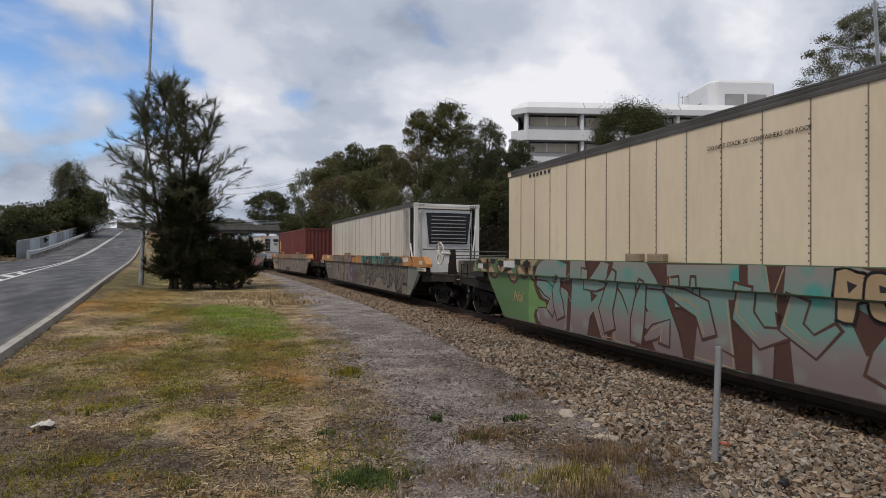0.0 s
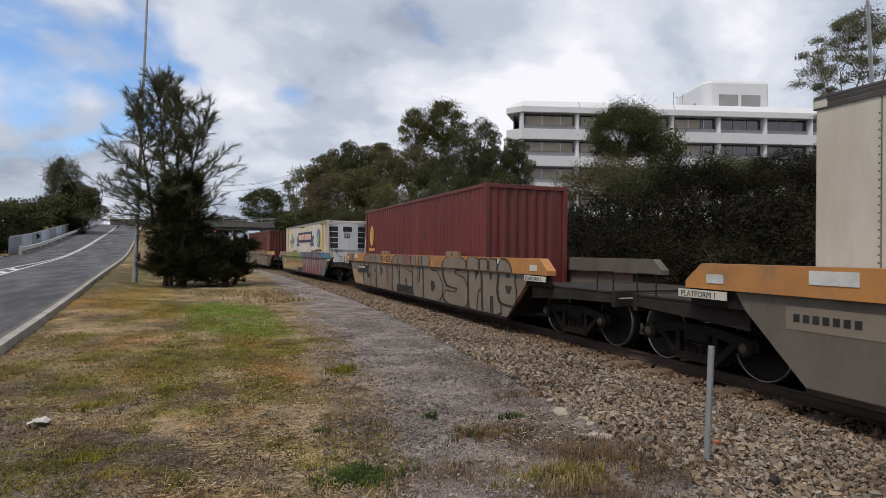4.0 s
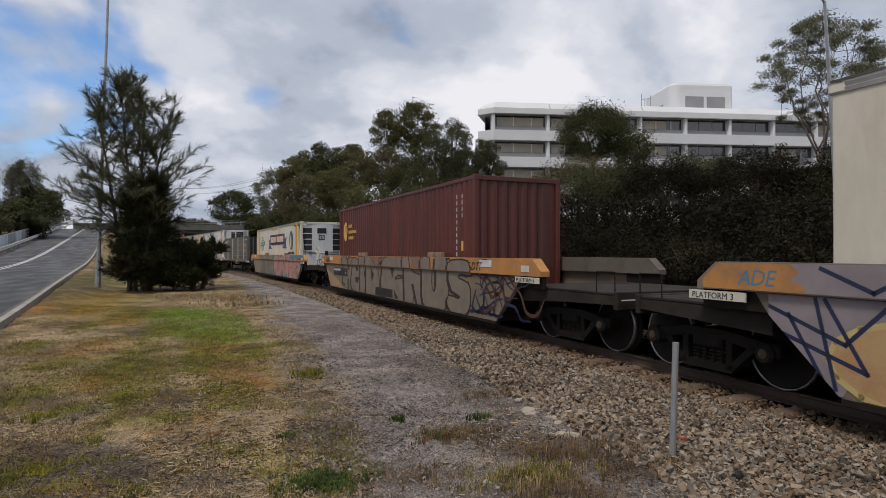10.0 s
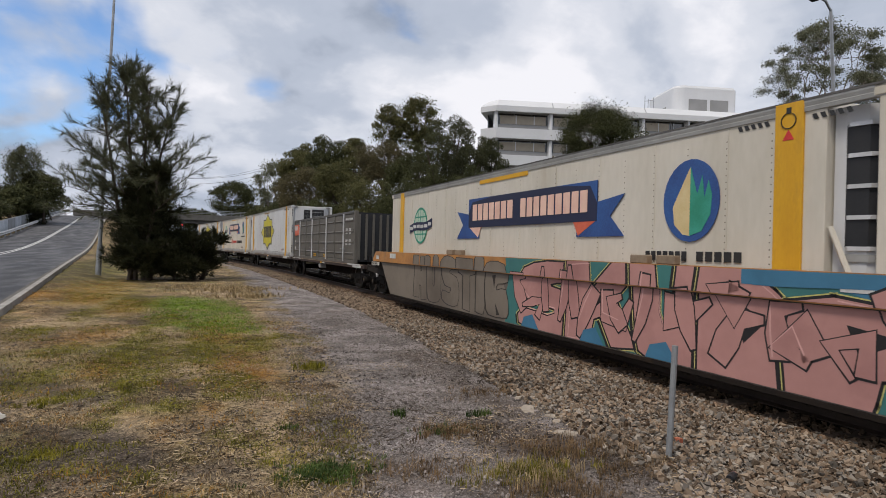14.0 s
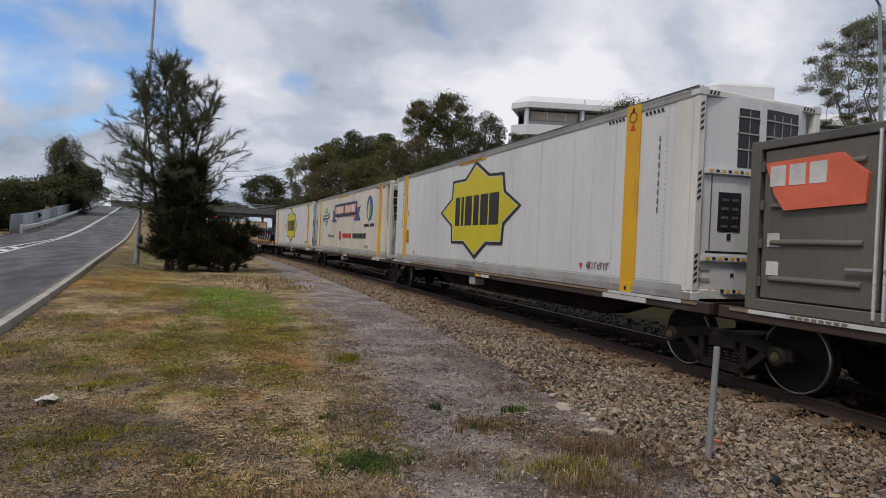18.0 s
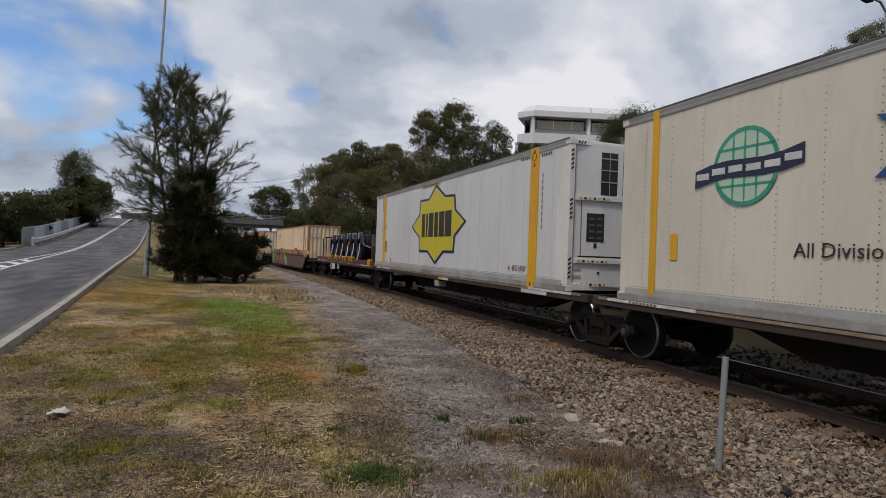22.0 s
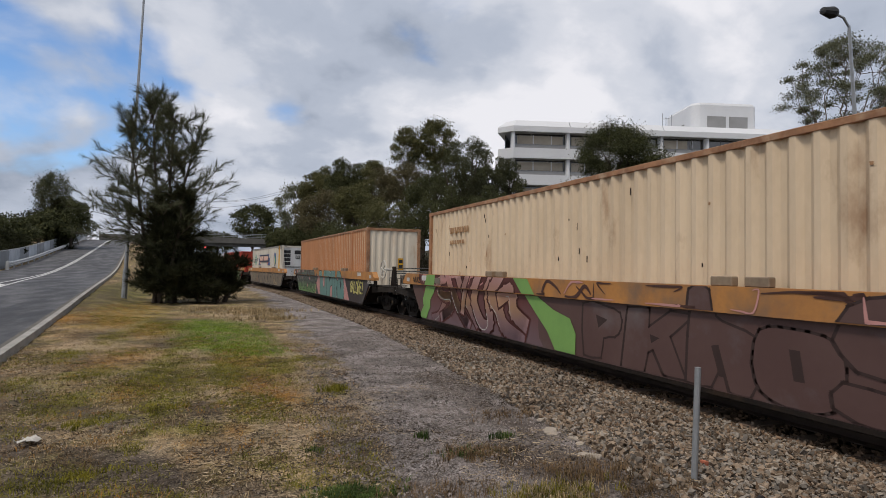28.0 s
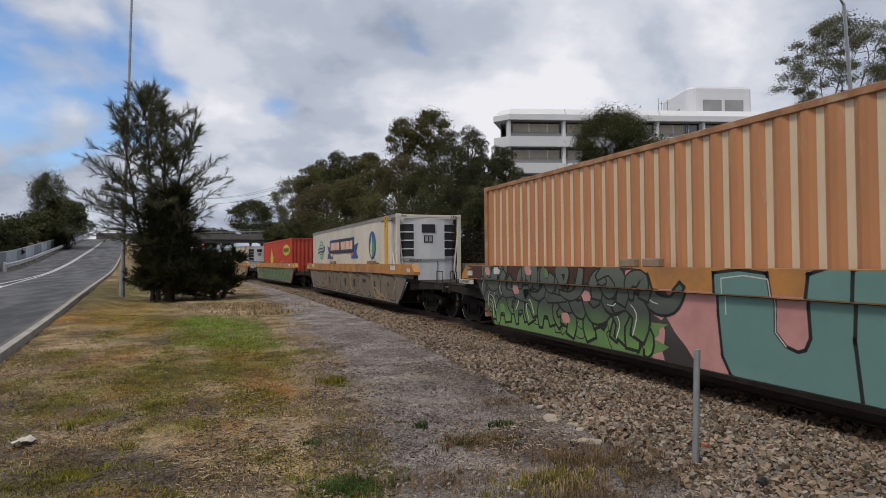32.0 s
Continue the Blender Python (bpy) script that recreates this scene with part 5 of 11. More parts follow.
def panel_box(length, hgt, skin, label, band=None, seam=0.61, name="reefer_container", recess=0.0, rail_mat=None, dark_seams=False, rear_band=None, rear_w=0.07):
    """A smooth-sided insulated container: riveted panels, top and bottom rails, corner castings; recess leaves room for a cooling unit at its front."""
    c = thing(name, label, "shipping container", group="containers on the train")
    hx, hy = 1.25, length / 2
    part("body", Build().box(-hx + 0.012, hx - 0.012, -hy + 0.02 + recess, hy - 0.02, 0.12, hgt - 0.03, 0.01), skin, c)
    for x in (-1, 1):
        part("bottom_rail", Build().box(*sorted((x * (hx + 0.022), x * (hx - 0.08))), -hy, hy, 0.0, 0.115, 0.008), M["grubby_rail"], c, "grubby grey bottom rail")
        part("skirt_rail", Build().prism([(x * (hx - 0.05), 0.118), (x * (hx + 0.016), 0.118), (x * (hx + 0.004), 0.215), (x * (hx - 0.05), 0.215)], "y", -hy + 0.2, hy - 0.2), M["dull_rail"], c, "dull aluminium rail above the bottom rail")
        part("top_rail", Build().prism([(x * (hx - 0.08), hgt - 0.13), (x * (hx + 0.004), hgt - 0.13), (x * (hx + 0.010), hgt - 0.085), (x * (hx + 0.002), hgt - 0.078), (x * (hx + 0.012), hgt - 0.035), (x * (hx + 0.012), hgt - 0.012), (x * (hx - 0.08), hgt - 0.012)], "y", -hy, hy), rail_mat or M["dull_rail"], c, "ribbed dull grey aluminium top rail")
        part("roof_edge", Build().box(*sorted((x * (hx + 0.018), x * (hx - 0.1))), -hy + 0.02, hy - 0.02, hgt - 0.010, hgt + 0.014), M["dark_rail"], c, "dark roof edge")
        for y in (-1, 1):
            for zz in (0, hgt - 0.12):
                part("corner_casting", Build().box(*sorted((x * (hx + 0.012), x * (hx - 0.16))), *sorted((y * (hy + 0.008), y * (hy - 0.17))), zz - 0.004, zz + 0.124, 0.012), skin, c)
    sm, rv = Build(), Build()
    q = 0.010 if dark_seams else 0.008
    n = int(length / seam)
    for i in range(1, n):
        y = -hy + i * length / n
        if y < -hy + recess + 0.1:
            continue
        if i % 2 or dark_seams:
            sm.box(-hx + 0.004, -hx + 0.016, y - 0.006, y + 0.006, 0.15, hgt - 0.11)
        for k in range(int((hgt - 0.4) / 0.085)):
            z = 0.20 + k * 0.085
            rv.add([(-hx + 0.011, y + 0.024 - q, z - q), (-hx + 0.011, y + 0.024 + q, z - q), (-hx + 0.011, y + 0.024 + q, z + q), (-hx + 0.011, y + 0.024 - q, z + q), (-hx + 0.007, y + 0.024, z)],
                   [(0, 1, 4), (1, 2, 4), (2, 3, 4), (3, 0, 4)])
    for k in range(int(length / 0.055)):
        rv.box(-hx + 0.003, -hx + 0.0125, -hy + 0.3 + k * 0.053, -hy + 0.312 + k * 0.053, 0.232, 0.244)
    part("panel_seams", sm, M["seam_dark"] if dark_seams else skin, c, "vertical panel seams")
    part("rivets", rv, M["seam_dark"] if dark_seams or skin is M["cream_paint"] else M["dark_rail"], c, "rows of rivets")["kind"] = "stuff"
    if band is not None:
        b = part("lifting_post", Build().box(-hx - 0.02, -hx + 0.02, band - 0.17, band + 0.17, 0.02, hgt + 0.005, 0.006), M["yellow_paint"], c, "bright yellow lifting post")
        part("lifting_foot", Build().box(-hx - 0.034, -hx - 0.0205, band - 0.15, band + 0.15, -0.03, 0.16, 0.01), M["yellow_paint"], b)
        part("lifting_ring", Build().ring((-hx - 0.024, band, hgt - 0.20), (1, 0, 0), 0.085, 0.093, 0.012, 16), M["black_paint"], b)
        part("slot", Build().box(-hx - 0.024, -hx - 0.019, band - 0.03, band + 0.03, hgt - 0.12, hgt - 0.05), M["black_paint"], b)
        part("slot", Build().box(-hx - 0.038, -hx - 0.033, band - 0.025, band + 0.025, 0.03, 0.10), M["black_paint"], b)
        part("warning_mark", Build().prism([(band - 0.07, hgt - 0.42), (band + 0.07, hgt - 0.42), (band, hgt - 0.30)], "x", -hx - 0.024, -hx - 0.02), M["red_logo"], b, "small red warning triangle")
        for k in range(5):
            y = band + 0.25 + k * 0.09
            part("hazard_stripe", Build().prism([(2 * band - y - 0.08, hgt - 0.23), (2 * band - y - 0.03, hgt - 0.23), (2 * band - y, hgt - 0.17), (2 * band - y - 0.05, hgt - 0.17)], "x", -hx + 0.002, -hx + 0.008), M["black_paint"], c)
            part("hazard_stripe", Build().prism([(y, hgt - 0.21), (y + 0.05, hgt - 0.21), (y + 0.08, hgt - 0.15), (y + 0.03, hgt - 0.15)], "x", -hx + 0.002, -hx + 0.008), M["black_paint"], c)
    if rear_band is not None:
        part("lifting_post", Build().box(-hx - 0.015, -hx + 0.02, rear_band - rear_w, rear_band + rear_w, 0.02, hgt + 0.005, 0.006), M["yellow_paint"], c, "yellow rear lifting post")
    return c


def bars(parent, mat_, x, y0, y1, z0, z1, n, gap=0.22, d=0.004, slant=0.0):
    """Unreadable or withheld lettering: a row of n plain bars, running from y0 (where reading starts) to y1."""
    w = (y0 - y1) / n
    for i in range(n):
        a = y0 - i * w
        b = a - w * (1 - gap)
        part("mark", Build().prism([(b, z0), (a, z0), (a - slant, z1), (b - slant, z1)], "x", x - d, x), mat_, parent)


def rect(parent, name, mat_, x, y0, y1, z0, z1, d=0.004, label=""):
    """A painted patch on the near side of a thing."""
    return part(name, Build().box(x - d, x, min(y0, y1), max(y0, y1), z0, z1), mat_, parent, label)


def shape(parent, name, mat_, x, pts, d=0.004, label=""):
    """A painted outline on the near side: pts of (y, z)."""
    return part(name, Build().prism(pts, "x", x - d, x), mat_, parent, label)

# ---- the wagons and their loads, from front to rear ----
FLOOR = 0.30


def load(c, u_front, u_rear, u_wagon, z):
    """Stands a container on its wagon."""
    rides(c, u_wagon, pose(0, (u_front + u_rear) / 2 - u_wagon, z))
    return c


WELLS = [  # label plate at, what it carries
    (-169.65, "A"), (-147.8, "B"), (-125.9, "C"), (-104.05, "D"), (-82.2, "E"), (-60.35, "F"),
    (38.65, "M"), (60.4, "N"), (82.25, "O"), (104.1, "P"), (125.95, "Q"), (147.8, "R")]
well = {}
for u0, key in WELLS:
    well[key] = (well_wagon(u0, "grey articulated well wagon covered in graffiti with an orange sill", M[{"M": "mural_m", "N": "mural_n", "C": "mural_c", "E": "mural_e", "A": "mural_a"}.get(key, "wagon_grey")], M[{"A": "mural_green", "D": "mural_c", "B": "sill_orange"}.get(key, "sill_orange")],
                            front_gear={"B": 0.8, "F": 2.25, "N": 0.75}.get(key, 0.0), plate={"E": "PLATFORM 4", "F": "PLATFORM 5", "B": "PLATFORM 1", "N": "PLATFORM 2", "M": "PLATFORM 1", "D": "PLATFORM 3", "C": "PLATFORM 2"}.get(key, "")), u0 + WELL_HALF - 0.1)


def in_well(c, key, a, b):
    return load(c, a, b, well[key][1], FLOOR)


def flat_wagon(a, b, at, label, deck=1.02):
    """A skeletal container flat: a deep centre sill and side rails; neighbours share the bogie between them."""
    u, h = (a + b) / 2, (b - a) / 2
    w = thing("flat_wagon", label, "freight wagon", group="wagons of the train")
    part("centre_sill", Build().prism([(-h, deck - 0.30), (-h + 2.6, deck - 0.30), (-h + 3.6, 0.42), (h - 3.6, 0.42), (h - 2.6, deck - 0.30), (h, deck - 0.30), (h, deck - 0.06), (-h, deck - 0.06)], "x", -0.28, 0.28), M["rust_dark"], w)
    for s in (-1, 1):
        part("side_rail", Build().box(*sorted((s * 1.27, s * 1.15)), -h, h, deck - 0.16, deck, 0.012), M["wagon_brown"], w)
    part("rail_lip", Build().box(-1.285, -1.271, -h + 0.2, h - 0.2, deck - 0.05, deck - 0.012), M["bracket_tan"], w, "rusty tan edge of the side rail")
    part("label_strip", Build().box(-1.290, -1.2855, h - 2.6, h - 0.5, deck - 0.052, deck - 0.002), M["strap_white"], w, "white label strip with small dark characters")
    bars(w, M["seam_dark"], -1.291, h - 1.1, h - 1.8, deck - 0.045, deck - 0.012, 8, 0.3, 0.002)
    part("label_strip", Build().box(-1.290, -1.2855, -h + 0.5, -h + 2.2, deck - 0.052, deck - 0.002), M["strap_white"], w, "white label strip")
    bearer = Build().box(-1.2, 1.2, -0.08, 0.08, deck - 0.20, deck - 0.02).mesh("cross_bearer", M["rust_dark"])
    for i in range(9):
        cb = new("cross_bearer", bearer)
        cb.parent = w
        cb.matrix_local = pose(0, -h + 0.3 + i * (2 * h - 0.6) / 8, 0)
    for p in at:
        bogie(w, p - u)
    rides(w, u)
    return w, u


for key, a, b, at, la in (("G", -40.4, -26.4, (-39.2, -26.3), "brown flat wagon under a grey side-door container"), ("H", -26.2, -10.5, (-10.4,), "brown skeletal flat wagon"), ("I", -10.3, 5.6, (5.7,), "brown skeletal flat wagon"), ("J", 5.8, 21.9, (22.2,), "brown skeletal flat wagon"), ("K", 22.1, 36.0, (34.8,), "red-brown flat wagon with yellow brackets")):
    well[key] = flat_wagon(a, b, at, la)
TOP = 3.44 - FLOOR
WX = -1.25  # near face of the insulated boxes


def cooling_unit(c, hy, hgt, style):
    """The refrigeration unit in the front of an insulated container, within its open end frame."""
    y = -hy
    if style == "grille":  # tall dark grille over a white cover, inside an open frame
        part("cover", Build().prism([(-1.0, y + 0.35), (-0.92, y + 0.12), (0.92, y + 0.12), (1.0, y + 0.35), (1.0, y + 0.62), (-1.0, y + 0.62)], "z", 0.3, hgt - 0.22), M["white_paint"], c, "white cooling unit cover")
        part("grille_rim", Build().prism([(-0.74, 1.64), (0.86, 1.64), (1.0, hgt - 0.28), (-0.86, hgt - 0.28)], "y", y + 0.10, y + 0.119), M["chrome_strip"], c, "chrome rim of the grille")
        part("grille", Build().prism([(-0.68, 1.70), (0.80, 1.70), (0.93, hgt - 0.33), (-0.79, hgt - 0.33)], "y", y + 0.08, y + 0.099), M["grille_black"], c, "black louvred grille")
        for i in range(8):
            z = 1.76 + i * 0.13
            part("slat", Build().box(-0.60, 0.74, y + 0.045, y + 0.079, z, z + 0.03, 0.006), M["dull_rail"], c)
        part("door_seam", Build().box(-0.9, 0.9, y + 0.112, y + 0.119, 1.50, 1.53), M["dark_rail"], c)
        part("badge", Build().box(-0.25, 0.30, y + 0.10, y + 0.119, 1.30, 1.40, 0.004), M["dull_rail"], c)
        part("bay_wall", Build().box(-1.2, 1.2, y + 0.621, y + 0.635, 0.15, hgt - 0.14), M["grille_black"], c, "dark end wall behind the cooling unit")
    elif style == "louvre":  # rounded white unit, black louvres wrapped round its shoulder
        arc = [(-1.12, y + 0.50), (-1.08, y + 0.30), (-0.92, y + 0.14), (-0.60, y + 0.04), (0.0, y + 0.0), (0.60, y + 0.04), (0.92, y + 0.14), (1.08, y + 0.30), (1.12, y + 0.50)]

        def shell(grow, i0, i1):
            g = [(px * (1 + grow * 0.5), py - grow) for px, py in arc[i0:i1]]
            return g + [(px * 0.98, py + 0.03) for px, py in reversed(arc[i0:i1])]
        part("cover", Build().prism(arc + [(1.12, y + 0.62), (-1.12, y + 0.62)], "z", 0.20, hgt - 0.14), M["reefer_white"], c, "rounded white cooling unit cover")
        part("waist_strip", Build().prism(shell(0.025, 0, 9), "z", 1.36, 1.44), M["dull_rail"], c, "grey waist strip")
        part("lower_ledge", Build().prism(shell(0.035, 0, 9), "z", 0.56, 0.64), M["reefer_white"], c)
        for i0, i1 in ((0, 4), (5, 9)):
            part("louvre", Build().prism(shell(0.012, i0, i1), "z", 1.52, hgt - 0.34), M["grille_black"], c, "black louvre round the shoulder")
            for k in range(5):
                z = 1.50 + k * (hgt - 1.84) / 4
                part("slat", Build().prism(shell(0.04, i0, i1), "z", z - 0.022, z + 0.022), M["chrome_strip"], c, "chrome slat")
        part("control_panel", Build().box(-0.30, 0.22, y - 0.012, y + 0.04, hgt - 0.66, hgt - 0.36, 0.004), M["grille_black"], c, "dark control panel")
        part("display", Build().box(-0.22, 0.12, y - 0.012, y + 0.04, hgt - 1.02, hgt - 0.76, 0.004), M["fence_dark"], c)
        for k in range(2):
            part("display_window", Build().box(-0.18 + k * 0.15, -0.07 + k * 0.15, y - 0.018, y - 0.0125, hgt - 0.98, hgt - 0.80), M["dull_rail"], c)
        part("seam", Build().box(0.30, 0.318, y - 0.004, y + 0.03, 0.66, 1.34), M["seam_dark"], c)
        for z in (0.575, 1.375):
            for k in range(4):
                x = -0.78 + k * 0.12
                part("hazard_stripe", Build().prism([(x, z), (x + 0.05, z), (x + 0.09, z + 0.05), (x + 0.04, z + 0.05)], "y", y - 0.05, y - 0.04 + 0.10 * (k == 0)), M["black_paint"], c)
    elif style == "clip":  # bowed white unit: divided black grille above, small door with a dark window below
        arc = [(-1.12, y + 0.14), (-1.06, y + 0.06), (-0.5, y - 0.04), (0.1, y - 0.06), (0.7, y - 0.03), (1.0, y + 0.06), (1.12, y + 0.22)]

        def front(px):
            for (ax, ay), (bx, by) in zip(arc, arc[1:]):
                if ax <= px <= bx:
                    return ay + (by - ay) * (px - ax) / (bx - ax)
            return y

        def slab(name, x0, x1, z0, z1, proud, material, label=""):
            xs = [x0] + [px for px, _ in arc if x0 < px < x1] + [x1]
            pts = [(px, front(px) - proud) for px in xs] + [(px, front(px) + 0.02) for px in reversed(xs)]
            return part(name, Build().prism(pts, "z", z0, z1), material, c, label)
        part("cover", Build().prism(arc + [(1.12, y + 0.42), (-1.12, y + 0.42)], "z", 0.10, hgt - 0.08), M["reefer_white"], c, "white cooling unit cover")
        slab("fan_grille", -0.52, -0.13, 1.98, hgt - 0.24, 0.006, M["grille_black"], "black fan grille")
        slab("fan_grille", -0.02, 0.72, 1.98, hgt - 0.20, 0.006, M["grille_black"], "black fan grille")
        for k in range(3):
            z = 2.24 + k * 0.24
            slab("slat", -0.54, -0.13, z, z + 0.022, 0.02, M["dull_rail"])
            slab("slat", -0.02, 0.72, z, z + 0.022, 0.02, M["dull_rail"])
        for k in (-0.33, 0.16, 0.34, 0.53):
            slab("grille_bar", k, k + 0.012, 1.98, hgt - 0.26, 0.014, M["dull_rail"])
        slab("mullion", -0.13, -0.02, 1.92, hgt - 0.12, 0.03, M["reefer_white"])
        slab("mullion", 0.72, 0.80, 1.92, hgt - 0.12, 0.03, M["reefer_white"])
        slab("door_seam", -0.98, 0.98, 0.70, 0.73, 0.004, M["grille_black"], "dark slot under the door")
        slab("door_edge", -0.93, -0.91, 0.74, 1.84, 0.004, M["seam_dark"])
        slab("dark_window", -0.80, -0.42, 1.02, 1.60, 0.008, M["grille_black"], "small dark control window")
        for i in range(2):
            for k in range(4):
                slab("lamp_square", -0.75 + i * 0.17, -0.64 + i * 0.17, 1.08 + k * 0.13, 1.12 + k * 0.13, 0.014, M["dark_rail"])
        slab("latch", -0.64, -0.58, 0.90, 0.99, 0.012, M["black_paint"])
        for z in (0.58, 1.86):
            slab("ledge", -1.1, 1.1, z, z + 0.08, 0.05, M["reefer_white"])
            for k in range(7):
                slab("hazard_stripe", -1.0 + k * 0.10, -0.95 + k * 0.10, z + 0.02, z + 0.06, 0.056, M["black_paint" if k % 2 else "yellow_paint"])
        for k in range(7):
            slab("hazard_stripe", -1.0 + k * 0.10, -0.95 + k * 0.10, 0.12, 0.17, 0.006, M["black_paint" if k % 2 else "yellow_paint"])
        for z in (0.28, 0.44):
            slab("hinge", -1.06, -0.90, z, z + 0.05, 0.015, M["dull_rail"])
        slab("lamp", -0.55, -0.50, 0.36, 0.41, 0.01, M["black_paint"])
        for z in (0.25, 1.45, 2.45):
            for k in range(5):
                part("hazard_stripe", Build().prism([(-1.22, z + k * 0.09), (-1.16, z + 0.04 + k * 0.09), (-1.16, z + 0.085 + k * 0.09), (-1.22, z + 0.045 + k * 0.09)], "y", y - 0.006, y - 0.001), M["black_paint"], c)
    skin = M["cream_paint"] if style == "louvre" else M["white_paint"]
    for s in (-1, 1):
        part("end_post", Build().box(*sorted((s * 1.25, s * 1.12)), y, y + 0.12, 0.1, hgt - 0.05, 0.012), skin, c)
        if style != "clip":
            part("brace", Build().tube((s * 1.20, y + 0.10, 0.5), (s * 1.20, y + 0.6, hgt * 0.55), 0.03, n=6), skin, c)
            part("brace", Build().tube((s * 1.18, y + 0.05, hgt - 0.3), (s * 1.0, y + 0.08, 1.05), 0.03, n=6), skin, c)
            part("brace", Build().tube((s * 1.18, y + 0.05, 0.3), (s * 1.0, y + 0.08, 1.05), 0.03, n=6), skin, c)
        else:
            part("post_web", Build().box(*sorted((s * 1.245, s * 1.13)), y + 0.121, y + 0.46, 0.13, hgt - 0.05), skin, c, "closed side of the end post")
    part("end_beam", Build().box(-1.25, 1.25, y, y + 0.10, hgt - 0.12, hgt - 0.02, 0.01), skin, c)
    part("end_beam", Build().box(-1.25, 1.25, y, y + 0.10, 0.02, 0.16, 0.01), skin, c)
    for k in range(8):
        x = (-1.15 + k * 0.07) if k < 4 else (0.85 + (k - 4) * 0.07)
        part("hazard_stripe", Build().prism([(x, hgt - 0.10), (x + 0.035, hgt - 0.10), (x + 0.06, hgt - 0.04), (x + 0.025, hgt - 0.04)], "y", y - 0.006, y - 0.001), M["black_paint"], c)


def ellipse(cy, cz, ry, rz, n=28, a0=0.0, a1=360.0):
    return [(cy + ry * math.cos(radians(a0 + (a1 - a0) * i / n)), cz + rz * math.sin(radians(a0 + (a1 - a0) * i / n))) for i in range(n + (a1 - a0 < 360))]


def star_emblem(c, y, z):
    """A yellow pointed star with a dark border and six upright bars across it."""
    y, z = y - 0.16, z + 0.07
    pts = [(2.43, 0.0), (1.62, 0.36), (1.57, 0.80), (0.72, 0.80), (0.05, 1.17), (-0.75, 0.80), (-1.52, 0.76), (-1.62, 0.36), (-2.38, 0.02), (-1.60, -0.36), (-1.55, -0.80), (-0.70, -0.80), (-0.03, -1.15), (0.72, -0.80), (1.55, -0.80), (1.60, -0.36)]
    sc = lambda k, e: [(y + p * k[0], z + q * k[1]) for p, q in e]
    shape(c, "emblem_border", M["black_paint"], WX, sc((1.05, 1.13), pts), 0.0030)
    shape(c, "emblem_line", M["reefer_white"], WX, sc((0.985, 1.035), pts), 0.0045, "thin white line round the emblem")
    shape(c, "emblem", M["logo_yellow"], WX, sc((0.97, 1.015), pts), 0.006, "yellow star emblem with bars in place of lettering")
    x = WX - 0.006
    zz = (z - 0.40, z + 0.40)
    a = y + 1.36
    for w, g in ((0.32, 0.10), (0.17, 0.10), (0.45, 0.10), (0.34, 0.09), (0.46, 0.07), (0.54, 0.0)):
        part("mark", Build().box(x - 0.004, x, a - w, a, *zz), M["black_paint"], c)
        a -= w + g


def banner(c, y, z, s=1.0):
    """A navy ribbon with blue folded tails; a row of peach bars stands for its words."""
    x = WX
    for k in (1, -1):
        shape(c, "ribbon_tail", M["blue_paint"], x, [(y + k * 1.85 * s, z - 0.60 * s), (y + k * 1.85 * s, z - 0.1), (y + k * 3.06 * s, z + 0.07 * s), (y + k * 2.72 * s, z - 0.27 * s), (y + k * 3.06 * s, z - 0.60 * s)], 0.010)
        shape(c, "ribbon_fold", M["peach_paint" if k > 0 else "orange_red"], x, [(y + k * 1.75 * s, z - 0.33 * s), (y + k * 2.38 * s, z - 0.33 * s), (y + k * 1.90 * s, z - 0.58 * s)], 0.013)
    shape(c, "ribbon", M["navy_paint"], x, [(y + 2.40 * s, z - 0.34 * s), (y - 2.40 * s, z - 0.34 * s), (y - 2.40 * s, z + 0.34 * s), (y + 2.40 * s, z + 0.34 * s)], 0.016)
    for k in (1, -1):
        shape(c, "ribbon_sheen", M["blue_paint"], x, [(y + k * 2.40 * s, z + 0.34 * s), (y + k * 2.40 * s, z - 0.02 * s), (y + k * 2.22 * s, z + 0.26 * s), (y + k * 1.2 * s, z + 0.34 * s)], 0.018, "blue sheen at the ribbon's corner")
    bars(c, M["peach_paint"], x - 0.019, y + 2.18 * s, y + 0.28 * s, z - 0.18 * s, z + 0.20 * s, 7, 0.2)
    bars(c, M["peach_paint"], x - 0.019, y + 0.02 * s, y - 2.2 * s, z - 0.18 * s, z + 0.20 * s, 9, 0.2)


def drop_emblem(c, y, z, s=1.0, word=True):
    """A blue oval holding a leaf in cream and green."""
    shape(c, "emblem_oval", M["blue_paint"], WX, ellipse(y, z, 0.48 * s, 0.56 * s), 0.008, "blue oval emblem with a cream and green leaf")
    left = [(y, z + 0.46 * s), (y + 0.16 * s, z + 0.18 * s), (y + 0.30 * s, z - 0.08 * s), (y + 0.27 * s, z - 0.32 * s), (y + 0.12 * s, z - 0.46 * s), (y, z - 0.48 * s)]
    shape(c, "leaf", M["leaf_cream"], WX, left, 0.011)
    shape(c, "leaf", M["green_paint"], WX, [(y, z + 0.46 * s), (y, z - 0.48 * s), (y - 0.2 * s, z - 0.42 * s), (y - 0.34 * s, z - 0.2 * s), (y - 0.36 * s, z + 0.05 * s), (y - 0.30 * s, z + 0.25 * s), (y - 0.24 * s, z + 0.02 * s), (y - 0.2 * s, z + 0.32 * s), (y - 0.12 * s, z + 0.08 * s)], 0.012)
    if word:
        bars(c, M["black_paint"], WX, y + 0.82 * s, y + 0.02, z - 0.82 * s, z - 0.69 * s, 7, 0.25)
        bars(c, M["black_paint"], WX, y - 0.12, y - 0.85 * s, z - 0.82 * s, z - 0.69 * s, 5, 0.25)


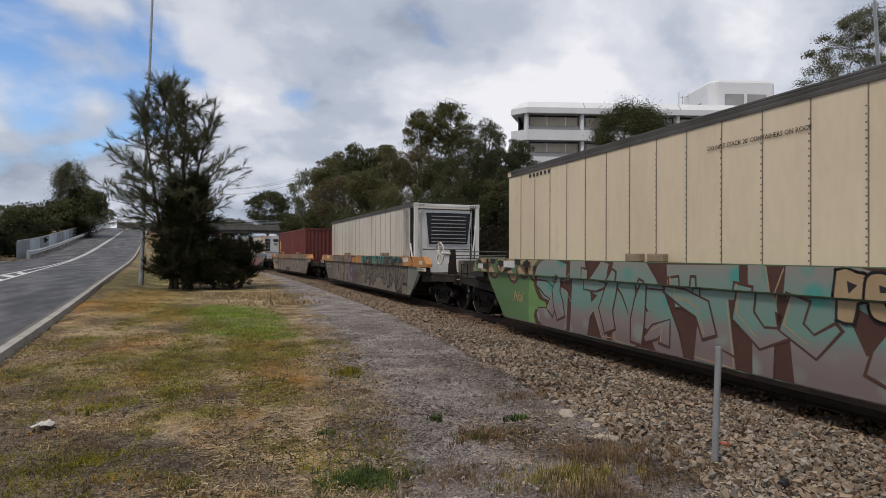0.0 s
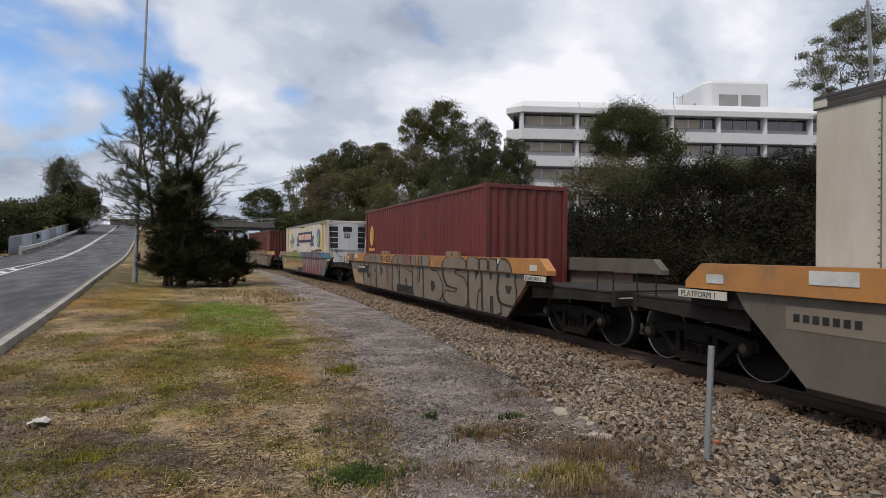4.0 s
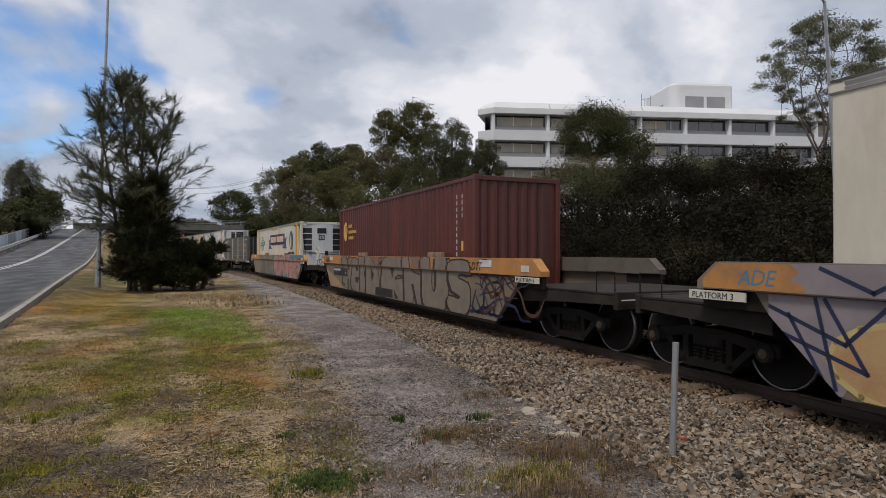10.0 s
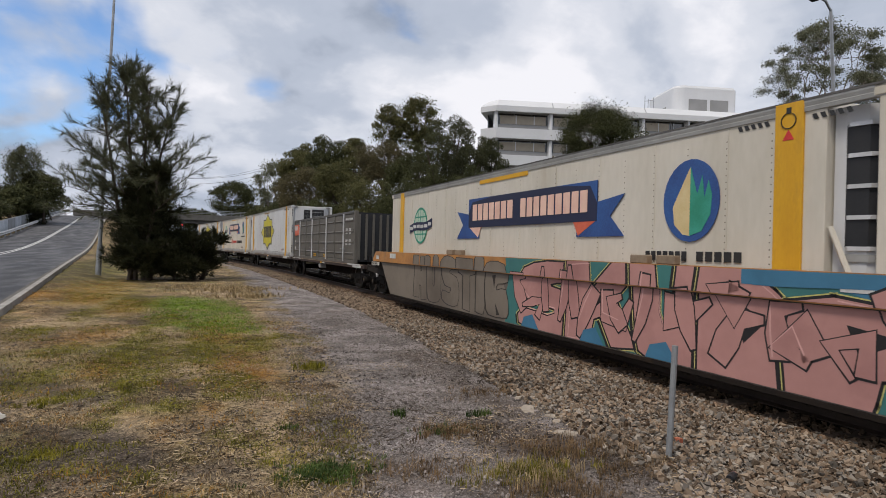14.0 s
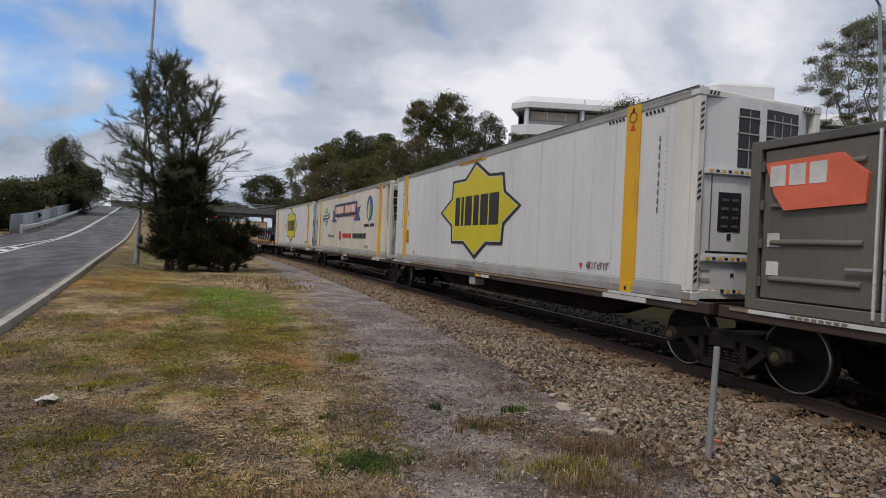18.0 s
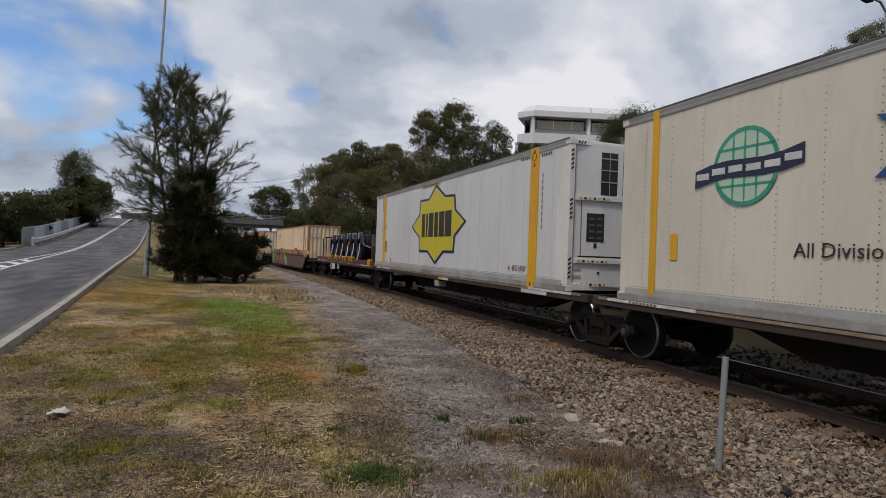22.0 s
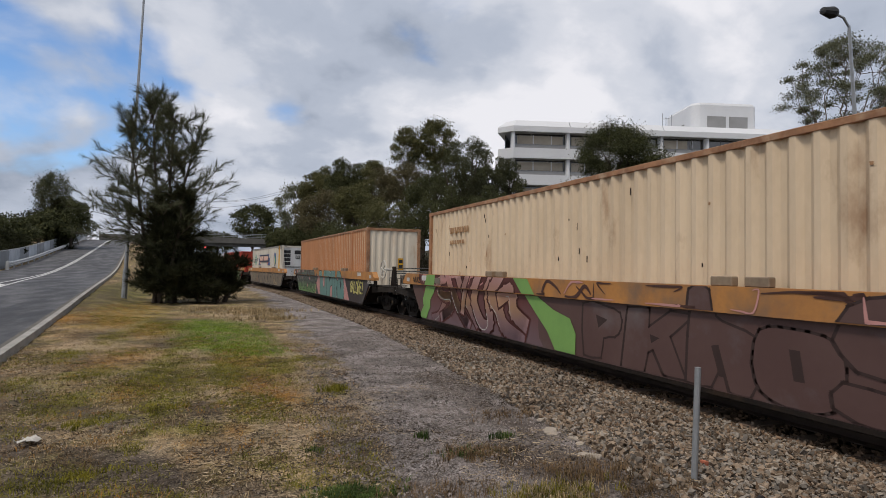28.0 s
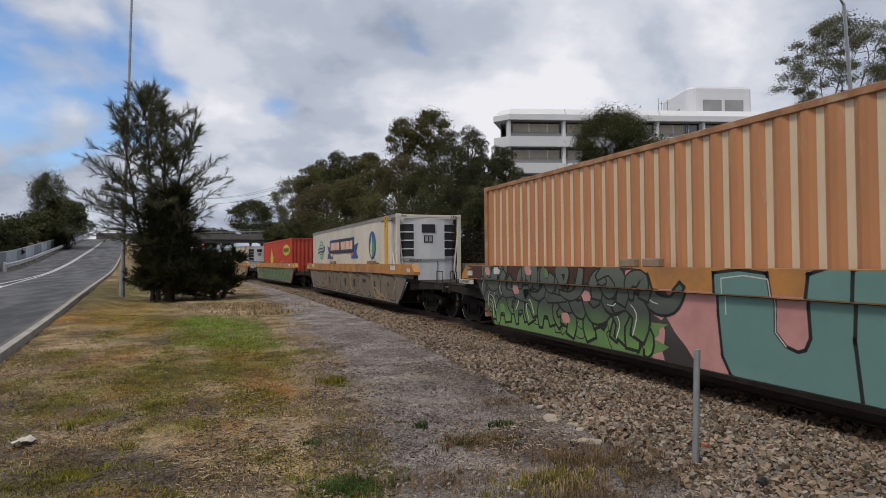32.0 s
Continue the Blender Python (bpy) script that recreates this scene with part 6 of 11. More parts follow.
M["pale_green"] = mat("pale_green", (0.42, 0.52, 0.42), (0.36, 0.46, 0.36), 0.45, bump=0.02)
M["leaf_cream"] = mat("leaf_cream", (0.62, 0.50, 0.27), (0.55, 0.42, 0.2), 0.5, bump=0.02)


def globe_emblem(c, y, z, s=1.0):
    """A pale green globe crossed by a dark ribbon."""
    for k in (-0.42, 0.0, 0.42):
        shape(c, "meridian", M["green_paint"], WX, ellipse(y + k * 0.45 * s, z, 0.02, 0.52 * s * math.cos(k)), 0.005)
    shape(c, "globe_disc", M["pale_green"], WX, ellipse(y, z, 0.47 * s, 0.47 * s), 0.003)
    part("globe_ring", Build().ring((WX - 0.002, y, z), (1, 0, 0), 0.47 * s, 0.53 * s, 0.006, 24), M["green_paint"], c, "pale green globe emblem")
    for k in (-0.25, 0.25):
        rect(c, "parallel", M["green_paint"], WX, y - 0.45 * s, y + 0.45 * s, z + k * s - 0.018, z + k * s + 0.018, 0.005)
    for k in range(6):
        a, b = 0.86 - k * 0.287, 0.86 - (k + 1) * 0.287
        h0, h1 = (0.05 * math.sin(3.4 * q) - 0.11 * q - 0.02 for q in (a, b))
        shape(c, "globe_ribbon", M["navy_paint"], WX, [(y + a * s, z + (h0 - 0.12) * s), (y + b * s, z + (h1 - 0.12) * s), (y + b * s, z + (h1 + 0.12) * s), (y + a * s, z + (h0 + 0.12) * s)], 0.012)
        part("mark", Build().box(WX - 0.016, WX - 0.012, y + (b + 0.03) * s, y + (a - 0.03) * s, z + ((h0 + h1) / 2 - 0.045) * s, z + ((h0 + h1) / 2 + 0.045) * s), M["strap_white"], c)


def leasing_emblem(c, y, z, s=1.0, words=3):
    """A yellow disc with three slanted grooves, and bars for its words."""
    x = -1.214
    shape(c, "emblem_disc", M["yellow_emblem"], x, ellipse(y, z, 0.30 * s, 0.42 * s), 0.008, "yellow disc emblem with slanted grooves")
    for k in range(3):
        zz = z - 0.16 * s + k * 0.15 * s
        shape(c, "groove", M["red_paint"], x - 0.008, [(y - 0.02, zz), (y - 0.26 * s, zz + 0.11 * s), (y - 0.26 * s, zz + 0.15 * s), (y - 0.02, zz + 0.04 * s)], 0.003)
    return x


M["yellow_emblem"] = mat("yellow_emblem", (0.60, 0.36, 0.09), (0.50, 0.28, 0.06), 0.5, scale=3, bump=0.03)


# A: tan box with stencilled warning
c = panel_box(14.63, TOP + 0.14, M["tan_paint"], "tan insulated container with dark riveted seams", seam=0.61, dark_seams=True, rail_mat=M["dark_rail"])
in_well(c, "A", -167.65, -153.02)
letter_part("warning_lettering", "DO NOT STACK 20' CONTAINERS ON ROOF", 0.088, M["black_paint"], c, WX - 0.003, 1.19, 2.79, squeeze=0.86)
for k in range(6):
    part("hazard_stripe", Build().box(WX - 0.004, WX, 6.2 - k * 0.16, 6.28 - k * 0.16, TOP - 0.10, TOP - 0.03), M["black_paint"], c)

# B: white reefer with the tall grille
c = panel_box(14.6, TOP, M["white_dirty"], "dirty white refrigerated container with a black grille at its end", seam=0.73, recess=0.62, dark_seams=True, rail_mat=M["dark_rail"])
cooling_unit(c, 7.3, TOP, "grille")
in_well(c, "B", -145.95, -131.35)
part("soot_panel", Build().box(WX - 0.002, WX + 0.006, -6.62, -6.0, 1.3, TOP - 0.12), M["soot"], c, "soot-stained panel beside the cooling unit")

# C: red box, emblem near its rear
c = corrugated(12.19, TOP, M["red_paint"], M["red_paint"], label="dark red corrugated container with a round yellow emblem")
in_well(c, "C", -122.6, -110.41)
leasing_emblem(c, 5.05, 2.02)
bars(c, M["yellow_emblem"], -1.214, 5.5, 4.55, 1.38, 1.50, 6, 0.3)

# D: cream reefer with ribbon, leaf and globe
c = panel_box(14.6, TOP, M["cream_paint"], "cream refrigerated container with a ribbon banner and leaf emblem", band=-6.2, seam=0.61, recess=0.62, rear_band=6.3, rear_w=0.15)
cooling_unit(c, 7.3, TOP, "louvre")
in_well(c, "D", -102.05, -87.45)
banner(c, -0.6, 2.26)
drop_emblem(c, -5.0, 2.13)
globe_emblem(c, 4.4, 2.06)
rect(c, "warning_strip", M["yellow_paint"], WX, 1.25, -0.7, TOP - 0.22, TOP - 0.12, 0.004, "yellow warning strip")
letter_part("warning_lettering", "DO NOT STACK 20' CONTAINERS ON ROOF", 0.082, M["black_paint"], c, WX - 0.006, 1.2, TOP - 0.205)

# E: maroon box
c = corrugated(12.7, TOP + 0.08, M["maroon_paint"], M["maroon_paint"], label="maroon corrugated container with a round yellow emblem")
in_well(c, "E", -79.1, -66.4)
for k in range(13):
    rect(c, "mark", M["strap_white"], -1.214, -5.39, -5.345, 2.72 - k * 0.16, 2.82 - k * 0.16)
for k in range(4):
    rect(c, "mark", M["strap_white"], -1.214, -5.69, -5.645, 2.72 - k * 0.16, 2.82 - k * 0.16)
rect(c, "yellow_sticker", M["yellow_emblem"], -1.214, -5.74, -5.62, 1.42, 1.66)
leasing_emblem(c, 5.35, 2.25, 0.95)
for k, n in enumerate((4, 9, 6)):
    bars(c, M["yellow_emblem"], -1.214, 4.9, 4.9 - n * 0.13, 2.40 - k * 0.24, 2.52 - k * 0.24, n, 0.3)

# F: cream reefer
c = panel_box(15.0, TOP, M["cream_paint"], "cream refrigerated container with a navy ribbon and leaf emblem", band=-6.45, seam=0.61, recess=0.62, rear_band=6.5, rear_w=0.15)
cooling_unit(c, 7.5, TOP, "louvre")
in_well(c, "F", -58.35, -43.35)
banner(c, -0.7, 2.26)
drop_emblem(c, -5.05, 2.13)
globe_emblem(c, 4.9, 2.06)
rect(c, "warning_strip", M["yellow_paint"], WX, 1.2, -0.9, TOP - 0.22, TOP - 0.12, 0.004, "yellow warning strip")

# M, N: corrugated boxes
c = corrugated(15.2, TOP, M["beige_paint"], M["rust_rail"], M["beige_paint"], label="weathered beige corrugated container with rust streaks", pitch=0.30, depth=0.055)
in_well(c, "M", 40.0, 55.2)
scar_rnd = random.Random(77)
for k in range(34):
    y, z, ln = scar_rnd.uniform(-7.2, 7.2), scar_rnd.uniform(0.5, 2.7), scar_rnd.uniform(0.03, 0.16)
    part("rust_scar", Build().box(-1.219, -1.2135, y - scar_rnd.uniform(0.006, 0.02), y + scar_rnd.uniform(0.006, 0.02), z, z + ln), M["rust_dark" if k % 3 else "rusty_beige"], c, "dark rusty scratch")
bars(c, M["rusty_beige"], -1.214, 5.9, 4.6, 2.42, 2.58, 8, 0.3)
bars(c, M["rusty_beige"], -1.214, 5.9, 4.9, 2.12, 2.22, 6, 0.3)
for k in range(11):
    rect(c, "mark", M["black_paint"], -1.214, -6.85, -6.73, 2.55 - k * 0.19, 2.66 - k * 0.19)
part("post_seam", Build().box(-1.235, -1.19, -6.18, -5.98, 0.1, TOP - 0.06, 0.01), M["rusty_beige"], c, "rust-streaked intermediate post")
for k in range(2):
    part("end_sticker", Build().box(-0.85 + k * 0.30, -0.60 + k * 0.30, -7.612, -7.604, 2.25, 2.55), M["strap_white"], c)
c = corrugated(15.4, TOP, M["orange_paint"], M["rust_rail"], M["pale_end"], M["orange_ridge"], label="faded orange corrugated container with pale ribs", pitch=0.32)
in_well(c, "N", 62.4, 77.8)
part("post_seam", Build().box(-1.235, -1.19, -5.35, -5.0, 0.1, TOP - 0.06, 0.01), M["orange_paint"], c, "wide intermediate lifting post")
part("end_sticker", Build().box(0.18, 0.42, -7.712, -7.704, 1.35, 1.85), M["yellow_paint"], c, "yellow hazard sticker")
for k in range(2):
    part("mark", Build().box(0.21, 0.39, -7.717, -7.713, 1.42 + k * 0.22, 1.56 + k * 0.22), M["black_paint"], c)

# O to R: the tail as far as it is seen
c = panel_box(15.2, TOP - 0.1, M["cream_paint"], "cream refrigerated container with a navy ribbon", band=-6.4, recess=0.62)
cooling_unit(c, 7.6, TOP - 0.1, "louvre")
in_well(c, "O", 84.6, 99.8)
banner(c, 0.6, 2.1)
drop_emblem(c, -4.6, 2.0)
globe_emblem(c, 5.2, 2.0)
c = corrugated(12.19, TOP - 0.1, M["bright_red"], M["bright_red"], label="bright red corrugated container with yellow emblems")
in_well(c, "P", 106.8, 119.0)
shape(c, "flame_emblem", M["logo_yellow"], -1.214, [(1.2, 1.1), (2.4, 1.1), (2.5, 1.6), (1.9, 2.5), (1.5, 1.9), (1.1, 1.7)], 0.005, "yellow flame emblem")
shape(c, "emblem", M["logo_yellow"], -1.214, ellipse(-4.2, 2.2, 1.3, 0.4), 0.005, "yellow star emblem")
bars(c, M["black_paint"], -1.219, -3.2, -5.2, 2.05, 2.35, 6, 0.3)
for key, a, b in (("Q", 128.0, 142.6), ("R", 149.8, 164.4)):
    c = panel_box(14.6, TOP - 0.1, M["cream_paint"], "cream refrigerated container with a navy ribbon", band=-6.3, recess=0.62)
    cooling_unit(c, 7.3, TOP - 0.1, "louvre")
    in_well(c, key, a, b)
    banner(c, 0.4, 2.1)

# G: grey side-door box
DECK = 1.02
REEF = 3.1


def side_door_box():
    c = thing("side_door_container", "grey steel container with side doors on a flat wagon", "shipping container", group="containers on the train")
    hx, hy, hgt = 1.24, 6.1, 2.13
    part("body", Build().box(-hx + 0.07, hx - 0.02, -hy + 0.03, hy - 0.03, 0.08, hgt - 0.06), M["grille_black"], c, "dark gaps between the doors")
    for x in (-1, 1):
        part("top_rail", Build().box(*sorted((x * hx, x * (hx - 0.10))), -hy, hy, hgt - 0.11, hgt, 0.01), M["dark_rail"], c)
        part("bottom_rail", Build().box(*sorted((x * hx, x * (hx - 0.10))), -hy, hy, 0.0, 0.14, 0.01), M["grey_box"], c)
        for y in (-1, 1):
            part("corner_post", Build().box(*sorted((x * (hx + 0.006), x * (hx - 0.14))), *sorted((y * (hy + 0.004), y * (hy - 0.15))), 0, hgt + 0.004, 0.012), M["grey_box"], c)
    n = 8
    w = (2 * hy - 0.34) / n
    for i in range(n):
        y0 = -hy + 0.17 + i * w
        d = part("side_door", Build().box(-hx + 0.02, -hx + 0.066, y0 + 0.03, y0 + w - 0.03, 0.16, hgt - 0.13, 0.008), M["grey_box"], c)
        for k in range(4):
            z = 0.36 + k * 0.45
            part("rib", Build().prism([(-hx + 0.02, z), (-hx - 0.012, z + 0.03), (-hx - 0.012, z + 0.05), (-hx + 0.02, z + 0.085)], "y", y0 + 0.20, y0 + w - 0.16), M["grey_box"], d)
        for y in ((y0 + 0.05,) if i % 2 else (y0 + w - 0.05,)):
            part("lock_rod", Build().tube((-hx - 0.008, y, 0.06), (-hx - 0.008, y, hgt - 0.08), 0.019, n=6), M["chrome_strip"], d, "bright steel locking rod")
            part("door_handle", Build().box(-hx - 0.035, -hx - 0.012, min(y, y + (0.3 if i % 2 else -0.3)), max(y, y + (0.3 if i % 2 else -0.3)), 0.56, 0.59), M["galvanised"], d)
        for k in range(4):
            part("hinge", Build().box(-hx - 0.012, -hx + 0.019, y0 + (w - 0.05 if i % 2 else 0.0), y0 + (w if i % 2 else 0.05), 0.3 + k * 0.48, 0.42 + k * 0.48, 0.004), M["dark_rail"], d)
    for i in range(7):
        y = -hy + 0.17 + (i + 1) * w
        if i % 2:
            part("post", Build().box(-hx - 0.006, -hx + 0.06, y - 0.06, y + 0.06, 0.13, hgt - 0.10, 0.006), M["grey_box"], c)
    shape(c, "logo_panel", M["orange_red"], -hx + 0.02, [(5.86, 1.84), (4.90, 1.86), (4.60, 1.60), (4.62, 1.28), (5.58, 1.24), (5.72, 1.44)], 0.045, "orange-red logo panel with pale bars")
    bars(c, M["strap_white"], -hx - 0.026, 5.78, 5.00, 1.54, 1.79, 3, 0.2)
    for k in range(2):
        rect(c, "yellow_sign", M["yellow_paint"], -hx - 0.002, 1.02 - k * 2.05, 0.50 - k * 2.05, 0.16, 0.30, 0.006, "yellow EMPTY ONLY sign")
        letter_part("sign_lettering", "EMPTY ONLY", 0.098, M["black_paint"], c, -hx - 0.010, 1.0 - k * 2.05, 0.195, squeeze=0.82)
        rect(c, "data_panel", M["strap_white"], -hx + 0.018, 5.82, 5.65, 0.45 + k * 0.35, 0.62 + k * 0.35, 0.006)
    bars(c, M["strap_white"], -hx + 0.012, -4.7, -5.75, 1.72, 1.86, 10, 0.35)
    for r in range(2):
        for q in range(2):
            bars(c, M["strap_white"], -hx + 0.012, -4.75 - q * 0.48, -5.05 - q * 0.48, 1.20 - r * 0.46, 1.44 - r * 0.46, 4, 0.3)
    for e in (-1, 1):
        for k in range(8):
            x = -1.05 + k * 0.30
            part("end_rib", Build().box(x - 0.05, x + 0.05, *sorted((e * (hy - 0.03), e * (hy + 0.01))), 0.15, hgt - 0.12, 0.01), M["grey_box"], c)
    return c


load(side_door_box(), -39.0, -26.8, well["G"][1], DECK)


def size_mark(c, text, y):
    letter_part("size_lettering", text, 0.2, M["maroon_paint"], c, WX - 0.003, y, 0.32, squeeze=0.66)


for key, a, b, fr in (("H", -25.85, -10.94, 0.0), ("J", 6.55, 22.0, -0.28)):
    d = -0.5
    c = panel_box(b - a, REEF, M["reefer_white"], "clean white refrigerated container with a yellow star emblem", band=-6.05 + fr, recess=0.45, rear_band=6.76 + d, rear_w=0.15)
    cooling_unit(c, (b - a) / 2, REEF, "clip")
    load(c, a, b, well[key][1], DECK)
    star_emblem(c, 0.33 + fr * 0.7, 1.53)
    size_mark(c, "48'11\"x9'10\"", -4.88 + fr * 1.8)
    part("arrow", Build().prism([(-4.66 + fr * 1.8, 0.42), (-4.76 + fr * 1.8, 0.42), (-4.71 + fr * 1.8, 0.31)], "x", WX - 0.005, WX), M["red_logo"], c)
    rect(c, "warning_strip", M["yellow_paint"], WX, 1.4, -0.35, REEF - 0.20, REEF - 0.11, 0.004, "yellow warning strip")
    letter_part("warning_lettering", "DO NOT STACK 20' CONTAINERS ON ROOF", 0.075, M["black_paint"], c, WX - 0.006, 1.36, REEF - 0.185)
    for k in range(9):
        rect(c, "mark", M["seam_dark"], WX, -6.69, -6.663, 2.41 - k * 0.14, 2.50 - k * 0.14)
    rect(c, "yellow_sticker", M["yellow_paint"], WX, 6.58 + d, 6.31 + d, 0.66, 1.12, 0.004, "yellow caution sticker with lines of black bars")
    for k in range(5):
        bars(c, M["black_paint"], WX - 0.004, 6.55 + d, 6.34 + d, 0.69 + k * 0.085, 0.74 + k * 0.085, 5, 0.3, 0.002)
    shape(c, "arrow", M["red_logo"], WX, [(p + d, q) for p, q in ((5.70, 0.40), (5.64, 0.40), (5.64, 0.34), (5.60, 0.34), (5.67, 0.26), (5.74, 0.34), (5.70, 0.34))], 0.004, "small red arrow")
    for k in range(9):
        rect(c, "mark", M["black_paint"], WX, 7.10 + d, 7.075 + d, 2.33 - k * 0.14, 2.43 - k * 0.14)
    for k in range(4):
        rect(c, "mark", M["black_paint"], WX, 7.01 + d, 6.985 + d, 2.82 - k * 0.14, 2.92 - k * 0.14)
        rect(c, "mark", M["black_paint"], WX, 7.12 + d, 7.095 + d, 2.82 - k * 0.14, 2.92 - k * 0.14)
    rect(c, "yellow_sticker", M["yellow_paint"], WX, 6.48 + d, 6.38 + d, 1.62, 1.80, 0.004)
    rect(c, "red_sticker", M["red_logo"], WX - 0.007, 5.75 + d, 5.58 + d, 0.03, 0.11, 0.004)
c = panel_box(14.91, REEF, M["cream_paint"], "cream refrigerated container with a ribbon banner and long lettering", band=-6.1, recess=0.5, rear_band=6.6)
cooling_unit(c, 7.455, REEF, "louvre")
load(c, -10.05, 4.86, well["I"][1], DECK)
banner(c, 0.12, 2.23)
drop_emblem(c, -4.5, 2.12)
globe_emblem(c, 4.85, 1.97)
letter_part("small_lettering", "All Divisions of", 0.25, M["black_paint"], c, WX - 0.003, 4.1, 0.78)
shape(c, "red_disc", M["red_logo"], WX, ellipse(1.12, 0.88, 0.24, 0.27), 0.004)
bars(c, M["red_logo"], WX, 0.52, -1.35, 0.77, 1.0, 7, 0.22)
bars(c, M["black_paint"], WX, -1.62, -4.05, 0.77, 1.0, 9, 0.22)
size_mark(c, "46'6\" x 9'10\"", -3.8)
rect(c, "warning_strip", M["yellow_paint"], WX, 1.7, -0.4, REEF - 0.20, REEF - 0.11, 0.004, "yellow warning strip")
rect(c, "yellow_sticker", M["yellow_paint"], WX, 6.2, 6.05, 0.7, 1.1, 0.004)

# underside boxes and lamps of the flats
for key in "GHIJ":
    w, u = well[key]
    part("equipment_box", Build().box(-1.25, -0.95, 0.0, 0.34, 0.64, 0.85, 0.02), M["grubby_rail"], w, "dirty white equipment box under the side rail")
    part("reflector", Build().box(-1.283, -1.271, -0.9, -0.45, 0.88, 0.95), M["strap_white"], w)
    part("reflector", Build().box(-1.283, -1.271, -0.4, -0.1, 0.88, 0.95), M["yellow_paint"], w)
    part("reflector", Build().box(-1.283, -1.271, -6.6, -5.5, 0.88, 0.96), M["strap_white"], w)
    rod = Build().tube((-1.1, 3.0, 0.50), (-1.1, -3.0, 0.50), 0.02, n=6)
    part("brake_rod", rod, M["bright_steel"], w)

# K: coils of wire on a low flat
w, u = well["K"]
U_K = u
hK = 6.9
part("deck", Build().box(-1.25, 1.25, -hK + 0.1, hK - 0.1, 1.14, 1.21), M["red_deck"], w, "dark red deck plate")
for s in (-1, 1):
    part("deck_beam", Build().box(*sorted((s * 1.28, s * 1.16)), -hK, hK, 1.025, 1.23, 0.012), M["red_deck"], w)
for k in (2.83, 1.05, -0.92, -2.51):
    y = 28.85 + k - u
    for d in (-0.27, 0.27):
        part("yellow_bracket", Build().prism([(y + d - 0.05, 1.10), (y + d + 0.05, 1.10), (y + d + 0.09, 1.30), (y + d - 0.09, 1.30)], "x", -1.33, -1.285), M["yellow_paint"], w, "yellow load bracket")
    part("yellow_bracket", Build().box(-1.335, -1.18, y - 0.42, y + 0.42, 1.28, 1.35, 0.01), M["yellow_paint"], w, "yellow load bracket")
part("yellow_bracket", Build().prism([(28.85 - 6.22 - u, 1.04), (28.85 - 6.0 - u, 1.04), (28.85 - 6.0 - u, 1.13), (28.85 - 6.03 - u, 1.14), (28.85 - 6.05 - u, 1.30), (28.85 - 6.22 - u, 1.30)], "x", -1.36, -1.18), M["yellow_paint"], w, "yellow end bracket")
part("number_board", Build().box(-1.31, -1.285, 28.85 + 1.3 - u, 28.85 + 2.5 - u, 0.56, 0.88), M["strap_white"], w, "rust-stained white number board")
bars(w, M["black_paint"], -1.312, 28.85 + 2.42 - u, 28.85 + 1.95 - u, 0.74, 0.85, 4, 0.3)
bars(w, M["black_paint"], -1.312, 28.85 + 2.42 - u, 28.85 + 1.95 - u, 0.60, 0.70, 5, 0.3)
part("number_board", Build().box(-1.31, -1.285, 28.85 + 0.2 - u, 28.85 + 0.7 - u, 0.62, 0.86), M["grubby_rail"], w)
y = 34.6 - u
g = Build().path([(-1.15, y, 1.15), (-1.15, y, 2.36), (-1.05, y, 2.46), (1.05, y, 2.46), (1.15, y, 2.36), (1.15, y, 1.15)], 0.035)
part("bulkhead_frame", g, M["rust_dark"], w, "dark tubular end bulkhead")
for i in range(8):
    x = -0.95 + i * 0.27
    part("bulkhead_bar", Build().box(x - 0.02, x + 0.02, y - 0.02, y + 0.02, 1.2, 2.45), M["rust_dark"], w)
y = 22.88 - u
for i in range(8):  # front bulkhead: upright planks, paler above, and a slatted rail over a gap
    x = -1.18 + i * 0.296
    part("bulkhead_plank", Build().box(x + 0.012, x + 0.284, y - 0.03, y + 0.03, 1.90, 2.48, 0.01), M["bulkhead"], w, "weathered upper bulkhead plank")
    part("bulkhead_plank", Build().box(x + 0.006, x + 0.290, y - 0.035, y + 0.03, 1.2, 1.885, 0.01), M["wagon_brown"], w)
    part("slat", Build().box(x + 0.03, x + 0.11, y - 0.03, y + 0.02, 2.84, 3.06), M["rust_dark"], w)
for z in (2.48, 2.80, 3.06):
    part("bulkhead_rail", Build().box(-1.2, 1.2, y - 0.045, y + 0.04, z, z + 0.05, 0.008), M["rust_dark"], w)
for x in (-0.9, 0.9):
    part("bulkhead_post", Build().box(x - 0.05, x + 0.05, y + 0.05, y + 0.16, 1.2, 3.1, 0.008), M["rust_dark"], w)


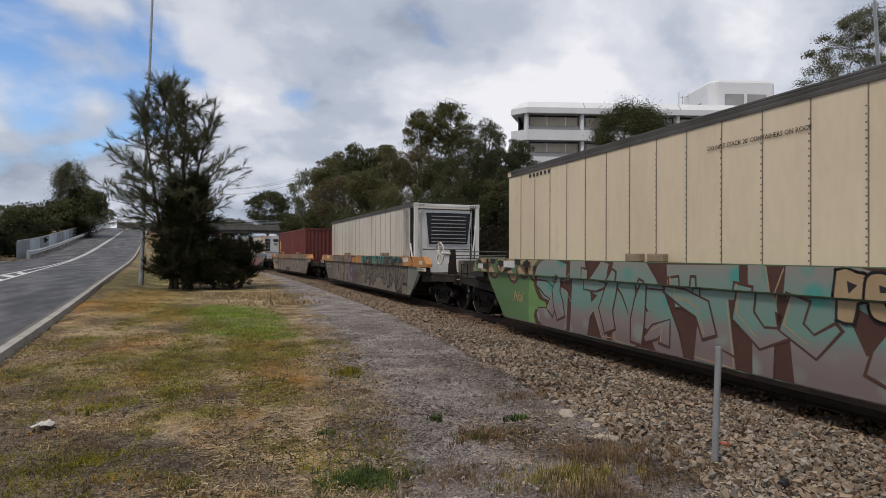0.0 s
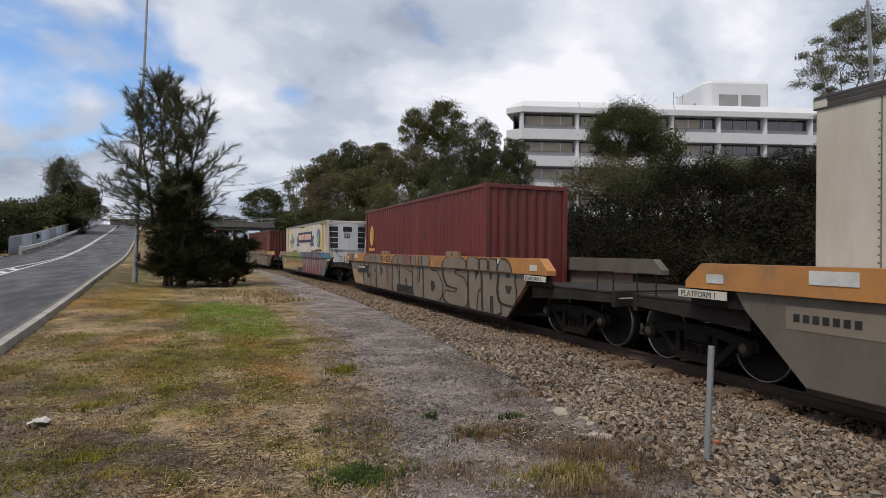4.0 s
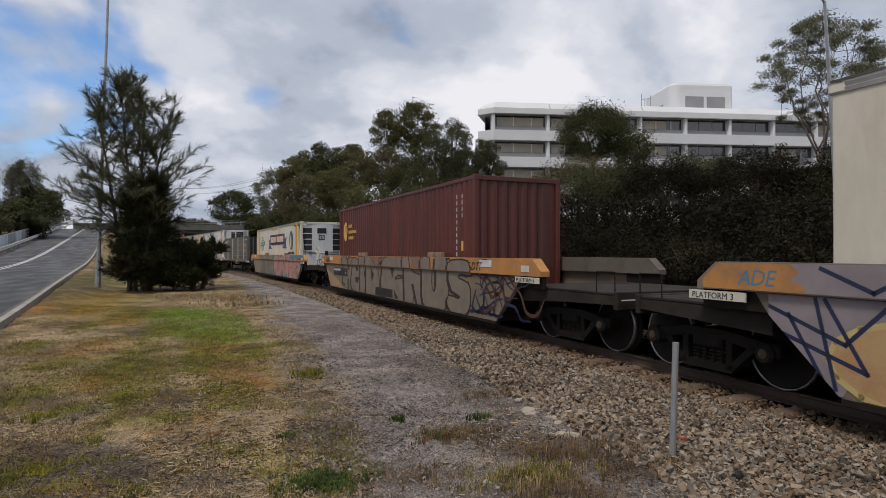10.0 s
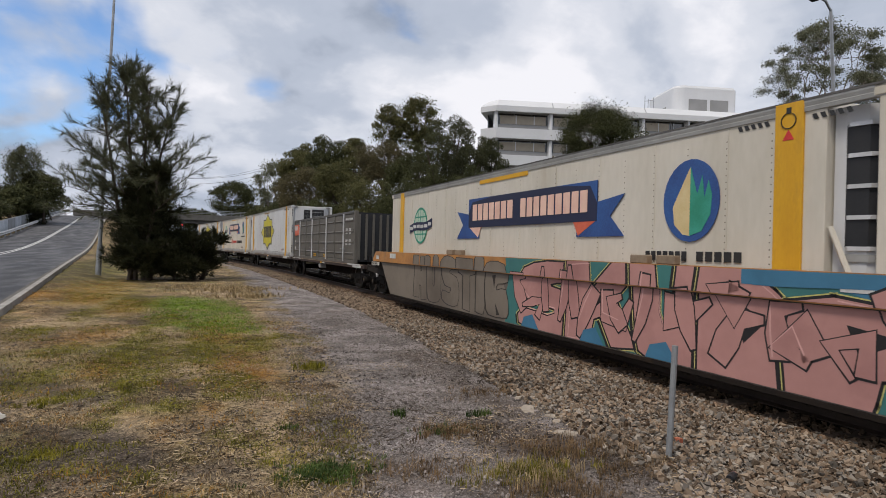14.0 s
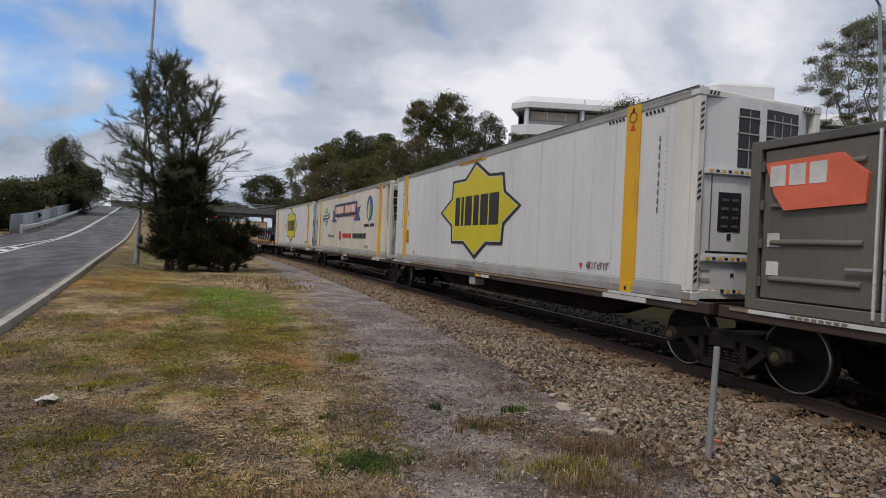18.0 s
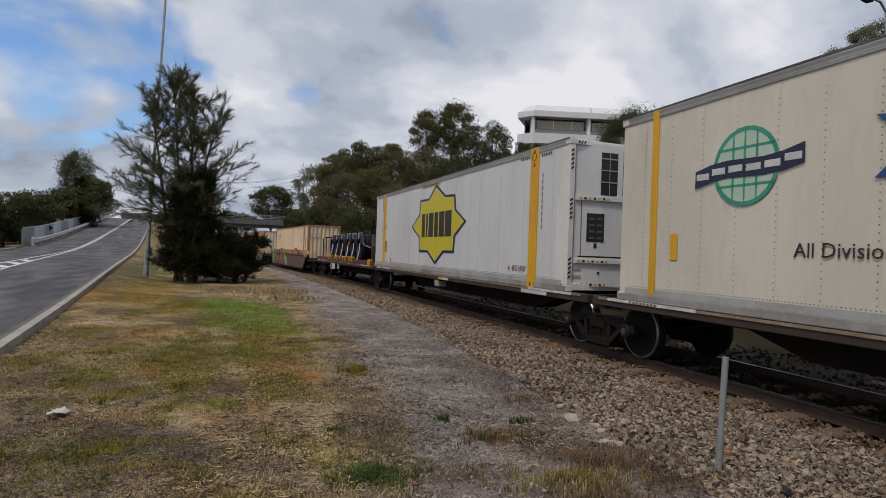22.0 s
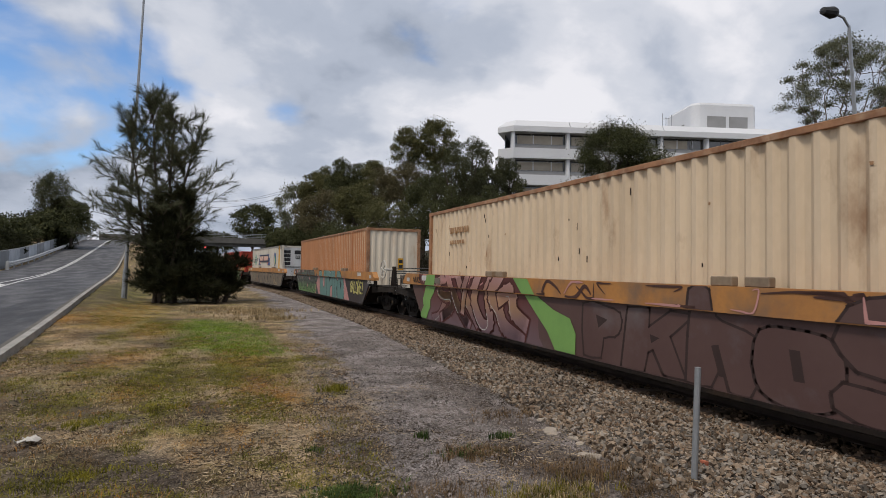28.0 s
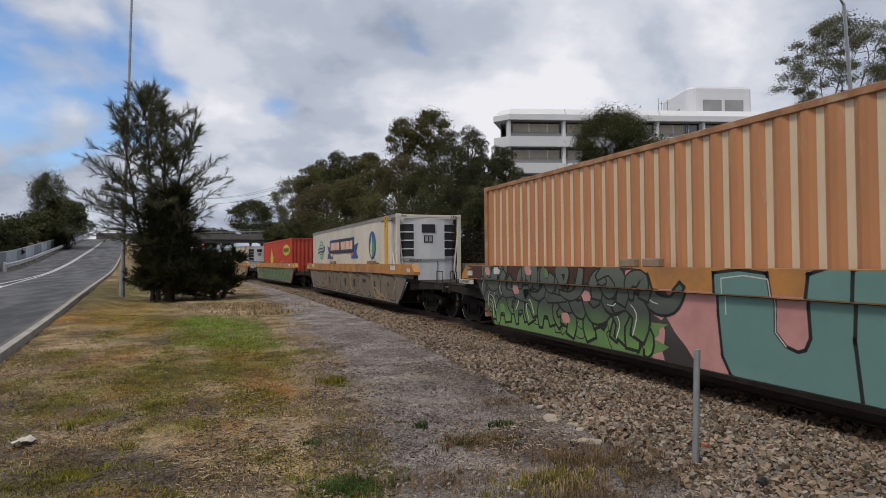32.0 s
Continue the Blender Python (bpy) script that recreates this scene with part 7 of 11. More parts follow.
def wire_coil(u, seed):
    """A bound coil of steel wire lying across the deck, its eye towards the near side."""
    rnd = random.Random(seed)
    c = thing("wire_coil", "bound coil of dark steel wire with white straps", "wire coil", group="coils on the flat wagon")
    r1, r0, half = 0.66, 0.40, 0.98
    prof = [(r0, -half), (r0 + 0.03, -half - 0.04)]
    for k in range(5):
        prof += [(r0 + 0.05 + 0.05 * k, -half - 0.045 + 0.01 * (k % 2))]
    prof += [(r1 - 0.02, -half + 0.01)]
    n = 64
    for i in range(n):
        s = -half + 0.04 + (2 * half - 0.08) * i / (n - 1)
        prof += [(r1 + rnd.uniform(-0.016, 0.012), s), (r1 - 0.030 + rnd.uniform(-0.006, 0.006), s + half / n)]
    prof += [(r1 - 0.02, half - 0.01), (r0, half)]
    body = Build().lathe(prof, (0, 0, 0), (1, 0, 0), 34)
    part("winding", body, M["coil_wire"], c, "closely wound dark wire")
    part("core", Build().lathe([(r0, -half), (r0 - 0.02, -half * 0.5), (r0 - 0.015, half * 0.5), (r0, half)], (0, 0, 0), (1, 0, 0), 26), M["coil_wire"], c)
    loops = Build()
    for i in range(9):
        rr = r0 + 0.04 + 0.026 * i
        loops.ring((-half - 0.05 + rnd.uniform(-0.02, 0.02), rnd.uniform(-0.02, 0.02), rnd.uniform(-0.02, 0.02)), (1, rnd.uniform(-0.05, 0.05), rnd.uniform(-0.05, 0.05)), rr - 0.007, rr + 0.007, 0.014, 26)
    for i in range(16):
        s = -half + 0.10 + (2 * half - 0.2) * (i + rnd.random()) / 16
        loops.ring((s, 0, 0), (1, rnd.uniform(-0.13, 0.13), rnd.uniform(-0.13, 0.13)), r1 - 0.004, r1 + 0.014, 0.016, 30)
    part("outer_turn", loops, M["coil_wire"], c, "loose outer turns of wire")["kind"] = "stuff"
    for a in (25, 100, 170, 250):
        d = Vector((0, math.cos(radians(a)), math.sin(radians(a))))
        pts = [d * (r0 - 0.01) + Vector((half, 0, 0)), d * (r0 - 0.01) + Vector((-half - 0.07, 0, 0)), d * (r1 + 0.012) + Vector((-half - 0.05, 0, 0)), d * (r1 + 0.012) + Vector((half, 0, 0))]
        part("binding", Build().path(pts, 0.011, 5), M["rust_dark"], c)
    dd = Vector((0, 0.05, 1))
    part("strap", Build().path([Vector((-half - 0.07, 0.03, r0)), Vector((-half - 0.08, 0.03, r1 + 0.015)), Vector((-half + 0.12, 0.03, r1 + 0.02))], 0.03, 4), M["strap_white"], c, "white webbing strap")
    load(c, u, u, U_K, 1.90)
    return c


for i, uu in enumerate((25.77, 27.01, 28.33, 29.69, 31.04, 32.29)):
    wire_coil(uu, 200 + i)
for i, uu in enumerate((25.1, 26.4, 27.65, 29.0, 30.35, 31.65)):
    y = uu - u
    part("lashing", Build().path([(-1.3, y, 1.20), (-1.16, y + 0.10, 1.66), (-1.08, y + 0.32, 2.05)], [0.022, 0.022, 0.014], 5), M["strap_white"], w, "white lashing strap")
part("hook", Build().ring((-1.12, 27.65 - u, 2.05), (1, 0, 0), 0.05, 0.10, 0.05, 10), M["red_logo"], w, "red ratchet hook")
part("hook", Build().ring((-1.12, 31.65 - u, 1.85), (1, 0, 0), 0.05, 0.10, 0.05, 10), M["blue_hook"], w, "blue ratchet hook")

# cross straps over the front coil
yk = 25.77 - u
for pts in ([(-0.98, yk - 0.50, 2.22), (-0.95, yk - 0.66, 1.98), (0.15, yk - 0.72, 1.56), (0.70, yk - 1.5, 1.24)], [(0.70, yk - 0.66, 1.80), (0.15, yk - 0.735, 1.56), (-0.15, yk - 1.0, 1.24)]):
    part("lashing", Build().path(pts, 0.026, 4), M["strap_white"], w, "white lashing strap across the coil")


# ---- graffiti on the well sides: thin coats of paint, laid one over the other ----
def smooth_line(pts, n=5):
    """A soft curve through a few points."""
    out = []
    p = [Vector((*q, 0)) for q in pts]
    for i in range(len(p) - 1):
        a, b, c, d = p[max(i - 1, 0)], p[i], p[i + 1], p[min(i + 2, len(p) - 1)]
        for k in range(n):
            t = k / n
            v = 0.5 * ((2 * b) + (c - a) * t + (2 * a - 5 * b + 4 * c - d) * t * t + (3 * b - a - 3 * c + d) * t ** 3)
            out.append((v.x, v.y))
    return out + [tuple(pts[-1])]


def ribbon(bd, pts, width, x, lo=None, hi=None, taper=0.0):
    """A flat painted stroke on the plane x; points of (y, z)."""
    n = len(pts)
    left, right = [], []
    for i, (y, z) in enumerate(pts):
        a, b = pts[max(i - 1, 0)], pts[min(i + 1, n - 1)]
        dy, dz = b[0] - a[0], b[1] - a[1]
        d = math.hypot(dy, dz) or 1.0
        w = width / 2 * (1 - taper * abs(2 * i / (n - 1) - 1) ** 2)
        left.append((y - dz / d * w, z + dy / d * w))
        right.append((y + dz / d * w, z - dy / d * w))
    keep = (lambda z: min(max(z, lo), hi)) if lo is not None else (lambda z: z)
    vs = [(x, y, keep(z)) for y, z in left] + [(x, y, keep(z)) for y, z in right]
    bd.add(vs, [(i, i + 1, n + i + 1, n + i) for i in range(n - 1)])
    cap = width * 0.5 * (1 - taper)
    if cap > 0.02:
        for i in (0, n - 1):
            cy, cz = pts[i]
            ring = [(x, cy + cap * math.cos(k * math.pi / 5), keep(cz + cap * math.sin(k * math.pi / 5))) for k in range(10)]
            bd.add(ring, [tuple(range(10))])


GLYPH = {  # strokes in a unit box, y to the reader's right
    "A": [[(0, 0), (0.45, 1), (0.55, 1), (1, 0)], [(0.2, 0.38), (0.8, 0.38)]],
    "D": [[(0.1, 0), (0.1, 1), (0.6, 0.95), (0.95, 0.5), (0.6, 0.05), (0.1, 0)]],
    "E": [[(0.9, 0.95), (0.25, 0.95), (0.1, 0.5), (0.25, 0.05), (0.95, 0.05)], [(0.15, 0.5), (0.75, 0.52)]],
    "G": [[(0.9, 0.85), (0.5, 1), (0.1, 0.6), (0.3, 0.08), (0.85, 0.12), (0.9, 0.5), (0.55, 0.48)]],
    "H": [[(0.1, 0), (0.1, 1)], [(0.9, 0), (0.9, 1)], [(0.1, 0.5), (0.9, 0.5)]],
    "L": [[(0.2, 1), (0.1, 0.1), (0.9, 0.05)]],
    "N": [[(0.1, 0), (0.1, 1)], [(0.1, 1), (0.9, 0)], [(0.9, 0), (0.9, 1)]],
    "O": [[(0.5, 1), (0.1, 0.65), (0.25, 0.1), (0.75, 0.08), (0.92, 0.6), (0.5, 1)]],
    "R": [[(0.1, 0), (0.1, 1), (0.7, 0.95), (0.75, 0.6), (0.15, 0.5)], [(0.35, 0.5), (0.9, 0)]],
    "Y": [[(0.0, 1), (0.5, 0.5), (1, 1)], [(0.5, 0.5), (0.45, 0)]],
    "!": [[(0.6, 1), (0.45, 0.35)], [(0.42, 0.08), (0.42, 0.06)]],
    "a": [[(0.1, 0.0), (0.3, 0.9), (0.6, 0.2), (0.9, 1.0)], [(0.0, 0.4), (0.7, 0.5)]],
    "b": [[(0.9, 0.95), (0.2, 0.8), (0.8, 0.45), (0.15, 0.1), (0.7, -0.05)]],
    "c": [[(0.15, 1.0), (0.1, 0.2), (0.55, 0.0), (0.9, 0.3), (0.8, 1.0)]],
    "d": [[(0.1, 0.05), (0.15, 1.0), (0.9, 0.75), (0.25, 0.5), (0.95, 0.0)]],
    "e": [[(0.5, 1.0), (0.05, 0.5), (0.5, 0.0), (0.95, 0.5), (0.5, 1.0)], [(0.3, 0.75), (1.05, 0.2)]],
    "f": [[(0.0, 0.9), (0.9, 1.0), (0.45, 0.6), (0.5, 0.0)], [(0.5, 0.0), (1.0, 0.25)]]}


def piece(wagon, text, y0, y1, z0, z1, fill, edge, x, w=0.2, rim=0.07, shine=None, seed=0, lean=0.0, lo=0.23, hi=1.21, puff=1.0):
    """A painted piece of fat outlined strokes between y0 (where reading starts) and y1."""
    rnd = random.Random(seed)
    n = len(text)
    step_ = (y0 - y1) / n
    a, b, s = Build(), Build(), Build()
    for i, ch in enumerate(text):
        cw = step_ * (0.92 if puff <= 1 else 1.05)
        for st in GLYPH[ch]:
            pts = []
            for p, q in st:
                p += rnd.uniform(-0.05, 0.05)
                q += rnd.uniform(-0.05, 0.05)
                z = z0 + (z1 - z0) * q
                pts.append((y0 - i * step_ - p * cw - lean * (z - z0), z))
            line = smooth_line(pts, 5) if len(pts) > 2 or rnd.random() < 0.3 else [pts[0], tuple((u + v) / 2 for u, v in zip(pts[0], pts[1])), pts[1]]
            ww = w * rnd.uniform(0.85, 1.15)
            ribbon(a, line, ww + 2 * rim, x - 0.003, lo, hi)
            ribbon(b, line, ww, x - 0.0045, lo, hi)
            if shine and rnd.random() < 0.8:
                ribbon(s, [(y + ww * 0.25, z + ww * 0.2) for y, z in line[: max(2, len(line) // 2)]], 0.022, x - 0.006, lo, hi)
    part("graffiti_outline", a, edge, wagon)
    part("graffiti_fill", b, fill, wagon, "spray-painted graffiti strokes")
    if shine:
        part("graffiti_highlight", s, shine, wagon)


def coat(wagon, y0, y1, material, x, z0=0.23, z1=1.20, seed=0, rough=0.18, slope=0.0):
    """A painted field with an uneven edge at both sides."""
    rnd = random.Random(seed)
    lim = WELL_HALF
    left = [(y0 + rnd.uniform(-rough, rough) + slope * k / 6, z0 + (z1 - z0) * k / 6) for k in range(7)]
    right = [(y1 + rnd.uniform(-rough, rough) + slope * k / 6, z0 + (z1 - z0) * k / 6) for k in range(7)]

    def inside(y, z):
        e = lim - 0.97 - max(0.0, (0.98 - z)) * 1.05 if z < 1.2 else lim - 0.05
        return (max(-e, min(e, y)), z)
    vs = [(x - 0.0015, *inside(y, z)) for y, z in left] + [(x - 0.0015, *inside(y, z)) for y, z in right]
    part("graffiti_field", Build().add(vs, [(k, k + 1, 8 + k, 7 + k) for k in range(6)]), material, wagon, "painted graffiti background")


def sprays(wagon, n, y0, y1, z0, z1, material, width, x, seed, lo=0.23, hi=1.21, wild=0.5):
    """Loose sprayed lines."""
    rnd = random.Random(seed)
    bd = Build()
    for _ in range(n):
        y, z = rnd.uniform(y1, y0), rnd.uniform(z0, z1)
        pts = [(y, z)]
        a = rnd.uniform(0, 6.28)
        for _k in range(rnd.randint(3, 5)):
            a += rnd.uniform(-1.3, 1.3)
            y, z = y + math.cos(a) * wild * rnd.uniform(0.4, 1.0), min(max(z + math.sin(a) * wild * 0.8, z0), z1)
            pts.append((y, z))
        ribbon(bd, smooth_line(pts, 5), width * rnd.uniform(0.6, 1.3), x - 0.0075, lo, hi, 0.7)
    part("graffiti_scrawl", bd, material, wagon, "loose sprayed lines")["kind"] = "stuff"


def fade_mat(name, stops, spot_low=None, spot_high=None, size=2.2):
    """Spray paint that runs through several colours from foot to top, with soft round spots."""
    mt = bpy.data.materials.new(name)
    mt.use_nodes = True
    nt = mt.node_tree
    N, L = nt.nodes.new, nt.links.new
    b = nt.nodes["Principled BSDF"]
    b.inputs["Roughness"].default_value = 0.6
    co, xyz, noi = N("ShaderNodeTexCoord"), N("ShaderNodeSeparateXYZ"), N("ShaderNodeTexNoise")
    L(co.outputs["Object"], xyz.inputs[0])
    L(co.outputs["Object"], noi.inputs["Vector"])
    noi.inputs["Scale"].default_value, noi.inputs["Detail"].default_value = 1.3, 5.0
    f = N("ShaderNodeMath")
    f.operation = "MULTIPLY_ADD"
    L(noi.outputs[0], f.inputs[0])
    f.inputs[1].default_value = 0.5
    L(xyz.outputs[2], f.inputs[2])
    ramp = N("ShaderNodeValToRGB")
    half = N("ShaderNodeMath")
    half.operation = "MULTIPLY"
    half.inputs[1].default_value = 0.5
    L(f.outputs[0], half.inputs[0])
    L(half.outputs[0], ramp.inputs[0])
    e = ramp.color_ramp.elements
    for k, (z, c) in enumerate(stops):
        q = e[k] if k < 2 else e.new(1.0)
        q.position, q.color = (z + 0.25) / 2, (*c, 1)
    col = ramp.outputs[0]
    for k, (spot, lo, hi) in enumerate(((spot_low, 0.75, 0.55), (spot_high, 0.85, 1.0))):
        if not spot:
            continue
        vor, rng, rise, mul, mix = N("ShaderNodeTexVoronoi"), N("ShaderNodeMapRange"), N("ShaderNodeMapRange"), N("ShaderNodeMath"), N("ShaderNodeMix")
        mp = N("ShaderNodeMapping")
        mp.inputs["Location"].default_value = (0, 3.3 * k, 1.7 * k)
        L(co.outputs["Object"], mp.inputs[0])
        L(mp.outputs[0], vor.inputs["Vector"])
        vor.inputs["Scale"].default_value = size
        for n, v, a, c in ((rng, vor.outputs["Distance"], 0.40, 0.22), (rise, xyz.outputs[2], lo, hi)):
            n.inputs["From Min"].default_value, n.inputs["From Max"].default_value = a, c
            L(v, n.inputs["Value"])
        mul.operation = "MULTIPLY"
        L(rng.outputs[0], mul.inputs[0])
        L(rise.outputs[0], mul.inputs[1])
        mix.data_type = "RGBA"
        L(mul.outputs[0], mix.inputs["Factor"])
        L(col, mix.inputs["A"])
        mix.inputs["B"].default_value = (*spot, 1)
        col = mix.outputs["Result"]
    L(col, b.inputs["Base Color"])
    fine, bmp = N("ShaderNodeTexNoise"), N("ShaderNodeBump")
    fine.inputs["Scale"].default_value = 12
    L(co.outputs["Object"], fine.inputs["Vector"])
    bmp.inputs["Strength"].default_value, bmp.inputs["Distance"].default_value = 0.05, 0.02
    L(fine.outputs[0], bmp.inputs["Height"])
    L(bmp.outputs[0], b.inputs["Normal"])
    return mt


M["fade_teal"] = fade_mat("fade_teal", [(0.38, (0.15, 0.115, 0.11)), (0.64, (0.18, 0.15, 0.145)), (0.86, (0.12, 0.215, 0.185)), (1.3, (0.16, 0.215, 0.19)), (1.5, (0.21, 0.20, 0.18))], (0.185, 0.20, 0.18), (0.05, 0.235, 0.20))
M["fade_rose"] = fade_mat("fade_rose", [(0.4, (0.17, 0.042, 0.05)), (0.72, (0.20, 0.048, 0.05)), (0.88, (0.28, 0.05, 0.04)), (1.12, (0.105, 0.04, 0.07)), (1.5, (0.10, 0.05, 0.058))])
M["fade_ember"] = fade_mat("fade_ember", [(0.30, (0.15, 0.105, 0.075)), (0.52, (0.36, 0.25, 0.12)), (0.72, (0.33, 0.18, 0.085)), (0.88, (0.21, 0.065, 0.037)), (1.10, (0.085, 0.19, 0.045)), (1.5, (0.23, 0.18, 0.11))])
M["spray_straw"] = mat("spray_straw", (0.46, 0.37, 0.15), (0.37, 0.28, 0.11), 0.6, scale=4, bump=0.02)
M["spray_ash"] = mat("spray_ash", (0.24, 0.215, 0.205), (0.155, 0.13, 0.13), 0.6, scale=2.0, bump=0.02)
M["gusset_tan"] = mat("gusset_tan", (0.36, 0.235, 0.135), (0.26, 0.16, 0.09), 0.65, scale=1.6, fine=14, bump=0.06, c3=(0.14, 0.085, 0.055), amount3=0.33, scale3=2.0)
M["spray_peach"] = mat("spray_peach", (0.40, 0.26, 0.13), (0.33, 0.18, 0.08), 0.6, scale=3, bump=0.02)
M["fade_plum"] = fade_mat("fade_plum", [(0.4, (0.11, 0.035, 0.045)), (0.8, (0.13, 0.045, 0.05)), (1.2, (0.065, 0.04, 0.07)), (1.5, (0.07, 0.05, 0.075))])
M["fade_candy"] = fade_mat("fade_candy", [(0.30, (0.18, 0.11, 0.125)), (0.60, (0.29, 0.17, 0.165)), (0.95, (0.45, 0.26, 0.15)), (1.25, (0.44, 0.24, 0.19)), (1.5, (0.47, 0.27, 0.25))])
M["fade_dusk"] = fade_mat("fade_dusk", [(0.30, (0.135, 0.085, 0.095)), (0.70, (0.125, 0.055, 0.055)), (1.1, (0.105, 0.030, 0.026)), (1.5, (0.090, 0.022, 0.020))])
M["fade_moss"] = fade_mat("fade_moss", [(0.3, (0.15, 0.29, 0.07)), (0.55, (0.09, 0.17, 0.06)), (0.85, (0.055, 0.065, 0.055)), (1.4, (0.10, 0.12, 0.095))], None, None)


def bent(rnd, y, z, ln, a, sharp):
    """A bent line through (y, z): jagged or curling."""
    c = rnd.choice((-1, 1)) * rnd.uniform(0.5, 1.5)
    pts = [(y, z)]
    for k in range(3):
        y, z = y + math.cos(a) * ln / 3, z + math.sin(a) * ln / 3
        pts.append((y, z))
        a += c * (rnd.uniform(0.7, 1.5) if not sharp else rnd.choice((0.1, 1.5)))
    return pts if sharp else smooth_line(pts, 4)


def blade(pts, width, grow=0.0, blunt=0.25):
    """The outline of a tapering stroke along a line."""
    n = len(pts)
    a, b = [], []
    for i, (y, z) in enumerate(pts):
        p, q = pts[max(i - 1, 0)], pts[min(i + 1, n - 1)]
        dy, dz = q[0] - p[0], q[1] - p[1]
        d = math.hypot(dy, dz) or 1.0
        w = width / 2 * (blunt + (1 - blunt) * math.sin(math.pi * min(1.0, 0.25 + 0.75 * i / (n - 1)))) + grow
        e = grow * 1.3 * (-1 if i == 0 else 1 if i == n - 1 else 0)
        a.append((y - dz / d * w + dy / d * e, z + dy / d * w + dz / d * e))
        b.append((y + dz / d * w + dy / d * e, z - dy / d * w + dz / d * e))
    return a, b


def lay_blade(bd, pts, width, depth, grow=0.0, blunt=0.25):
    a, b = blade(pts, width, grow, blunt)
    for i in range(len(a) - 1):
        lay(bd, [a[i], a[i + 1], b[i + 1], b[i]], depth)
    return bd


def wildstyle(w, y0, y1, n, fill, edge, seed, z0=0.3, z1=1.4, width=0.24, rim=0.035, sharp=True, depth=0.0034, shine=None, length=(0.7, 1.2)):
    """Interlocked outlined strokes, one over the other, as in lettering that cannot be read."""
    rnd = random.Random(seed)
    for i in range(n):
        y = y0 + (y1 - y0) * (i + rnd.uniform(0.1, 0.9)) / n
        up = rnd.random() < 0.55
        a = (rnd.uniform(0.9, 2.2)) * (1 if up else -1)
        z = rnd.uniform(z0, z0 + 0.35) if up else rnd.uniform(z1 - 0.4, z1)
        pts = bent(rnd, y, z, rnd.uniform(*length), a, sharp)
        pts = [(p, min(max(q, z0), z1)) for p, q in pts]
        ww = width * rnd.uniform(0.6, 1.2)
        d = depth + i * 0.00012
        st = Build()
        lay_blade(st, pts, ww, d + 0.00006)
        ol = Build()
        lay_blade(ol, pts, ww, d, rim)
        if not st.v or not ol.v:
            continue
        s = part("graffiti_stroke", st, fill, w, "outlined spray-painted stroke")
        part("stroke_outline", ol, edge, s)
        if shine and rnd.random() < 0.5:
            h = Build()
            lay_blade(h, [(p + ww * 0.3, q + 0.02) for p, q in pts[: len(pts) // 2 + 1]], 0.018, depth + n * 0.00012 + 0.0004, 0.004)
            if h.v:
                part("stroke_highlight", h, shine, s)


SX, TX = NEAR, NEAR - 0.06  # planes of the well side and of the top sill
TOPZ = dict(lo=1.235, hi=1.545)


def clip_poly(pts, a, b, c):
    """Cuts a flat outline of (y, z) to the side where a*y + b*z <= c."""
    out = []
    n = len(pts)
    for i in range(n):
        p, q = pts[i], pts[(i + 1) % n]
        dp, dq = a * p[0] + b * p[1] - c, a * q[0] + b * q[1] - c
        if dp <= 0:
            out.append(p)
        if (dp < 0 < dq) or (dq < 0 < dp):
            k = dp / (dp - dq)
            out.append((p[0] + (q[0] - p[0]) * k, p[1] + (q[1] - p[1]) * k))
    return out


def lay(bd, pts, depth):
    """Lays a painted outline over the well side and the sill above it."""
    lo, hi = clip_poly(pts, 0, 1, 1.205), clip_poly(pts, 0, -1, -1.235)
    if lo:
        for a, b, c in ((0, -1, -0.235), (1, 0, 8.14), (-1, 0, 8.14), (1, -1.05, 7.12), (-1, -1.05, 7.12)):
            lo = clip_poly(lo, a, b, c) if lo else lo
    if hi:
        for a, b, c in ((0, 1, 1.545), (1, 0, 9.0), (-1, 0, 9.0), (1, 1.2, 10.62), (-1, 1.2, 10.62)):
            hi = clip_poly(hi, a, b, c) if hi else hi
    for q, x in ((lo, SX), (hi, TX)):
        if q and len(q) > 2:
            bd.add([(x - depth, y, z) for y, z in q], [tuple(range(len(q)))])
    return bd


def field(w, y0, y1, material, seed, depth=0.0015, jag=0.25, slope=0.0, z0=0.2, z1=1.6, label="painted graffiti background"):
    """A painted field from y0 to y1 with wandering edges."""
    rnd = random.Random(seed)
    zs = [z0 + (z1 - z0) * k / 7 for k in range(8)]
    e0 = [(y0 + rnd.uniform(-jag, jag) * 0.5 + slope * (z - 0.9), z) for z in zs]
    e1 = [(y1 + rnd.uniform(-jag, jag) * 0.5 + slope * (z - 0.9), z) for z in zs]
    bd = Build()
    for k in range(7):
        lay(bd, [e0[k], e0[k + 1], e1[k + 1], e1[k]], depth)
    part("graffiti_field", bd, material, w, label)


def wave_band(w, y0, y1, za, zb, material, seed, depth=0.0022, amp=0.10):
    """A long painted band with a wavy upper and lower edge."""
    rnd = random.Random(seed)
    n = max(3, int((y0 - y1) / 0.35))
    f = [rnd.uniform(0, 6.28) for _ in range(4)]
    bd = Build()
    row = []
    for i in range(n + 1):
        y = y0 + (y1 - y0) * i / n
        d = amp * (0.6 * math.sin(1.3 * y + f[0]) + 0.4 * math.sin(2.9 * y + f[1]))
        d2 = amp * (0.6 * math.sin(1.1 * y + f[2]) + 0.4 * math.sin(3.1 * y + f[3]))
        row.append(((y, za + d), (y, zb + d2)))
    for (p, q), (r, s) in zip(row, row[1:]):
        lay(bd, [p, q, s, r], depth)
    part("graffiti_band", bd, material, w, "painted band in the graffiti")


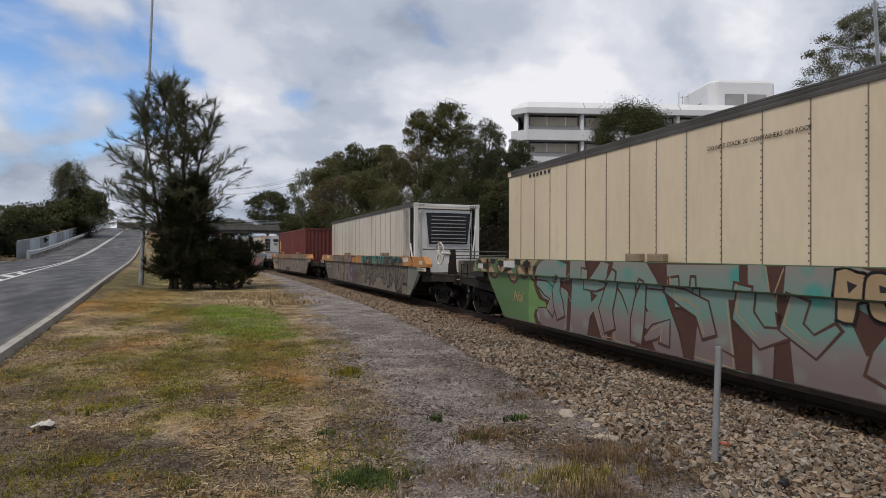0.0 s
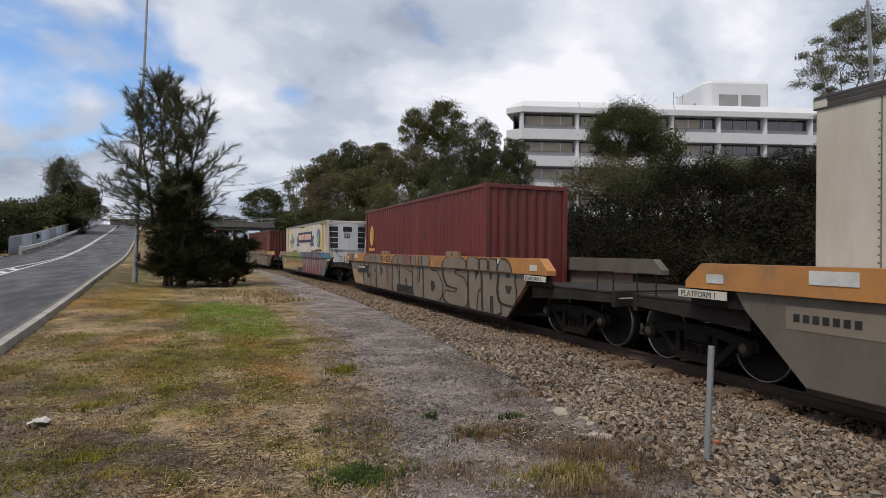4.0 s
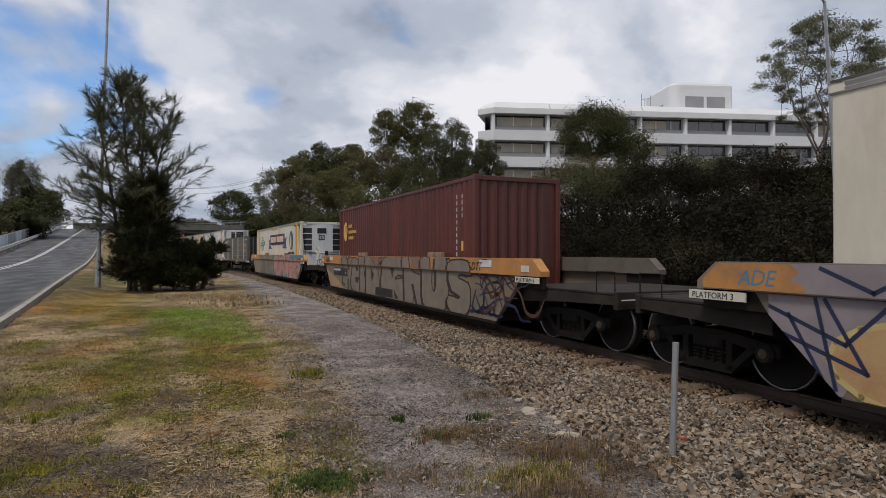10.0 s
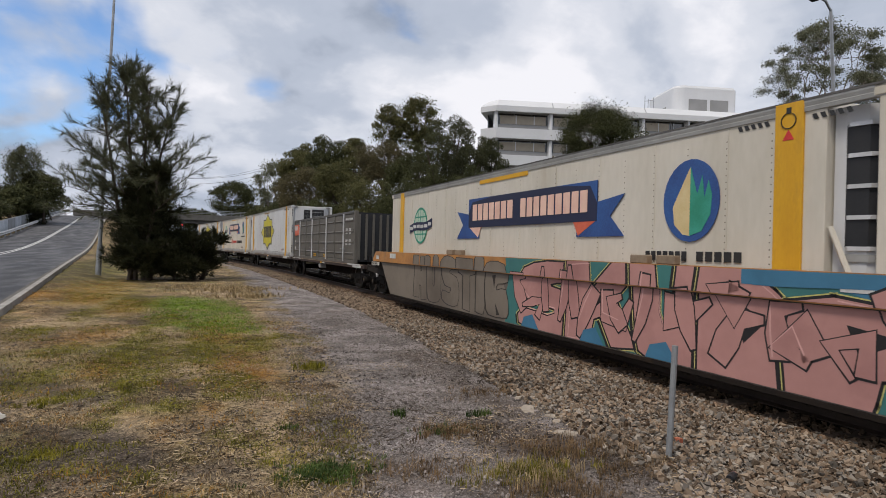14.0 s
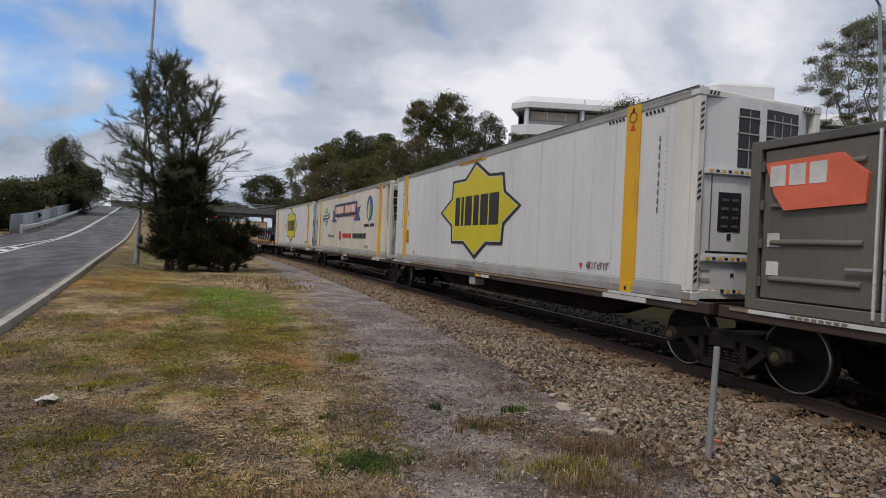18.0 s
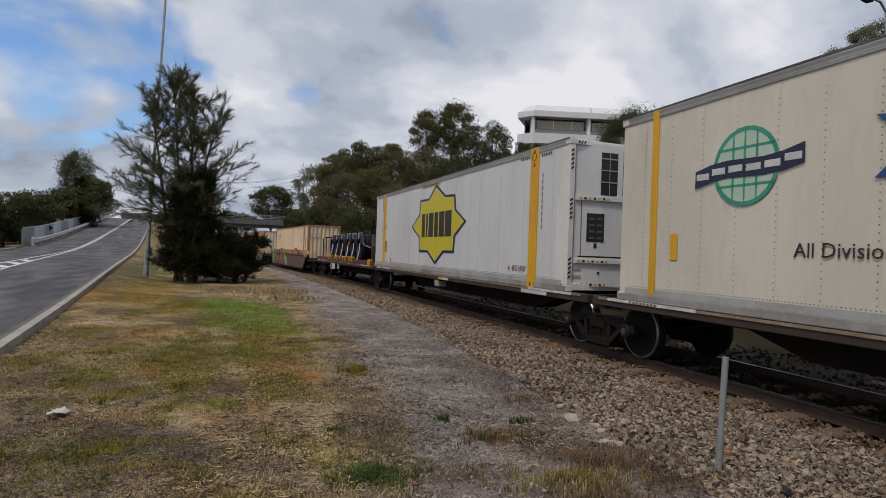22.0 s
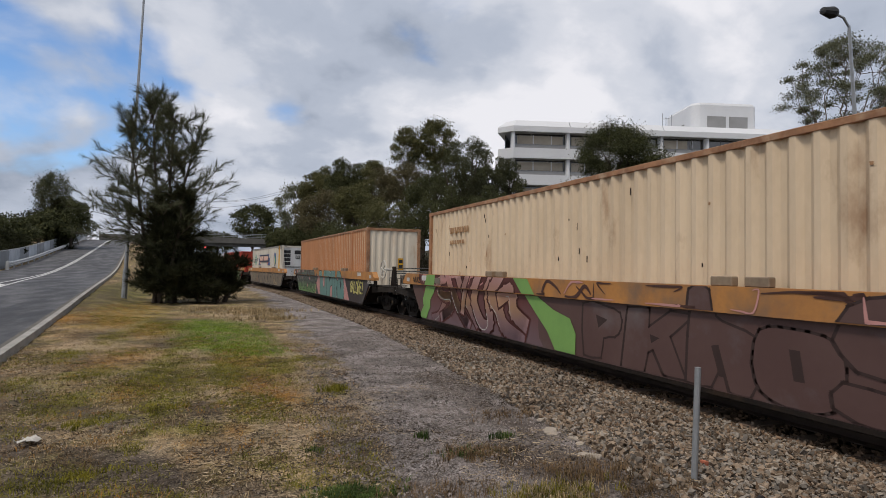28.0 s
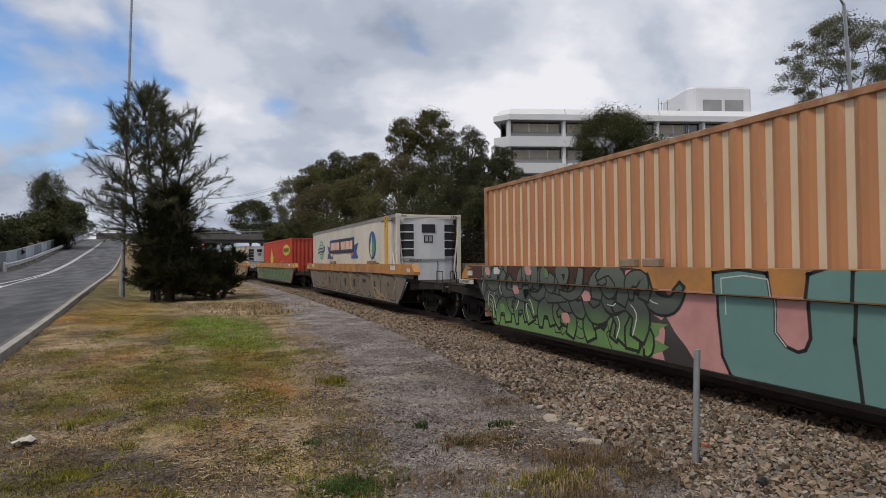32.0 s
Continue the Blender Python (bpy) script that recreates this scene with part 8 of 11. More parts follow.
def stroke(bd, pts, width, depth):
    """A thin painted line over side and sill."""
    for (y0, z0), (y1, z1) in zip(pts, pts[1:]):
        d = math.hypot(y1 - y0, z1 - z0) or 1.0
        u, v = (y1 - y0) / d, (z1 - z0) / d
        k = width / 2
        lay(bd, [(y0 - v * k - u * k, z0 + u * k - v * k), (y1 - v * k + u * k, z1 + u * k + v * k), (y1 + v * k + u * k, z1 - u * k + v * k), (y0 + v * k - u * k, z0 - u * k - v * k)], depth)


def blocks(w, y0, y1, n, fill, edge, seed, shine=None, dots=None, z0=0.30, z1=1.50, rim=0.045, holes=True, gap=0.05, lean=0.12, fade=None):
    """A row of n fat jagged letters, outlined, each with wedges cut in and a highlight along one edge."""
    rnd = random.Random(seed)
    cw = (y0 - y1) / n
    r = rnd.uniform
    for i in range(n):
        a = y0 - i * cw - gap * cw * 0.5
        ww = cw * (1 - gap) * r(0.96, 1.16)
        H = z1 - z0
        tilt = r(-lean, lean)

        def at(u, v):
            return (a - ww * u - tilt * (v - 0.5) * H, z0 + H * v)
        kind = rnd.randrange(4)
        t0, t1, b0, b1 = r(0.93, 1.04), r(0.9, 1.04), r(-0.06, 0.06), r(-0.06, 0.06)
        if kind == 0:  # two legs
            outline = [at(-0.05, b0), at(r(0.02, 0.1), t0), at(0.42, t0 - 0.04), at(r(0.8, 0.9), t1), at(1.05, 0.75), at(0.95, b1), at(0.62, b1), at(0.52, r(0.2, 0.34)), at(0.42, b0)]
            hole = [at(0.42, 0.78), at(0.60, 0.62), at(0.48, 0.52)]
        elif kind == 1:  # open at one side
            outline = [at(0.0, r(0.1, 0.2)), at(-0.04, 0.8), at(0.2, t0), at(1.02, t1), at(0.98, 0.70), at(0.58, 0.66), at(0.60, 0.50), at(1.0, 0.44), at(1.04, 0.12), at(0.72, b1), at(0.2, b0)]
            hole = [at(0.30, 0.32), at(0.62, 0.26), at(0.34, 0.22)]
        elif kind == 2:  # arrow-armed
            outline = [at(0.05, b0), at(0.0, 0.58), at(-0.1, 0.68), at(0.12, t0), at(0.62, t1), at(0.98, 0.86), at(1.06, 0.52), at(0.74, 0.42), at(1.02, 0.08), at(0.84, b1), at(0.52, 0.24), at(0.42, b0)]
            hole = [at(0.40, 0.80), at(0.72, 0.72), at(0.66, 0.58), at(0.38, 0.60)]
        else:  # round bodied
            outline = [at(0.0, 0.25), at(-0.02, 0.72), at(0.25, t0), at(0.72, t1), at(1.02, 0.74), at(1.0, 0.26), at(0.70, b1), at(0.24, b0)]
            hole = [at(0.40, 0.70), at(0.56, 0.74), at(0.64, 0.36), at(0.46, 0.30)]
        cy, cz = sum(p[0] for p in outline) / len(outline), sum(p[1] for p in outline) / len(outline)

        def grown(d):
            return [(p[0] + d * (1 if p[0] > cy else -1) * min(1.0, 2.2 * abs(p[0] - cy) / ww + 0.2), p[1] + d * (1 if p[1] > cz else -1) * min(1.0, 2.2 * abs(p[1] - cz) / H + 0.2)) for p in outline]
        letter = part("graffiti_letter", lay(Build(), outline, 0.0042), fill, w, "fat spray-painted graffiti letter")
        bd = lay(Build(), grown(rim), 0.0030)
        part("letter_outline", bd, edge, letter)
        bd = Build()
        if holes:
            lay(bd, hole, 0.0062)
        k = rnd.randrange(len(outline))
        inner = [at(r(0.2, 0.4), r(0.55, 0.9)), at(r(0.4, 0.6), r(0.4, 0.6)), at(r(0.3, 0.7), r(0.1, 0.35))]
        stroke(bd, inner, 0.022, 0.0062)
        stroke(bd, [at(r(0.6, 0.8), r(0.7, 0.95)), at(r(0.7, 0.9), r(0.4, 0.6)), at(r(0.6, 0.85), r(0.1, 0.3))], 0.016, 0.0062)
        part("letter_cut", bd, edge, letter)
        if fade:
            low = fade[1] < 0
            cut = clip_poly(outline, 0, 1 if low else -1, abs(fade[1]) * (1 if low else -1))
            if len(cut) > 2:
                cut = [(p[0] + (cy - p[0]) * 0.03, p[1]) for p in cut]
                part("letter_fade", lay(Build(), cut, 0.0047), fade[0], letter)
        if shine:
            bd = Build()
            g = grown(rim + 0.012)
            m = rnd.randrange(4, len(g) + 1)
            stroke(bd, [g[(k + j) % len(g)] for j in range(m)], 0.014, 0.0068)
            part("letter_highlight", bd, shine, letter)
        if dots:
            for j in range(3):
                u, v, q = r(0.1, 0.9), r(0.1, 0.95) ** 0.7, r(0.04, 0.10)
                c = at(u, v)
                part("spray_dot", lay(Build(), [(c[0] + q * math.cos(b * 0.5236), c[1] + q * math.sin(b * 0.5236)) for b in range(12)], 0.0052), dots, letter)


BODY = {  # letter bodies in a unit box, u to the reader's right: outline, corner softness, cuts
    "A": ([(0, 0.03), (0.06, 0.9), (0.16, 1), (0.6, 1), (0.8, 0.55), (1.02, 0), (0.65, -0.02), (0.58, 0.24), (0.42, 0.22), (0.36, 0)], 2, [[(0.36, 0.76), (0.56, 0.44), (0.38, 0.46)]]),
    "B": ([(0, 0), (0, 1), (0.36, 1), (0.42, 0.68), (0.75, 0.62), (1, 0.34), (0.9, 0.04), (0.5, -0.02)], 3, [[(0.38, 0.44), (0.58, 0.44), (0.64, 0.30), (0.5, 0.18), (0.42, 0.22)]]),
    "C": ([(0, 0.45), (0.1, 0.86), (0.4, 1), (0.98, 0.98), (1, 0.64), (0.62, 0.62), (0.54, 0.48), (0.95, 0.5), (1, 0.1), (0.8, 0), (0.2, 0), (0.04, 0.15)], 2, [[(0.36, 0.74), (0.52, 0.76), (0.44, 0.5)], [(0.48, 0.24), (0.66, 0.04), (0.52, 0.02)]]),
    "D": ([(0, 0), (0.02, 1), (0.42, 1), (0.84, 0.72), (1, 0.36), (0.9, 0.02), (0.45, -0.02)], 3, [[(0.30, 0.74), (0.60, 0.54), (0.42, 0.34)]]),
    "E": ([(0.05, 0.5), (0.15, 0.9), (0.45, 1), (0.8, 0.92), (0.95, 0.64), (0.9, 0.52), (1, 0.32), (0.95, 0.02), (0.5, 0), (0.12, 0.06), (0, 0.3)], 3, [[(0.45, 0.76), (0.45, 0.60), (0.70, 0.60), (0.68, 0.70)], [(0.38, 0.42), (0.80, 0.42), (0.66, 0.24), (0.46, 0.26)]]),
    "H": ([(0, 0), (0.02, 1), (0.42, 1), (0.44, 0.64), (0.55, 0.62), (0.60, 1), (0.98, 0.98), (1, 0.02), (0.64, 0), (0.60, 0.32), (0.44, 0.32), (0.42, 0)], 1, []),
    "I": ([(0.05, 0), (0, 1), (0.9, 1), (1, 0.1), (0.7, -0.02)], 2, []),
    "K": ([(0, 0), (0.05, 1), (0.38, 1), (0.42, 0.68), (0.7, 1), (1, 0.95), (0.74, 0.6), (1, 0.05), (0.68, 0), (0.5, 0.36), (0.41, 0.3), (0.38, 0)], 1, [[(0.43, 0.6), (0.58, 0.56), (0.46, 0.46)]]),
    "O": ([(0.02, 0.5), (0.1, 0.92), (0.5, 1), (0.92, 0.9), (0.98, 0.45), (0.85, 0.05), (0.45, 0), (0.08, 0.1)], 3, [[(0.44, 0.74), (0.56, 0.74), (0.58, 0.34), (0.46, 0.34)]]),
    "P": ([(0, 0), (0.02, 1), (0.6, 1), (0.95, 0.88), (1, 0.6), (0.85, 0.44), (0.56, 0.38), (0.46, 0)], 2, [[(0.35, 0.82), (0.66, 0.74), (0.42, 0.56)]]),
    "R": ([(0, 0), (0, 0.98), (0.28, 1), (0.34, 0.72), (0.6, 0.64), (0.92, 0.56), (1, 0.3), (0.86, 0), (0.62, 0), (0.48, 0.28), (0.38, 0)], 2, [[(0.33, 0.42), (0.43, 0.44), (0.56, 0.12), (0.46, 0.12)]]),
    "S": ([(0, 0.64), (0.1, 0.92), (0.45, 1), (0.95, 0.95), (0.98, 0.76), (0.56, 0.74), (0.48, 0.66), (0.86, 0.58), (1, 0.35), (0.9, 0.05), (0.4, -0.02), (0.02, 0.08), (0.05, 0.28), (0.45, 0.25), (0.55, 0.35), (0.18, 0.42)], 2, []),
    "T": ([(0, 0.98), (0.02, 0.7), (0.32, 0.66), (0.28, 0), (0.72, 0), (0.66, 0.68), (1, 0.7), (0.98, 1)], 1, []),
    "U": ([(0, 1), (0.35, 1), (0.38, 0.48), (0.5, 0.34), (0.6, 0.48), (0.62, 1), (0.98, 1), (1, 0.25), (0.8, 0), (0.2, 0), (0.02, 0.2)], 2, [])}


def word(w, spec, fill, edge, line=0.035, shade=0.07, shine=None, depth=0.0042, seed=0, back=None):
    """A row of fat letters, each laid over the one before: drop shade, outline, body, cuts and a highlight."""
    rnd = random.Random(seed)
    for i, (ch, ya, yb, z0, z1) in enumerate(spec):
        outline, soft, cuts = BODY[ch]
        tilt = rnd.uniform(-0.10, 0.10)

        def at(p):
            return (ya + (yb - ya) * p[0] - tilt * (p[1] - 0.5), z0 + (z1 - z0) * p[1])
        pts = [at((u + rnd.uniform(-0.025, 0.025), v + rnd.uniform(-0.025, 0.025))) for u, v in outline]
        loop = smooth_line(pts + pts[:1], soft)[:-1] if soft > 1 else pts
        d = depth + 0.0009 * i
        letter = part("graffiti_letter", lay(Build(), loop, d), fill[i % len(fill)], w, "fat spray-painted graffiti letter")
        if shade:
            bd = lay(Build(), [(y + shade, z - shade * 0.35) for y, z in loop], d - 0.0006)
            part("letter_shade", bd, edge, letter)
        bd = Build()
        stroke(bd, loop + loop[:1], line * 2, d - 0.0003)
        if back:
            b2 = Build()
            stroke(b2, loop + loop[:1], line * 2 + 0.03, d - 0.0005)
            part("letter_glow", b2, back, letter)
        part("letter_outline", bd, edge, letter)
        for c in cuts:
            part("letter_cut", lay(Build(), [at(q) for q in c], d + 0.0003), edge, letter)
        if shine:
            n = len(loop)
            k = rnd.randrange(n)
            bd = Build()
            cy = sum(q[0] for q in loop) / n
            stroke(bd, [(y + (cy - y) * 0.10, z + (0.9 - z) * 0.08) for y, z in (loop + loop)[k:k + max(3, n // 3)]], 0.016, d + 0.0004)
            part("letter_highlight", bd, shine, letter)


def broad(w, pts, width, fill, edge, depth, shine=None, soft=4):
    """One broad brush stroke of a letter, edged in a darker paint, with a thin bright line along it."""
    line = smooth_line(pts, soft)
    bd = Build()
    stroke(bd, line, width, depth)
    body = part("graffiti_stroke", bd, fill, w, "broad spray-painted letter stroke")
    bd = Build()
    stroke(bd, line, width + 0.11, depth - 0.0005)
    part("stroke_edge", bd, edge, body)
    if shine:
        bd = Build()
        n = len(line)
        stroke(bd, [(y + width * 0.42, z - width * 0.30) for y, z in line[n // 4:n * 3 // 4]], 0.016, depth + 0.0004)
        part("stroke_highlight", bd, shine, body)


def tag(w, text, y, z, size, material, top=False):
    """A hand-written tag."""
    letter_part("graffiti_tag", text, size, material, w, (TX if top else SX) - 0.008, y, z, shear=0.25, spacing=0.92)


w = well["A"][0]
field(w, 8.4, -8.4, M["mural_a"], 2)
field(w, 9.0, 5.3, M["mural_green"], 1, 0.0020)
for k in range(7):
    yy = 8.9 - k * 0.5
    hgt = (1.18, 1.30, 1.24, 1.36)[k % 4]
    for nm, mt_, gr, dp in (("graffiti_shadow", "spray_brown", 0.07, 0.0028), ("graffiti_scallop", "spray_tan", 0.0, 0.0033)):
        part(nm, lay(Build(), [(yy + 0.24 + gr, 1.56), (yy - 0.24 - gr, 1.56)] + [(yy + (0.20 + gr) * math.cos(b * 0.45), hgt + 0.05 + (0.16 + gr) * math.sin(b * 0.45)) for b in range(14, 7, -1)][::-1][::-1], dp), M[mt_], w, "tan camouflage patch edged in brown" if gr == 0 else "")
field(w, 5.5, -8.4, M["spray_brown"], 3, 0.0022, 0.5)
field(w, 6.2, 5.5, M["spray_green"], 7, 0.0024, 0.06, z1=1.2)
for k in range(8):
    yy, zz = 8.7 - k * 0.42, (1.45, 1.36, 1.49)[k % 3]
    part("graffiti_patch", lay(Build(), [(yy + (0.13 + 0.04 * (b % 3)) * math.cos(b * 0.524), zz + (0.06 + 0.02 * (b % 2)) * math.sin(b * 0.524)) for b in range(12)], 0.0038), M["spray_black"], w, "black camouflage patch")
word(w, [("S", 5.85, 4.5, 0.22, 1.55), ("K", 4.6, 3.1, 0.2, 1.56), ("A", 3.35, 1.7, 0.2, 1.56), ("T", 1.95, 0.35, 0.2, 1.56), ("K", 0.6, -0.2, 0.2, 1.56), ("D", 0.05, -1.9, 0.2, 1.56), ("A", -1.8, -3.8, 0.2, 1.56), ("R", -3.6, -5.6, 0.2, 1.56)], [M["fade_teal"]], M["spray_brown"], 0.02, 0.13, M["spray_tan"], seed=14)
wildstyle(w, 5.6, -5.4, 18, M["fade_teal"], M["spray_brown"], 144, 0.28, 1.50, 0.34, 0.030, True, 0.0118, M["spray_tan"], (0.7, 1.2))
word(w, [("P", -0.5, -0.85, 1.0, 1.5), ("E", -0.8, -1.15, 1.02, 1.5), ("H", -1.1, -1.5, 1.0, 1.5), ("S", -1.45, -1.85, 1.0, 1.5)], [M["spray_tan"]], M["spray_black"], 0.03, 0.03, depth=0.0205, seed=5)
sprays(w, 6, 5.4, -8, 0.3, 1.15, M["spray_brown"], 0.035, SX, 6)
tag(w, "Nal", 6.9, 0.62, 0.34, M["spray_tan"])

w = well["B"][0]
coat(w, 8.4, -8.4, M["wagon_grey"], SX, seed=11)
word(w, [("I", 5.6, 5.1, 0.3, 1.5), ("O", 5.15, 3.75, 0.24, 1.54), ("H", 4.0, 2.55, 0.24, 1.54), ("K", 3.0, 1.65, 0.24, 1.54)], [M["spray_grey"]], M["spray_black"], 0.03, 0.12, M["spray_tan"], seed=12)
field(w, 1.75, 1.15, M["spray_plum"], 15, 0.0090, 0.12)
for z in (0.42, 0.85, 1.38):
    part("spray_dot", lay(Build(), [(1.45 + 0.15 * math.cos(b * 0.524) * (1 + 0.2 * (b % 2)), z + 0.13 * math.sin(b * 0.524)) for b in range(12)], 0.0096), M["spray_lilac"], w, "pale lilac sprayed spot")
letter_part("graffiti_lettering", "Nation", 0.54, M["spray_brown"], w, SX - 0.004, 1.19, 0.55, squeeze=0.86)
rect(w, "number_panel", M["mural_grey"], SX - 0.003, 7.6, 6.5, 0.84, 1.1, 0.003, "pale number panel with dark bars")
bars(w, M["black_paint"], SX - 0.006, 7.5, 6.7, 0.93, 1.02, 7, 0.35)
field(w, -0.7, -6.5, M["spray_teal"], 17, 0.0024, 0.4, z0=1.1)
word(w, [("S", -1.9, -2.5, 1.0, 1.5), ("E", -4.2, -4.9, 1.0, 1.5)], [M["mural_grey"]], M["spray_black"], 0.03, 0.05, depth=0.0036, seed=171)
for k in range(9):
    yy = -0.8 - k * 0.62
    bd = Build()
    stroke(bd, [(yy, 1.40), (yy - 0.16, 1.54), (yy - 0.22, 1.32), (yy - 0.42, 1.5), (yy - 0.5, 1.24)], 0.045, 0.0050)
    part("graffiti_zigzag", bd, M["spray_black"], w, "black sprayed zigzag")
field(w, -6.6, -8.4, M["mural_pale_green"], 20, 0.0026, 0.3, z1=1.2)
field(w, -0.7, -6.9, M["mural_grey"], 161, 0.0030, 0.6, z1=1.2, slope=0.3)
wildstyle(w, -0.9, -5.2, 24, M["wagon_grey"], M["spray_black"], 18, 0.34, 1.46, 0.20, 0.055, shine=M["spray_tan"])
wildstyle(w, -4.6, -7.0, 7, M["wagon_grey"], M["spray_black"], 181, 0.30, 1.42, 0.34, 0.07, depth=0.007, shine=M["spray_tan"], length=(1.0, 1.5))
sprays(w, 12, 5.8, -8.0, 1.26, 1.52, M["spray_black"], 0.05, TX - 0.004, 19, wild=0.3, **TOPZ)

w = well["C"][0]
coat(w, 8.4, -8.4, M["mural_c"], SX, seed=21)
field(w, 2.3, 1.4, M["mural_rose_grey"], 221, 0.0019, 0.3, z1=1.2)
field(w, 0.4, -0.9, M["mural_rose_grey"], 222, 0.0019, 0.3)
word(w, [("U", 8.0, 7.45, 0.9, 1.5), ("E", 5.75, 4.35, 0.22, 1.48), ("A", 4.55, 3.1, 0.22, 1.54), ("D", 3.65, 2.2, 0.2, 1.54), ("C", 1.5, 0.2, 0.2, 1.5), ("R", 0.55, -1.0, 0.2, 1.52), ("U", -0.8, -2.05, 0.2, 1.54), ("B", -1.9, -3.4, 0.22, 1.54), ("S", -3.55, -5.2, 0.22, 1.54), ("P", -5.3, -6.2, 0.24, 1.5), ("H", -6.1, -7.0, 0.24, 1.5), ("E", -6.95, -7.75, 0.5, 1.5)], [M["spray_grey"]], M["spray_soot"], 0.036, 0.12, seed=22)
sprays(w, 7, 2.2, 1.5, 0.4, 1.1, M["spray_brown"], 0.02, SX, 23, wild=0.25)
piece(w, "EYER", 2.8, 1.6, 1.28, 1.46, M["spray_brown"], M["spray_brown"], TX, 0.03, 0.005, None, 24, **TOPZ)
sprays(w, 4, 0.1, -0.9, 1.26, 1.52, M["spray_red"], 0.03, TX, 26, wild=0.25, **TOPZ)
gus = [(8.12, 0.98), (7.36, 0.24), (5.2, 0.24), (5.55, 0.42), (6.5, 0.64), (7.6, 0.88)]
part("gusset_plate", lay(Build(), gus, 0.0032), M["gusset_tan"], w, "tan gusset plate with a curved edge")
rect(w, "number_panel", M["grille_black"], SX - 0.007, 6.75, 4.95, 0.74, 1.06, 0.003, "dark number panel")
bars(w, M["strap_white"], SX - 0.010, 6.68, 5.6, 0.93, 1.02, 9, 0.35)

w = well["D"][0]
field(w, 9.0, -0.7, M["fade_ember"], 31)
field(w, -0.6, -8.4, M["fade_rose"], 32, 0.0020)
wildstyle(w, 6.4, -0.6, 22, M["fade_ember"], M["spray_straw"], 44, 0.30, 1.52, 0.26, 0.030, False, 0.003)
wildstyle(w, 6.0, -0.4, 10, M["fade_ember"], M["spray_straw"], 441, 0.36, 1.50, 0.20, 0.024, True, 0.0056)
for k in range(7):
    yy, zz = 5.3 - k * 0.78, (0.95, 0.62, 1.0, 0.48)[k % 4]
    bd = Build()
    stroke(bd, [(yy, zz), (yy - 0.10, zz + 0.22), (yy - 0.34, zz + 0.16), (yy - 0.22, zz - 0.04), (yy - 0.45, zz - 0.10)][:3 + k % 3], 0.035, 0.0078)
    part("graffiti_accent", bd, M["spray_black"], w, "short black accent stroke")
bulb = [(6.5 + 0.98 * math.cos(b * 0.419), 0.60 + 0.44 * math.sin(b * 0.419)) for b in range(15)]
part("graffiti_bulb", lay(Build(), bulb, 0.0084), M["spray_peach"], w, "peach painted bulb with a yellow edge")
bd = Build()
stroke(bd, bulb + bulb[:1], 0.06, 0.0087)
part("bulb_edge", bd, M["spray_straw"], w)
rect(w, "number_patch", M["maroon_paint"], SX - 0.0088, 6.75, 5.6, 0.68, 0.90, 0.002, "dull red patch under the wagon number")
bars(w, M["strap_white"], SX - 0.011, 6.65, 5.7, 0.76, 0.85, 8, 0.35)
field(w, 8.55, 6.75, M["spray_lilac"], 45, 0.0082, 0.2, -0.9)
for pts in ([(8.2, 1.1), (7.3, 0.75), (6.9, 1.16)], [(8.0, 0.8), (7.1, 0.5), (7.5, 1.18)], [(7.6, 1.18), (7.4, 0.3)], [(7.5, 1.5), (7.0, 1.28), (6.6, 1.5)], [(7.9, 1.0), (7.55, 0.4)]):
    bd = Build()
    stroke(bd, pts, 0.045, 0.0092)
    part("graffiti_line", bd, M["navy_paint"], w, "dark angular sprayed line")
field(w, 9.1, 7.75, M["sill_orange"], 47, 0.0090, 0.2, z0=1.2)
tag(w, "ADE", 8.5, 1.29, 0.26, M["spray_blue"], True)
sprays(w, 14, 6.4, -0.5, 1.26, 1.52, M["spray_straw"], 0.035, TX - 0.004, 38, wild=0.35, **TOPZ)
for k in range(9):  # grey plumes rising through the red, each with a pale rim
    yy = -0.9 - 0.66 * k
    bow = 0.25 * math.sin(k * 2.3)
    line = smooth_line([(yy + 0.30 * math.cos(k * 1.7), 1.54 - 0.10 * (k % 3)), (yy + bow, 1.10), (yy - bow * 0.5, 0.75), (yy + 0.30 * math.sin(k * 3.1), 0.30 + 0.1 * (k % 2))], 4)
    plume = part("graffiti_plume", lay_blade(Build(), line, (0.34, 0.22, 0.44)[k % 3], 0.0034 + 0.0003 * k), M["spray_ash"], w, "pale grey sprayed plume")
    bd = Build()
    stroke(bd, [(y + 0.14, z) for y, z in line[2:-3]], 0.018, 0.0075)
    part("plume_rim", bd, M["spray_straw"] if k % 2 else M["spray_white"], plume)
    part("plume_shade", lay_blade(Build(), [(y - 0.16, z - 0.06) for y, z in line], 0.24, 0.0028), M["fade_plum"], plume)
for k, (ya, za, ln) in enumerate(((-0.7, 1.56, 0.85), (-1.25, 1.56, 0.55), (-2.2, 1.56, 0.45), (-3.4, 1.56, 0.30), (-4.6, 1.56, 0.4))):
    part("graffiti_spike", lay(Build(), [(ya + 0.16, za), (ya - 0.34, za), (ya - 0.30, za - ln * 0.5), (ya - 0.12, za - ln)], 0.0078), M["spray_blue"], w, "blue sprayed spike")
field(w, -6.7, -8.4, M["mural_grey"], 392, 0.0080, 0.3, 0.35)
